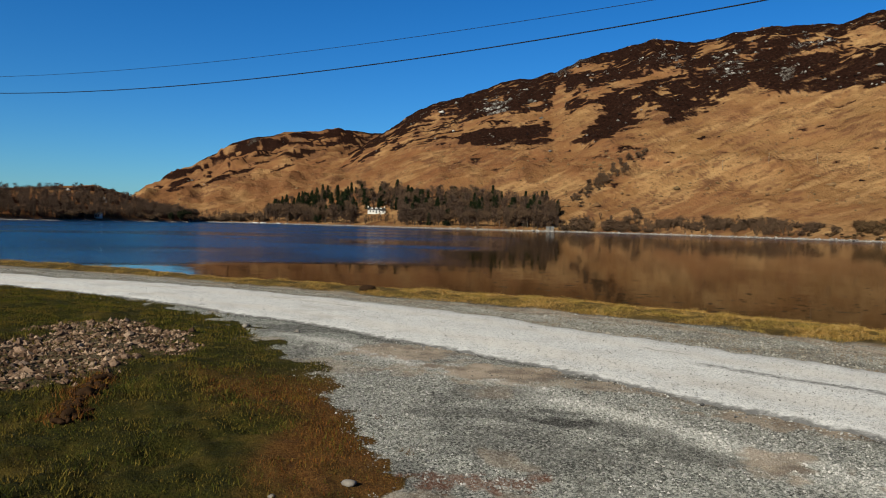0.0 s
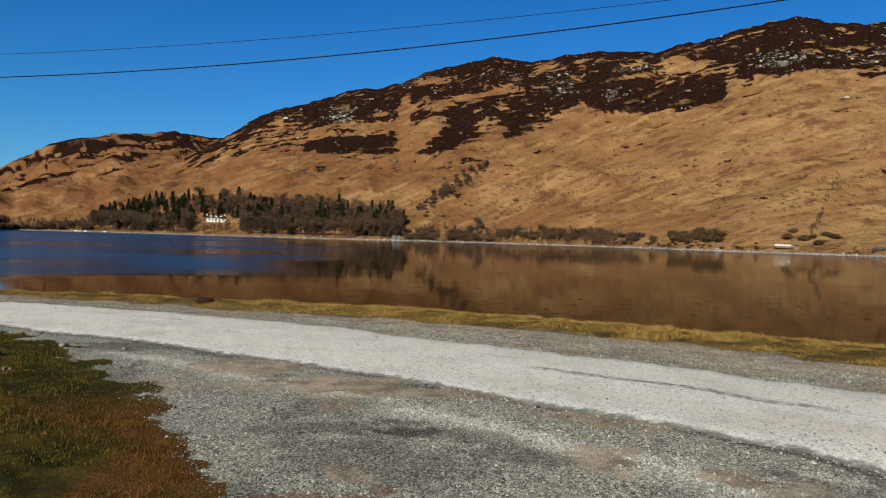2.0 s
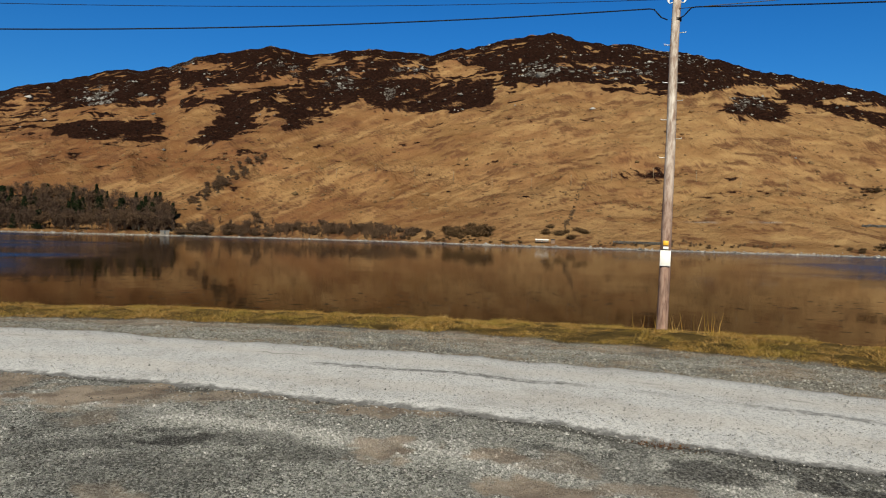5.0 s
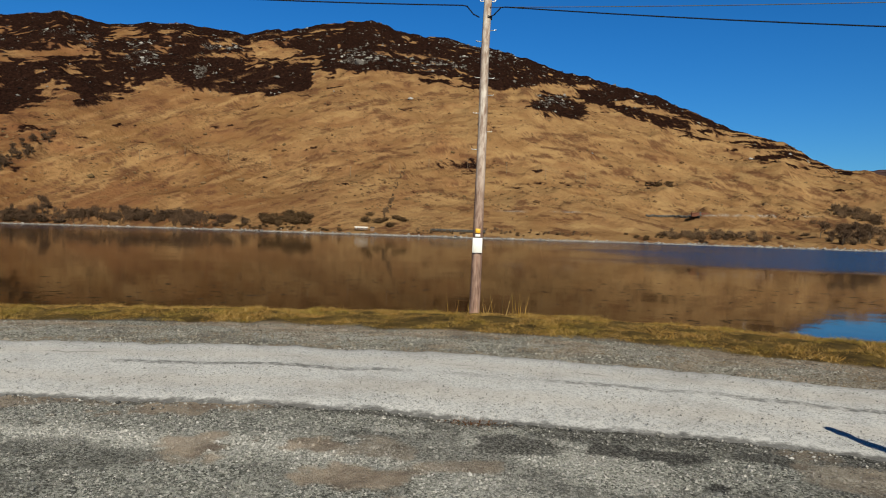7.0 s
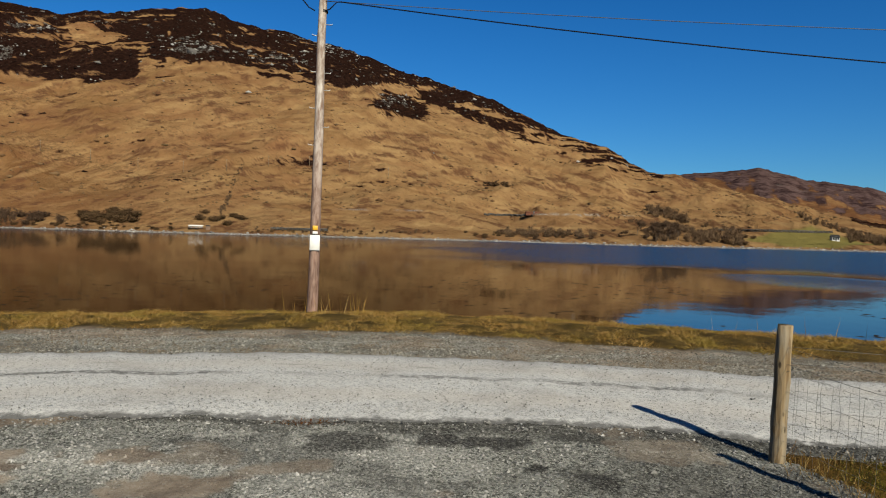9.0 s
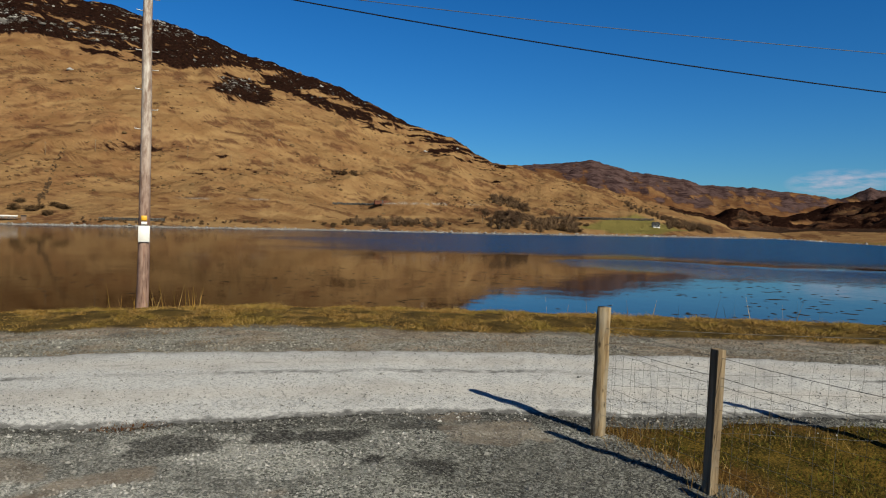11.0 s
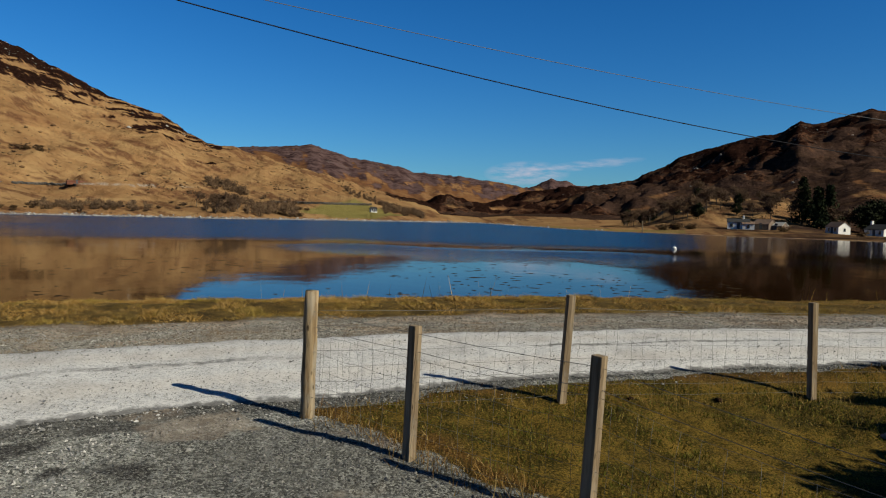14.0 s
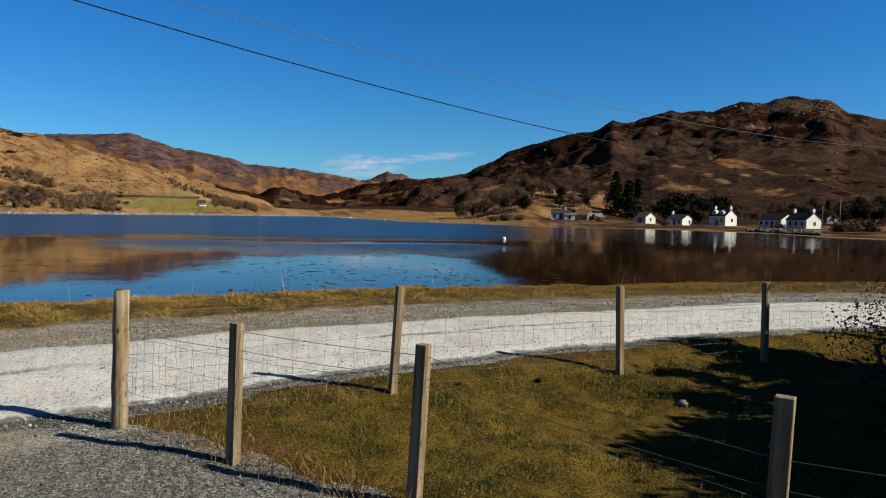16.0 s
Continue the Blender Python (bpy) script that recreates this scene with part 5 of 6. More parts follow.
for n, (sx, sy, s) in enumerate([(-0.25, 5.0, 0.08), (-0.75, 4.75, 0.04), (-7.1, 12.6, 0.3), (-1.55, 12.0, 0.08), (6.28, -5.41, 0.10), (5.35, -4.75, 0.04), (-2.5, 12.4, 0.12), (7.6, -4.4, 0.08), (7.5, -3.3, 0.06)]):
    ob = part("stone", boulder(40 + n, (s * 1.3, s, s * 0.7), 2, 0.4), boulder_mat if n < 7 else peat_mat)
    ob.matrix_basis = pose(sx, sy, ground_z(sx, sy) + s * 0.2, 0, 0, n * 50)
    tagged(ob, "pale loose stone lying in the grass" if n < 7 else "dark peat lump lying in the grass", "stone", "stones in the grass")

# tussocks, heather clumps and outcrops on the far hillside
def hillside_lumps(name, weight, count, size, material, label, category, squat, seed):
    g = np.random.default_rng(seed)
    inside = (AZ > -26) & (AZ < 146) & (R > FS + 10) & (R < 1050)
    w = (np.clip(weight, 0, None) * inside * R).ravel()
    i = g.choice(len(w), count, p=w / w.sum())
    a, q = AZ.ravel()[i] + g.uniform(-0.1, 0.1, count), R.ravel()[i] + g.uniform(-1.2, 1.2, count)
    x, y = polar(a, q)
    z = sheet_z(a, q)
    s = size[0] + g.gamma(2.0, size[1], count)
    shape = STONE[None] * g.uniform(0.6, 1.35, (count, 6, 1)) + g.uniform(-0.3, 0.3, (count, 6, 3))
    shape[..., 2] *= squat
    v = shape * (s / 2)[:, None, None] + np.stack([x, y, z + s * squat * 0.15], -1)[:, None]
    me = mesh_of(v.reshape(-1, 3), (STONE_FACES[None] + 6 * np.arange(count)[:, None, None]).reshape(-1, 3), name, True)
    return tagged(part(name, me, material), label, category, kind="stuff")


open_slope = (1 - heather) * (0.25 + np.clip(streak, 0, 1) * 1.6 + np.clip(clumps, 0, 1)) * (R < 900) * ~dark_side
hillside_lumps("slope_tussocks", open_slope * smooth(EL, 0.6, 2.5), 4600, (0.7, 0.55), tussock_mat, "dark heather tussocks dotted over the grassy hillside", "heather", 0.55, 301)
hillside_lumps("heather_clumps", heather * smooth(EL, 1, 3), 4200, (1.0, 0.7), heather_mat, "dark clumps of heather on the upper hillside", "heather", 0.36, 302)
hillside_lumps("rock_outcrops", (rock ** 2.2 + 0.006 * heather) * np.where(dark_side, 0.2, 1.0), 1700, (0.5, 0.95), outcrop_mat, "grey rock outcrops breaking through the heather", "rock", 0.6, 303)

# floating weed
n = 1500
az, r = rng.uniform(2, 122, n), np.exp(rng.uniform(np.log(23), np.log(46), n))
keep = fbm(*(q / 9 for q in polar(az, r)), 3, 131) + 0.35 * (az > 60) + rng.normal(0, 0.25, n) > 0.15
az, r = az[keep], r[keep]
x, y = polar(az, r)
ang = np.linspace(0, 2 * np.pi, 7)[:-1]
wide, deep = rng.gamma(2.0, 0.085, len(az)) + 0.05, rng.gamma(2.0, 0.03, len(az)) + 0.03
rad = rng.uniform(0.6, 1.3, (len(az), 6))
tangent = np.stack([np.cos(np.radians(az)), -np.sin(np.radians(az))], -1)
radial = np.stack([np.sin(np.radians(az)), np.cos(np.radians(az))], -1)
ring = tangent[:, None] * (np.cos(ang) * rad * wide[:, None])[..., None] + radial[:, None] * (np.sin(ang) * rad * deep[:, None])[..., None] + np.stack([x, y], -1)[:, None]
low = np.concatenate([ring, np.full((*rad.shape, 1), WATER_Z - 0.01)], -1)
top = np.concatenate([np.stack([x, y], -1), np.full((len(az), 1), WATER_Z + 0.018)], -1)[:, None]
v = np.concatenate([low, top], 1).reshape(-1, 3)
tri = np.array([(i, (i + 1) % 6, 6) for i in range(6)])
me = mesh_of(v, (tri[None] + 7 * np.arange(len(az))[:, None, None]).reshape(-1, 3), "floating_weed", True)
tagged(part("floating_weed", me, weed_mat), "dark tufts of seaweed at the surface of the shallows", "seaweed", kind="stuff")

# ---- pole and overhead lines ----
POLE = (13.82, 10.65)
pole_z = ground_z(*POLE) - 0.4
pole = empty("utility_pole", pose(*POLE, 0, 0.4, 0.6, 0), "tall brown timber utility pole on the grass bank", "utility pole")
part("shaft", tube([(0.012 * math.sin(z * 1.7), 0.01 * math.cos(z * 1.1), z) for z in np.linspace(pole_z, 7.9, 24)], list(np.linspace(0.138, 0.095, 24)), 16), pole_mat, pole)
toward = math.degrees(math.atan2(-POLE[1], -POLE[0]))
face = pose(0, 0, 0, 0, 0, toward)
def on_face(a, up, away):
    return face @ Vector((away, a, up))
sign = part("plate", box((0.012, 0.24, 0.37), (0.148, 0, 1.57), (0, 0, 0), 0.004), white_plate_mat, pole, "blank white notice plate")
sign.matrix_basis = face
sign = part("warning_sign", box((0.010, 0.12, 0.11), (0.143, 0.0, 1.93), (0, 0, 0), 0.003), yellow_mat, pole, "small yellow danger sign")
sign.matrix_basis = face
sign = part("tag", box((0.010, 0.12, 0.06), (0.143, 0.0, 1.815), (0, 0, 0), 0.003), white_plate_mat, pole, "small white tag")
sign.matrix_basis = face
sign = part("strap", box((0.012, 0.16, 0.07), (0.140, 0, 1.74), (0, 0, 0), 0.003), black_mat, pole, "black strap")
sign.matrix_basis = face
for n, z in enumerate([6.9, 6.62, 5.72, 5.73, 5.3, 4.85, 4.40, 3.95]):
    side = 1 if n in (0, 2, 4, 6) else -1
    bm = tube([(0, side * 0.08, z), (0, side * 0.235, z + 0.004), (0, side * 0.24, z + 0.03)], [0.011, 0.011, 0.011], 6)
    part("step_bolt", bm, bolt_mat, pole).matrix_basis = face
bm = bmesh.new()
add_tube(bm, [(0.02, 0, 7.18), (0.02, 0, 7.24)], [0.118, 0.118], 14)
part("cable_band", bm, black_mat, pole)
for side in (1, -1):
    bm = tube([(0.0, side * 0.09, 7.62), (0.0, side * 0.17, 7.60), (0.0, side * 0.19, 7.66), (0, side * 0.19, 7.72)], [0.012, 0.012, 0.03, 0.02], 8)
    part("insulator", bm, white_plate_mat, pole, "white insulator").matrix_basis = face


def span_points(bearing, poly, start, end, n=60, raise_z=0.0):
    d = (math.sin(radians(bearing)), math.cos(radians(bearing)))
    return [(POLE[0] + d[0] * u, POLE[1] + d[1] * u, poly[0] + poly[1] * u + poly[2] * u * u + raise_z) for u in np.linspace(start, end, n)]


def line(name, bearing, poly, start, end, radius, material, label, loop=False):
    pts = span_points(bearing, poly, start, end)
    if loop:
        a = Vector(pts[0])
        tie = Vector((POLE[0], POLE[1], 7.2)) + (a - Vector((POLE[0], POLE[1], a.z))).normalized() * 0.11
        pts = [tie, tie.lerp(a, 0.35) + Vector((0, 0, -0.03)), tie.lerp(a, 0.75) + Vector((0, 0, 0.05))] + pts
    ob = part(name, tube(pts, [radius] * len(pts), 6), material)
    return tagged(ob, label, "cable", "overhead lines")


LEFT, RIGHT = -57.0, 162.0
line("overhead_cable", LEFT, (7.50, -0.109, 0.0025), 0.55, 46, 0.015, cable_mat, "black overhead telephone cable sagging from the pole", True)
line("overhead_cable", RIGHT, (7.50, -0.161, 0.00206), 0.55, 75, 0.015, cable_mat, "black overhead telephone cable sagging from the pole", True)
# One wire in two colours: dark for its unlit span, grey for the sunlit.
line("overhead_wire", LEFT, (7.69, -0.074, 0.0019), 0.15, 42, 0.007, cable_mat, "thin overhead wire, coloured dark as its unlit span looks")
line("overhead_wire", RIGHT, (7.46, -0.094, 0.00137), 0.15, 80, 0.009, line_mat, "thin overhead wire, coloured grey as its sunlit span looks")

# ---- fence ----
fence = empty("fence", pose(0, 0, 0), "post and wire stock fence round the lawn corner", "fence")
POSTS = {  # foot x, y, top x, y, top z
    "corner": (6.81, 0.164, 6.81, 0.135, 1.175), "a1": (5.65, -0.686, 5.65, -0.718, 1.038), "a2": (4.57, -1.75, 4.55, -1.80, 1.022), "a3": (2.66, -2.80, 2.645, -2.853, 1.08),
    "a4": (1.3, -3.9, 1.3, -3.9, 1.05), "b1": (7.265, -2.43, 7.245, -2.50, 1.105), "b2": (7.685, -5.61, 7.703, -5.586, 0.99), "b3": (7.885, -8.239, 7.897, -8.228, 0.964), "b4": (7.9, -11.4, 7.9, -11.4, 0.93),
}
tops = {}
for name, (fx, fy, tx, ty, tz) in POSTS.items():
    foot, top = Vector((fx, fy, ground_z(fx, fy) - 0.12)), Vector((tx, ty, tz))
    tops[name] = (foot, top)
    up = (top - foot).normalized()
    if name == "corner":
        n = 9
        pts = [foot.lerp(top, i / (n - 1)) + Vector((0.004 * math.sin(3 * i), 0.004 * math.cos(2 * i), 0)) for i in range(n)]
        bm = tube(pts, [0.069, 0.068, 0.066, 0.067, 0.065, 0.066, 0.065, 0.064, 0.061], 14)
        part("strainer_post", bm, post_mat, fence, "thick round timber corner post", True)
    else:
        bm = bmesh.new()
        length = (top - foot).length
        add_box(bm, (0.085, 0.075, length), (0, 0, length / 2), (0, 0, 0), 0.003)
        for v in bm.verts:
            v.co += Vector((noise.noise(v.co * 5), noise.noise(v.co * 5 + Vector((9, 0, 0))), 0)) * 0.004
        ob = part("post", bm, stake_mat, fence, "", False)
        turn = {"a": 36, "b": 4}[name[0]]
        ob.matrix_basis = Matrix.Translation(foot) @ Vector((0, 0, 1)).rotation_difference(up).to_matrix().to_4x4() @ pose(0, 0, 0, 0, 0, turn)
        for h in (0.97, 0.83):
            st = part("staple", tube([(0.044, -0.012, 0), (0.052, 0, 0), (0.044, 0.012, 0)], [0.002] * 3, 5), bolt_mat, fence)
            st.matrix_basis = Matrix.Translation(foot.lerp(top, h)) @ pose(0, 0, 0, 0, 0, turn)


def along(pa, pb, height, u, sag=0.0):
    a, b = tops[pa], tops[pb]
    p = a[0].lerp(a[1], 0) .lerp(b[0], u)
    base = p + Vector((0, 0, 0.12))
    up = (a[1] - a[0]).normalized().lerp((b[1] - b[0]).normalized(), u)
    return base + up * height - Vector((0, 0, sag * 4 * u * (1 - u)))


for chain in (("corner", "a1", "a2", "a3", "a4"), ("corner", "b1", "b2", "b3", "b4")):
    runs = list(zip(chain[:-1], chain[1:]))
    for height, sag in ((1.0, 0.012), (0.86, 0.02)):
        pts = []
        for pa, pb in runs:
            pts += [along(pa, pb, height, u, sag) for u in np.linspace(0, 1, 8, endpoint=False)]
        part("wire_strand", tube(pts, [0.0022] * len(pts), 5), wire_mat, fence)
    for pa, pb in runs:
        a, b = tops[pa][0], tops[pb][0]
        count = max(3, int((a - b).length / 0.15))
        bm = bmesh.new()
        heights = (0.08, 0.2, 0.33, 0.47, 0.62, 0.80)
        shake = random.Random(len(pa) * 7 + count)
        for h in heights:
            add_tube(bm, [along(pa, pb, h + shake.uniform(-0.008, 0.008), u, 0.01) for u in np.linspace(0, 1, 9)], [0.0014] * 9, 4)
        for i in range(1, count):
            u = (i + shake.uniform(-0.2, 0.2)) / count
            add_tube(bm, [along(pa, pb, h, u + shake.uniform(-0.006, 0.006), 0.01) for h in heights], [0.0011] * len(heights), 4)
        part("wire_netting", bm, wire_mat, fence)


# ---- trees and scrub ----
def sprays(centres, size, count, flat=0.4, seed=0, slim=0.35):
    """Loose triangles in clumps round the centres: leaves, needles or twigs."""
    g = np.random.default_rng(seed)
    centres = np.asarray(centres, float)
    at = centres[g.integers(0, len(centres), count)]
    at = at + g.normal(0, 1, (count, 3)) * size[0] * np.array([1, 1, flat])
    a = g.normal(0, 1, (count, 3))
    a /= np.linalg.norm(a, axis=1)[:, None]
    b = np.cross(a, g.normal(0, 1, (count, 3)))
    b /= np.linalg.norm(b, axis=1)[:, None]
    s = size[1] * g.uniform(0.6, 1.4, (count, 1))
    v = np.stack([at - a * s / 2 - b * s * slim / 2, at - a * s / 2 + b * s * slim / 2, at + a * s / 2], 1).reshape(-1, 3)
    return mesh_of(v, np.arange(3 * count).reshape(-1, 3), "crown")


def limbs(seed, height, spread, levels=3, radius=0.16, fork=3):
    """Trunk and limbs as one mesh, and the places where the limbs end."""
    g = random.Random(seed)
    bm, ends = bmesh.new(), []

    def grow(p, d, length, rad, level):
        q = p + d * length * 0.5 + Vector((g.uniform(-1, 1), g.uniform(-1, 1), 0)) * length * 0.06
        e = q + (d + Vector((g.uniform(-1, 1), g.uniform(-1, 1), 0.2)) * 0.15).normalized() * length * 0.5
        add_tube(bm, [p, q, e], [rad, rad * 0.8, rad * 0.6], 5 if level > 1 else 4)
        ends.append(e)
        if level:
            for _ in range(fork):
                nd = (d + Vector((g.uniform(-1, 1), g.uniform(-1, 1), g.uniform(-0.1, 0.6))) * spread).normalized()
                grow(q.lerp(e, g.uniform(0.2, 1)), nd, length * g.uniform(0.5, 0.75), rad * 0.5, level - 1)

    grow(Vector((0, 0, -0.3)), Vector((0, 0, 1)), height * 0.45, radius, levels)
    return bm, ends


def bare_tree(seed):
    tree = empty("bare_tree", Matrix(), "leafless brown broadleaf tree in late winter", "tree")
    bm, ends = limbs(seed, 9, 0.9, 3, 0.17, 3)
    part("trunk", bm, bark_mat, tree)
    part("crown", sprays([e + Vector((0, 0, 0.2)) for e in ends], (0.8, 1.0), 900, 0.8, seed, 0.22), twig_mat, tree)
    return tree


def conifer(seed, height=12.0, width=2.6):
    g = random.Random(seed)
    tree = empty("conifer", Matrix(), "dark green conifer with drooping branches", "tree")
    part("trunk", tube([(0, 0, -0.3), (0.05, 0, height * 0.5), (0, 0.03, height)], [0.2, 0.13, 0.02], 7), bark_mat, tree)
    centres = []
    z = height * 0.10
    while z < height * 0.98:
        reach = width * (1 - z / height) ** 0.8 + 0.15
        for n in range(7):
            a = g.uniform(0, 2 * math.pi)
            far = g.uniform(0.55, 1.1)
            for u in (0.35, 0.7, 1.0):
                centres.append((math.cos(a) * reach * u * far, math.sin(a) * reach * u * far, z - 0.25 * u * reach * far + g.uniform(-0.1, 0.1)))
        z += height * g.uniform(0.035, 0.06)
    part("crown", sprays(centres, (0.34, 0.8), 2000, 0.6, seed, 0.5), needle_mat, tree)
    return tree


def round_evergreen(seed, height=8.0, width=3.4):
    g = random.Random(seed)
    tree = empty("evergreen_tree", Matrix(), "dense dark evergreen tree with a broad crown", "tree")
    part("trunk", tube([(0, 0, -0.3), (0.1, 0, height * 0.6)], [0.25, 0.1], 7), bark_mat, tree)
    centres = []
    for n in range(46):
        v = Vector((g.gauss(0, 1), g.gauss(0, 1), g.gauss(0, 1))).normalized() * g.uniform(0.55, 1.0)
        centres.append((v.x * width, v.y * width, height * 0.56 + v.z * height * 0.44))
    part("crown", sprays(centres, (0.55, 0.62), 2600, 0.8, seed, 0.6), leaf_mat, tree)
    return tree


def shrub(seed, label="leafless brown shrub on the shore slope", material=None, dense=620, name="shrub"):
    bush = empty(name, Matrix(), label, "shrub")
    g = random.Random(seed)
    bm, ends = bmesh.new(), []
    for n in range(9):
        a, reach = g.uniform(0, 6.28), g.uniform(0.5, 1.5)
        e = Vector((math.cos(a) * reach, math.sin(a) * reach, g.uniform(1.0, 2.6)))
        add_tube(bm, [(0, 0, -0.2), e * 0.5 + Vector((0, 0, 0.2)), e], [0.06, 0.04, 0.02], 4)
        ends += [e, e * 0.75, e * 0.5, e * 0.3]
    part("stems", bm, bark_mat, bush)
    part("crown", sprays(ends, (0.42, 0.6), dense, 0.7, seed, 0.3), material or twig_mat, bush)
    return bush


KINDS = {
    "bare": [lambda s=s: bare_tree(s) for s in (1, 2, 3, 4)],
    "conifer": [lambda s=s: conifer(s, 9.5 + 1.4 * (s % 4), 2.6 + 0.7 * (s % 3)) for s in (11, 12, 13, 14, 15)],
    "round": [lambda s=s: round_evergreen(s) for s in (21, 22)],
    "shrub": [lambda s=s: shrub(s) for s in (31, 32, 33)],
    "scrub": [lambda s=s: shrub(s, "dense brown gorse and bramble scrub", gorse_mat, 800, "gorse_bush") for s in (41, 42)],
}
grown = {}


def plant(kind, at, scale, turn, group):
    n = int(turn * 7) % len(KINDS[kind])
    m = pose(*at, 0, 0, turn) @ Matrix.Diagonal((scale * 1.35, scale * 1.35, scale * 0.72, 1) if kind in ("shrub", "scrub") else (scale, scale, scale, 1))
    if (kind, n) not in grown:
        ob = KINDS[kind][n]()
        grown[kind, n] = ob
        ob.matrix_basis = m
    else:
        ob = copy_thing(grown[kind, n], pose(0, 0, 0))
        ob.matrix_basis = m
    return tagged(ob, group=group)


def spot(az, r):
    """A place on the ground at a bearing and distance."""
    x, y = polar(az, r)
    return (float(x), float(y), float(sheet_z(np.array([float(az)]), np.array([float(r)]))[0]))


def spot_up(az, el, start=None):
    """The first place on the far side seen at this bearing and height over the horizon."""
    r = np.arange(start or float(far_shore(az)) + 4, 760, 1.5)
    z = sheet_z(np.full(len(r), float(az)), r)
    seen = np.degrees(np.arctan2(z - 1.9, r)) >= el
    i = int(np.argmax(seen)) if seen.any() else len(r) - 1
    return spot(az, r[i])


def woodland(name, places, label, seed, squat=1.0, twig=None):
    """A far thicket of leafless trees as one mesh: (x, y, z, size) for each."""
    g = np.random.default_rng(seed)
    twig = twig or twig_mat
    verts = []
    for x, y, z, s in places:
        n = 150
        u = g.uniform(0, 1, n)
        rad = 2.3 * np.sqrt(np.clip(u * (1.25 - u), 0, 1)) * g.uniform(0.2, 1.0, n)
        a = g.uniform(0, 2 * np.pi, n)
        at = np.stack([np.cos(a) * rad, np.sin(a) * rad, (1.5 + 6.5 * u) * squat - 1.2 * (squat < 1)], -1)
        d = g.normal(0, 1, (n, 3)) * 0.5 + np.stack([np.cos(a), np.sin(a), np.full(n, 1.2)], -1) * 0.6
        b = np.cross(d, g.normal(0, 1, (n, 3)))
        b /= np.linalg.norm(b, axis=1)[:, None]
        tri = np.stack([at - b * 0.16, at + b * 0.16, at + d * g.uniform(0.8, 1.6, (n, 1))], 1)
        stem = np.array([[(-0.14, 0, -0.4), (0.14, 0, -0.4), (0, 0, 5.4 * squat)], [(0, -0.14, -0.4), (0, 0.14, -0.4), (0, 0, 5.4 * squat)]])
        verts.append(np.concatenate([tri, stem]) * s + (x, y, z))
    v = np.concatenate(verts).reshape(-1, 3)
    return tagged(part(name, mesh_of(v, np.arange(len(v)).reshape(-1, 3), name), twig), label, "trees", kind="stuff")


gt = random.Random(5)
# the wood round the white house
wood_top = curve([(-10.5, 0.3), (-8.5, 1.1), (-5.8, 2.1), (-2.3, 2.6), (0, 2.2), (3, 2.0), (6.8, 2.3), (10, 1.8), (13.6, 1.4)])
count, thicket = 0, []
while count < 700:
    a = gt.uniform(-10.2, 13.6)
    e = gt.uniform(-0.25, 1.0) * float(wood_top(a))
    if -2.8 < a < 0.4 and e < 0.8:
        continue
    up = e / float(wood_top(a))
    chance = (0.8 if (-9.5 < a < -3 and up > 0.35) else (0.34 if (a < 3 and up > 0.2) else (0.24 if up > 0.15 else 0.06)))
    kind = "conifer" if gt.random() < chance else "bare"
    at = spot_up(a, max(e, -0.2))
    if kind == "bare" and count % 4:
        thicket.append((*at, gt.uniform(0.75, 1.25)))
        count += 1
        continue
    plant(kind, at, gt.uniform(0.5, 0.9) if kind == "conifer" else gt.uniform(0.7, 1.2), gt.uniform(0, 360), "wood by the white house")
    count += 1
woodland("bare_wood", thicket, "brown leafless wood on the slope round the white house", 61, 1.0, wood_mat)
cape = []
for n in range(900):
    a = gt.uniform(-35.0, -15.3)
    cape.append((*spot_up(a, gt.uniform(-0.3, 1.0) * max(float(headland_ridge(a)) - 0.3, 0.05)), gt.uniform(0.34, 0.6)))
woodland("headland_wood", cape, "brown leafless wood covering the low headland", 62, 1.0, wood_mat)
strip = []
for n in range(400):
    a = gt.uniform(15.0, 31.0) if n < 200 else gt.uniform(-15.3, 14)
    strip.append((*spot_up(a, gt.gauss(0.05, 0.22)), gt.uniform(0.25, 0.6)))
woodland("shore_thicket", strip, "brown leafless thicket along the far shore", 63)
slopes = []
for a0, a1, e0, e1, spread, n, s0, s1 in ((78.9, 82.0, 2.3, 1.45, 0.16, 70, 0.5, 0.9), (79.3, 86.0, 0.55, -0.05, 0.3, 110, 0.5, 1.0), (77.2, 78.4, 1.4, 1.2, 0.1, 14, 0.2, 0.35), (89.6, 93.8, 1.95, 0.6, 0.12, 70, 0.35, 0.65), (93.0, 96.2, 0.4, 0.0, 0.14, 70, 0.5, 0.9), (67, 75, 0.05, 0.1, 0.12, 70, 0.4, 0.75), (47, 62, -0.1, 0.0, 0.1, 40, 0.2, 0.35), (74.5, 77.0, 1.75, 1.5, 0.08, 14, 0.2, 0.3), (46.5, 45.4, 5.1, 2.8, 0.25, 30, 0.12, 0.3), (45.7, 44.8, 2.8, 1.2, 0.2, 34, 0.2, 0.42), (66.0, 68.3, 4.2, 4.0, 0.12, 24, 0.2, 0.36), (50.0, 52.8, 5.4, 5.5, 0.18, 30, 0.1, 0.2), (56.6, 58.2, 5.6, 5.2, 0.35, 26, 0.1, 0.2)):
    for _ in range(n):
        u = gt.random()
        slopes.append((*spot_up(a0 + (a1 - a0) * u, e0 + (e1 - e0) * u + gt.gauss(0, spread)), gt.uniform(s0, s1)))
woodland("hillside_thicket", slopes, "low brown leafless thickets on the grassy far slope", 64, 0.5, pale_twig_mat)
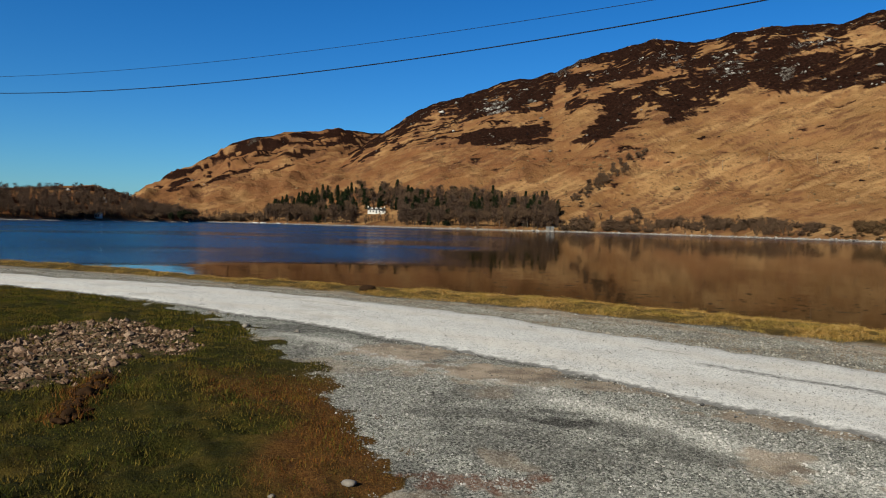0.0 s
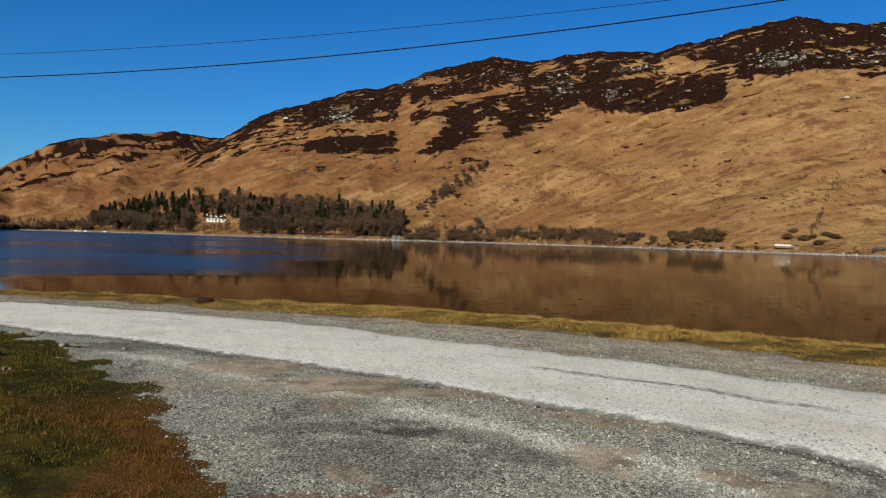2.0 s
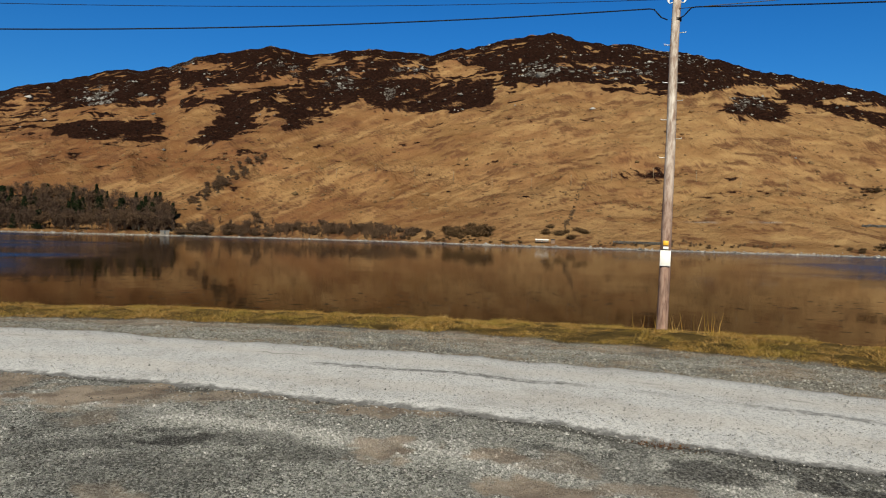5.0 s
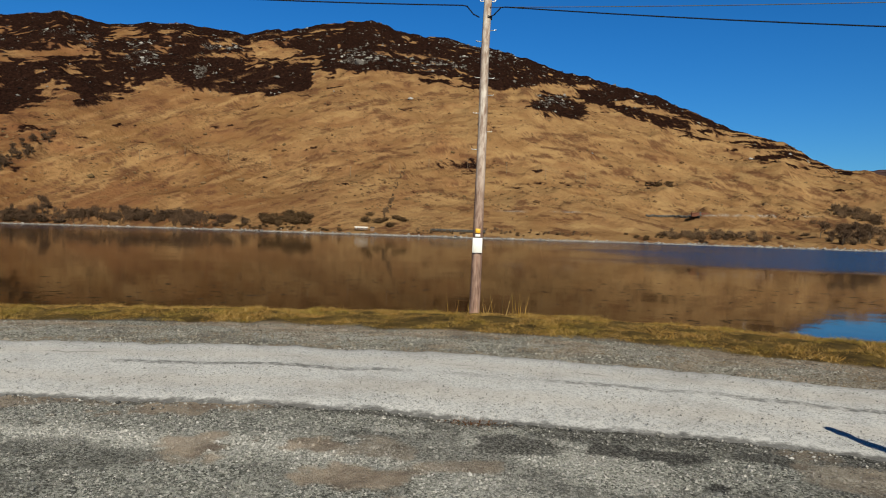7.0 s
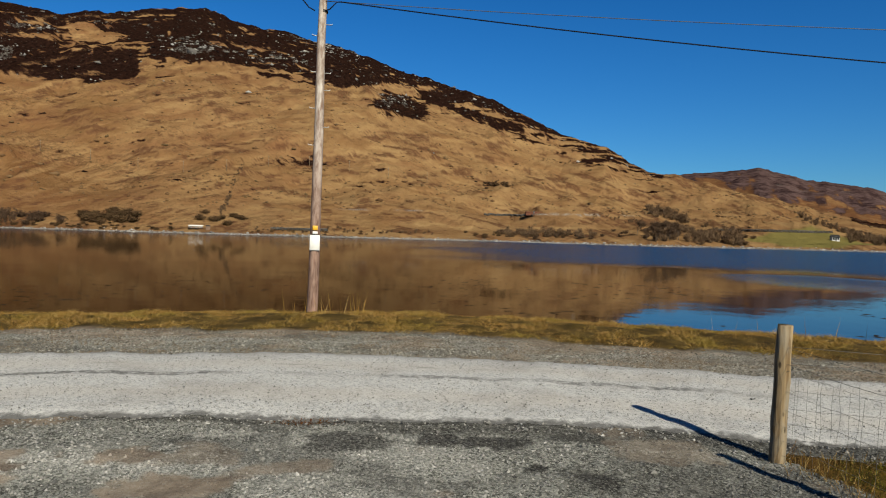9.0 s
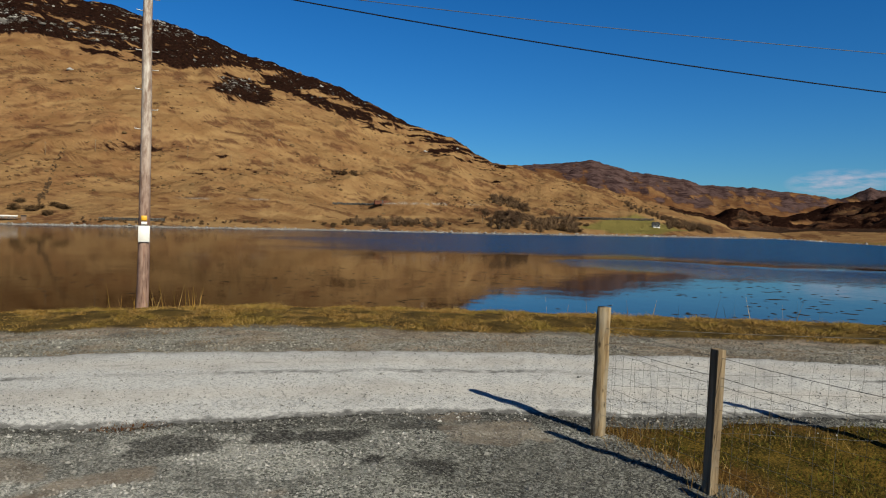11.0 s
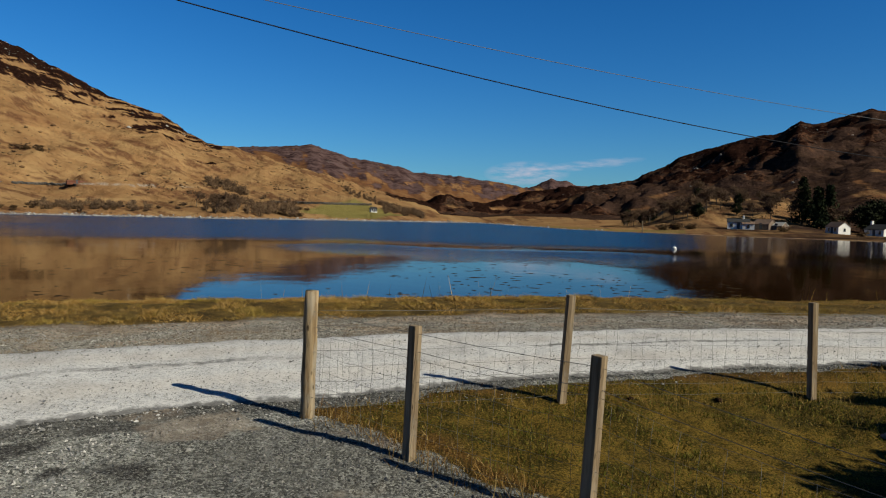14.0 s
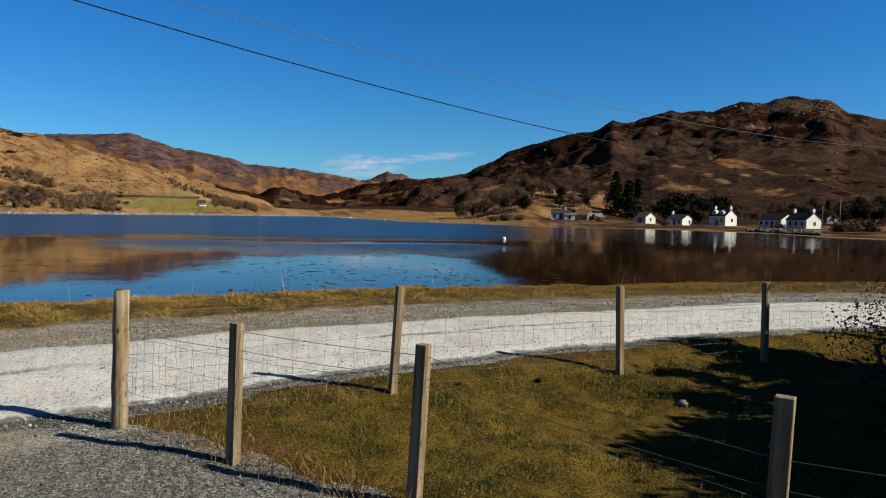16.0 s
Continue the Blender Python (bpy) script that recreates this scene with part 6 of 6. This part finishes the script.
# gully, shore scrub and hedges
CLUMPS = [  # kind, first and last bearing, first and last height, spread, count, least and most size
    ("bare", 14.4, 20.4, 1.8, 5.9, 0.32, 64, 0.38, 0.62), ("shrub", 15.0, 21.0, 2.2, 6.0, 0.5, 12, 0.6, 1.0), ("shrub", 13.8, 30.5, -0.1, 0.3, 0.25, 70, 1.1, 2.0),
    ("bare", 18.5, 20.2, 0.2, 0.5, 0.2, 5, 0.7, 0.9), ("bare", 22.5, 30, 0.0, 0.2, 0.1, 10, 0.45, 0.65), ("shrub", 31.0, 34, 0.1, 0.3, 0.2, 10, 1.0, 1.6), ("scrub", 34.8, 38.8, 0.45, 0.45, 0.2, 36, 1.0, 1.6),
    ("scrub", 30.0, 42.0, -0.2, -0.1, 0.12, 40, 0.35, 0.6), ("scrub", 43.0, 46.5, 0.5, 0.7, 0.2, 9, 0.9, 1.4), ("scrub", 47, 60, -0.2, -0.1, 0.12, 26, 0.25, 0.45),
    ("scrub", 66.2, 68.2, 4.15, 3.95, 0.12, 14, 0.5, 0.8), ("shrub", 64.8, 66.2, 4.6, 4.0, 0.15, 7, 0.4, 0.7), ("scrub", 63, 74, -0.1, 0.1, 0.15, 34, 0.3, 0.65), ("shrub", 70, 77.5, 0.0, 0.2, 0.2, 24, 0.4, 0.8),
    ("bare", 78.0, 81.8, 0.2, 0.4, 0.3, 14, 0.5, 0.85), ("shrub", 77.5, 84.0, 0.1, 0.3, 0.25, 14, 0.5, 0.9), ("scrub", 84.5, 87.0, -0.1, 0.0, 0.1, 10, 0.6, 0.9),
    ("shrub", -15.5, -10.2, -0.3, 0.1, 0.2, 26, 1.0, 2.0),
    ("shrub", -24.8, -15.4, -0.3, 0.3, 0.25, 34, 0.9, 1.6), ("round", -17.2, -15.6, -0.2, -0.2, 0.1, 5, 0.4, 0.6),
]
for kind, a0, a1, e0, e1, spread, n, s0, s1 in CLUMPS:
    for i in range(n):
        u = gt.random()
        plant(kind, spot_up(a0 + (a1 - a0) * u, e0 + (e1 - e0) * u + gt.gauss(0, spread)), gt.uniform(s0, s1), gt.uniform(0, 360), "scrub on the far slope")
# trees of the village
VILLAGE_TREES = [
    ("conifer", 125.2, 262, 1.15), ("conifer", 126.2, 258, 1.4), ("conifer", 126.9, 268, 1.3), ("bare", 124.4, 262, 0.9), ("bare", 127.0, 262, 0.9), ("bare", 117.2, 268, 1.0), ("bare", 116.2, 272, 0.8),
    ("bare", 118.6, 276, 1.05), ("bare", 119.6, 280, 0.9), ("round", 129.2, 275, 1.25), ("round", 130.2, 278, 1.35), ("round", 131.0, 280, 1.3), ("round", 131.6, 276, 1.2), ("round", 129.8, 285, 1.4),
    ("round", 132.9, 282, 1.3), ("bare", 133.6, 284, 0.8), ("bare", 134.6, 275, 0.8), ("bare", 135.4, 265, 0.55), ("round", 138.3, 300, 0.9), ("round", 139.2, 310, 1.0), ("conifer", 140.2, 300, 0.7),
    ("round", 141.2, 288, 0.95), ("round", 142.2, 280, 1.05), ("bare", 141.6, 260, 0.8), ("round", 143.4, 275, 1.1), ("bare", 136.6, 290, 0.9), ("bare", 128.2, 280, 0.9), ("bare", 134.1, 268, 0.6),
    ("scrub", 115.4, 226, 0.9), ("scrub", 116.4, 226, 1.2), ("scrub", 117.5, 228, 1.0), ("scrub", 141.0, 172, 1.1), ("scrub", 141.6, 176, 1.3), ("scrub", 124.0, 228, 0.8), ("scrub", 129.0, 212, 0.7), ("scrub", 137.2, 196, 0.7), ("round", 114.6, 290, 0.5), ("round", 113.8, 296, 0.55),
    ("bare", 121.9, 268, 0.6), ("bare", 123.2, 272, 0.7), ("bare", 139.9, 262, 0.7), ("bare", 137.6, 285, 0.8), ("bare", 142.8, 262, 0.9), ("shrub", 142.4, 190, 1.2), ("shrub", 143.0, 185, 1.4),
]
for n, (kind, a, r, s) in enumerate(VILLAGE_TREES):
    plant(kind, spot(a, r), s, (n * 67.3) % 360, "village trees")
for n in range(110):
    a = gt.uniform(112.5, 144.5)
    plant("bare" if n % 5 else "round", spot(a, gt.uniform(262, 335)), gt.uniform(0.4, 0.85), gt.uniform(0, 360), "village trees")


# ---- houses ----
def gable_solid(length, depth, eave, ridge, over=0.0, lift=0.0):
    """A pitched block: its length along x, the gables at both ends."""
    bm = bmesh.new()
    x, y = length / 2 + over, depth / 2 + over
    drop = over * (ridge - eave) / (depth / 2)
    pts = [(-y, -0.6), (y, -0.6), (y, eave - drop), (0, ridge), (-y, eave - drop)]
    a = [bm.verts.new((-x, p, q + lift)) for p, q in pts]
    b = [bm.verts.new((x, p, q + lift)) for p, q in pts]
    bm.faces.new(a[::-1])
    bm.faces.new(b)
    for i in range(5):
        bm.faces.new((a[i], a[(i + 1) % 5], b[(i + 1) % 5], b[i]))
    return bm


def roof_shell(length, depth, eave, ridge, over=0.18, thick=0.16):
    bm = bmesh.new()
    x, y = length / 2 + over, depth / 2 + over
    drop = over * (ridge - eave) / (depth / 2)
    outer = [(-y, eave - drop + thick), (0, ridge + thick), (y, eave - drop + thick)]
    inner = [(-y, eave - drop + 0.02), (0, ridge + 0.02), (y, eave - drop + 0.02)]
    loop = outer + inner[::-1]
    a = [bm.verts.new((-x, p, q)) for p, q in loop]
    b = [bm.verts.new((x, p, q)) for p, q in loop]
    for i in range(6):
        j = (i + 1) % 6
        bm.faces.new((a[i], b[i], b[j], a[j]))
    for v in (a, b):
        bm.faces.new((v[0], v[1], v[4], v[5]))
        bm.faces.new((v[1], v[2], v[3], v[4]))
    bmesh.ops.recalc_face_normals(bm, faces=bm.faces)
    return bm


def window(parent, at, size, turn):
    w = part("window", box((size[0] + 0.12, 0.08, size[1] + 0.12), (0, 0, 0)), frame_mat, parent, "", False)
    w.matrix_basis = pose(*at, 0, 0, turn)
    part("pane", box((size[0], 0.06, size[1]), (0, -0.03, 0)), glass_mat, w, "", False)
    return w


def house(name, az, r, el, front, length, depth, eave, ridge, label, chimneys=(1, -1), roof=None, wall=None, front_windows=(), door=None, gable_windows=(), dormers=()):
    """A pitched house; front is the bearing that its long side (local -y) faces."""
    at = spot(az, r)
    if abs(1.9 + r * math.tan(radians(el)) - at[2]) > 0.9:
        at = spot_up(az, el)
    ob = empty(name, pose(*at, 0, 0, 180 - front), label, "house")
    part("wall", gable_solid(length, depth, eave, ridge), wall or limewash_mat, ob, "", False)
    part("roof", roof_shell(length, depth, eave, ridge), roof or slate_mat, ob, "dark slate roof" if roof is None else "brown sheet roof", False)
    for c in chimneys:
        st = part("chimney", box((0.55, 0.75, 1.5), (c * (length / 2 - 0.28), 0, ridge + 0.35), (0, 0, 0), 0.03), wall or limewash_mat, ob, "", False)
        for q in (-0.18, 0.18):
            part("chimney_pot", tube([(c * (length / 2 - 0.28), q, ridge + 1.09), (c * (length / 2 - 0.28), q, ridge + 1.4)], [0.11, 0.09], 8), rust_roof_mat, st)
    for u in front_windows:
        window(ob, (u, -depth / 2 - 0.01, eave * 0.56), (0.8, 1.1), 0)
    for u in gable_windows:
        window(ob, (length / 2 + 0.01, u, eave * 0.56), (0.7, 1.0), 90)
        window(ob, (-length / 2 - 0.01, u, eave * 0.56), (0.7, 1.0), -90)
    if door is not None:
        d = part("door", box((0.9, 0.08, 1.95), (door, -depth / 2 - 0.01, 0.98)), door_mat, ob, "", False)
        part("door_handle", box((0.03, 0.05, 0.12), (door + 0.35, -depth / 2 - 0.08, 1.0)), bolt_mat, d)
    for u in dormers:
        dm = part("dormer", gable_solid(1.3, 1.5, 1.1, 1.7), wall or limewash_mat, ob, "", False)
        dm.matrix_basis = pose(u, -depth * 0.30, eave + 0.1, 0, 0, 90)
        window(dm, (-0.66, 0, 0.6), (0.6, 0.7), -90)
    return ob


house("white_house", -1.3, 455, 0.70, 178, 11.5, 5.0, 2.2, 3.7, "long white house with dark roof among trees", (1, -1), None, None, (-4, -2, 2, 4), 0, (), (-3, 0, 3))
house("white_house_wing", -0.75, 449, 0.70, 178, 4.0, 4.0, 1.8, 2.9, "low white wing beside the long house", (), None, None, (0,), None)
house("bungalow", 120.9, 238, -0.54, 300, 6.4, 5.0, 2.1, 3.1, "low white bungalow by the shore", (0.5,), None, None, (-2, 2), 0)
house("bungalow_annexe", 121.6, 236, -0.50, 300, 3.4, 3.0, 1.7, 2.3, "small white annexe with a flat pitched roof", (), rust_roof_mat, None, (0,), None)
barn_wall = plain("barn_boards", (0.122, 0.0874, 0.0646), 0.7, 1.5)
house("barn", 122.7, 240, -0.45, 330, 5.0, 4.5, 1.6, 3.0, "brown timber barn with a rusty roof", (), rust_roof_mat, barn_wall, (), 0)
house("barn", 123.6, 240, -0.44, 330, 4.6, 4.0, 1.2, 2.2, "low grey shed with a pale roof", (), plain("pale_roof", (0.258, 0.243, 0.22), 0.8, 1.0), barn_wall, (), 0.5)
house("cottage", 127.5, 238, -0.55, 355, 5.0, 4.2, 2.0, 3.4, "small white gabled cottage by the shore", (), rust_roof_mat, None, (-1.2, 1.2), 0, (0,))
house("cottage", 130.1, 238, -0.68, 352, 6.5, 5.0, 1.9, 3.3, "low white cottage with dark roof and porch", (-1,), None, None, (-2, 2), 0, (0.8,))
house("cottage", 133.2, 236, -0.70, 354, 6.4, 5.1, 3.1, 5.0, "tall white cottage with two gable chimneys", (1, -1), None, None, (-1.8, 1.8), 0, (0.4,), (-1.4, 1.4))
house("cottage", 138.7, 214, -0.66, 2, 6.8, 5.2, 2.4, 4.2, "white cottage with a bright gable and chimney", (1, -1), None, None, (-2, 0, 2), None, (0.3,))
house("cottage", 136.9, 222, -0.68, 2, 8.6, 5.0, 2.3, 3.9, "long low white cottage joined to its neighbour", (), None, None, (-3, -1, 3), 1, ())
house("cottage", 140.35, 236, -0.30, 20, 5.0, 4.4, 1.9, 3.4, "small white house behind the cottages", (), None, None, (-1.2, 1.2), 0, (0,))
house("cottage", 92.1, 362, 0.24, 250, 3.2, 2.6, 1.5, 2.5, "tiny white cottage at the field's edge", (), None, None, (-1, 1), 0)
house("cottage", -22.3, 372, -0.2, 170, 4.0, 3.4, 1.4, 2.2, "small white cottage at the wooded headland", (), None, None, (-1, 1), 0)
house("boathouse", 13.0, 404, -0.22, 190, 4.4, 3.0, 1.3, 2.0, "low grey stone boathouse by the shore", (), plain("grey_roof", (0.114, 0.11, 0.106), 0.8, 1.0), boulder_mat, (), 0)
house("shed", 70.0, 360, 1.72, 240, 9.0, 3.0, 1.1, 1.5, "long brown shed on the hillside track", (), plain("rusted_roof", (0.15, 0.065, 0.04), 0.8, 1.0, specular=0.05), plain("rusted_wall", (0.13, 0.055, 0.035), 0.7, 1.5, specular=0.05), (), 0)

# caravan and its neighbour on the far shore
van = empty("caravan", pose(*spot_up(43.0, -0.2), 0, 0, -43), "white touring caravan parked on the far shore", "caravan")
part("body", box((6.2, 2.2, 0.95), (0, 0, 0.85), (0, 0, 0), 0.12), rust_roof_mat, van, "dull brown lower body")
part("roof", box((6.4, 2.3, 0.55), (0, 0, 1.58), (0, 0, 0), 0.2), white_plate_mat, van, "white rounded roof")
for u in (-2, 0.2, 2):
    window(van, (u, -1.12, 1.02), (0.9, 0.4), 0)
for u in (-0.9, 0.9):
    w = part("wheel", tube([(u * 0.3, -1.0, 0.33), (u * 0.3, -0.8, 0.33)], [0.33, 0.33], 12), black_mat, van)
part("tow_bar", box((1.2, 0.1, 0.1), (3.6, 0, 0.55)), black_mat, van)
part("step", box((0.6, 0.4, 0.3), (1.0, -1.3, 0.15)), black_mat, van)
shed = empty("garden_shed", pose(*spot_up(43.9, -0.2), 0, 0, -43), "little brown shed beside the caravan", "shed")
part("wall", gable_solid(1.8, 1.4, 1.5, 1.9), rust_roof_mat, shed, "", False)
part("roof", roof_shell(1.8, 1.4, 1.5, 1.9, 0.1, 0.05), slate_mat, shed, "", False)

# field walls and posts on the far side
wall_stone = by_island("dry_stone", [(0.0418, 0.0376, 0.0334), (0.0836, 0.0775, 0.071), (0.134, 0.125, 0.117)])
for name, a0, a1, el, label in (("dry_stone_wall", 48.7, 53.2, -0.12, "low dark dry-stone wall by the far shore"), ("dry_stone_wall", 66.0, 70.0, 1.55, "dry-stone wall holding the hillside track"), ("dry_stone_wall", 84, 92, 0.75, "long field wall above the green field")):
    pts = [spot_up(a, el) for a in np.linspace(a0, a1, 26)]
    mid = pts[13]
    vs, fs_ = [], []
    g = np.random.default_rng(int(a0))
    for (px, py, pz), (qx, qy, qz) in zip(pts[:-1], pts[1:]):
        for u in np.linspace(0, 1, 5, endpoint=False):
            for level in range(3):
                c = np.array([px + (qx - px) * u, py + (qy - py) * u, pz + (qz - pz) * u + 0.2 + level * 0.38])
                k0 = len(vs) * 1
                vs.extend(c + STONE * g.uniform(0.25, 0.5, (6, 1)) * [1.5, 1.0, 0.8] - np.array(mid))
                fs_.extend(STONE_FACES + k0)
    ob = part(name, mesh_of(vs, fs_, name), wall_stone)
    ob.matrix_basis = Matrix.Translation(mid)
    tagged(ob, label, "stone wall")
for n in range(12):
    a = 26 + n * 3.2
    p = spot_up(a, 4.6 + 0.5 * math.sin(n))
    ob = empty("telegraph_pole", pose(*p), "thin pale pole of a line across the hillside", "pole", "hillside poles")
    part("shaft", tube([(0, 0, -0.3), (0, 0, 7)], [0.16, 0.11], 6), stake_mat, ob)
    part("crossarm", box((1.4, 0.12, 0.12), (0, 0, 6.5)), stake_mat, ob)
for n, (a, r, h) in enumerate([(141.0, 228, 8.5), (139.9, 240, 6.5), (113.9, 190, 3.0)]):
    ob = empty("telegraph_pole", pose(*spot(a, r)), "slim weathered pole standing by the village", "pole", "village poles")
    part("shaft", tube([(0, 0, -0.3), (0, 0, h)], [0.15, 0.1], 6), stake_mat, ob)

# mooring buoy
buoy = empty("mooring_buoy", pose(70.6, -35.0, WATER_Z) @ Matrix.Scale(0.72, 4), "round white mooring buoy afloat on the loch", "buoy")
bm = bmesh.new()
bmesh.ops.create_uvsphere(bm, u_segments=18, v_segments=12, radius=0.36)
bmesh.ops.translate(bm, verts=bm.verts, vec=(0, 0, 0.06))
part("float", bm, white_plate_mat, buoy)
part("ring", tube([(0.05 * math.cos(a), 0, 0.56 + 0.05 * math.sin(a)) for a in np.linspace(0, 2 * math.pi, 10)], [0.012] * 10, 5), bolt_mat, buoy)
part("band", tube([(0, 0, 0.08), (0, 0, 0.16)], [0.366, 0.366], 18), black_mat, buoy)

# small boats drawn up by the wooded shore
for n, a in enumerate((-10.9, -10.3, -9.0)):
    x, y, z = spot(a, float(far_shore(a)) + 0.5)
    boat = empty("rowing_boat", pose(x, y, max(z, WATER_Z) + 0.05, 0, 0, 20 * n), "small pale rowing boat at the far shore", "boat", "boats")
    bm = bmesh.new()
    bmesh.ops.create_cube(bm, size=1, matrix=Matrix.Diagonal((3.6, 1.4, 0.6, 1)))
    for v in bm.verts:
        if v.co.x > 0:
            v.co.y *= 0.25
        if v.co.z < 0:
            v.co.y *= 0.55
    part("hull", bm, white_plate_mat, boat).location.z = 0.35
    part("thwart", box((0.3, 1.0, 0.05), (-0.2, 0, 0.62)), door_mat, boat)

# sea wall of boulders below the cottages
wall_az = np.random.default_rng(9).uniform(134.9, 139.8, 420)
wall_r = far_shore(wall_az) + 8 + np.random.default_rng(10).normal(0, 1.6, 420)
scatter_stones("boulder_bank", wall_az, wall_r, np.random.default_rng(11).gamma(4, 0.13, 420) + 0.25, wall_stone, "bank of grey boulders below the cottages", 0.0)

# ---- the shrubs at the corner of the lawn ----
def hedge(name, line_pts, height, thick, count, label, seed, leaf=0.09):
    ob = empty(name, pose(line_pts[0][0], line_pts[0][1], 0), label, "hedge")
    g = np.random.default_rng(seed)
    bm, centres = bmesh.new(), []
    for (x0, y0), (x1, y1) in zip(line_pts[:-1], line_pts[1:]):
        for n in range(int(math.hypot(x1 - x0, y1 - y0) / 0.35) + 1):
            u = g.uniform(0, 1)
            x, y = x0 + (x1 - x0) * u - line_pts[0][0], y0 + (y1 - y0) * u - line_pts[0][1]
            top = height * g.uniform(0.75, 1.08)
            pts = [(x, y, -0.2), (x + g.normal(0, 0.15), y + g.normal(0, 0.15), top * 0.5), (x + g.normal(0, 0.3), y + g.normal(0, 0.3), top)]
            add_tube(bm, pts, [0.035, 0.025, 0.008], 5)
            for h in np.linspace(0.1, 1.0, 9):
                centres.append((x + g.normal(0, thick * 0.4), y + g.normal(0, thick * 0.4), top * h * g.uniform(0.85, 1.0)))
                add_tube(bm, [(x, y, top * h * 0.8), centres[-1]], [0.012, 0.004], 4)
    part("stems", bm, bark_mat, ob)
    part("foliage", sprays(centres, (0.16, leaf), count, 0.9, seed, 0.55), leaf_mat, ob)
    return ob


# Hedge out of view, assumed from its shadow and placed to shade the lawn.
hedge("hedge", [(0.3, -6.4), (1.3, -7.65), (4.3, -10.6), (5.4, -12.2)], 2.75, 0.9, 90000, "unseen evergreen hedge added to cast the shade on the lawn", 3, 0.17)
hedge("garden_shrub", [(5.75, -7.35), (5.35, -7.9), (5.0, -8.6)], 1.15, 0.9, 6000, "low dark twiggy shrub in the shade of the hedge", 4, 0.04)
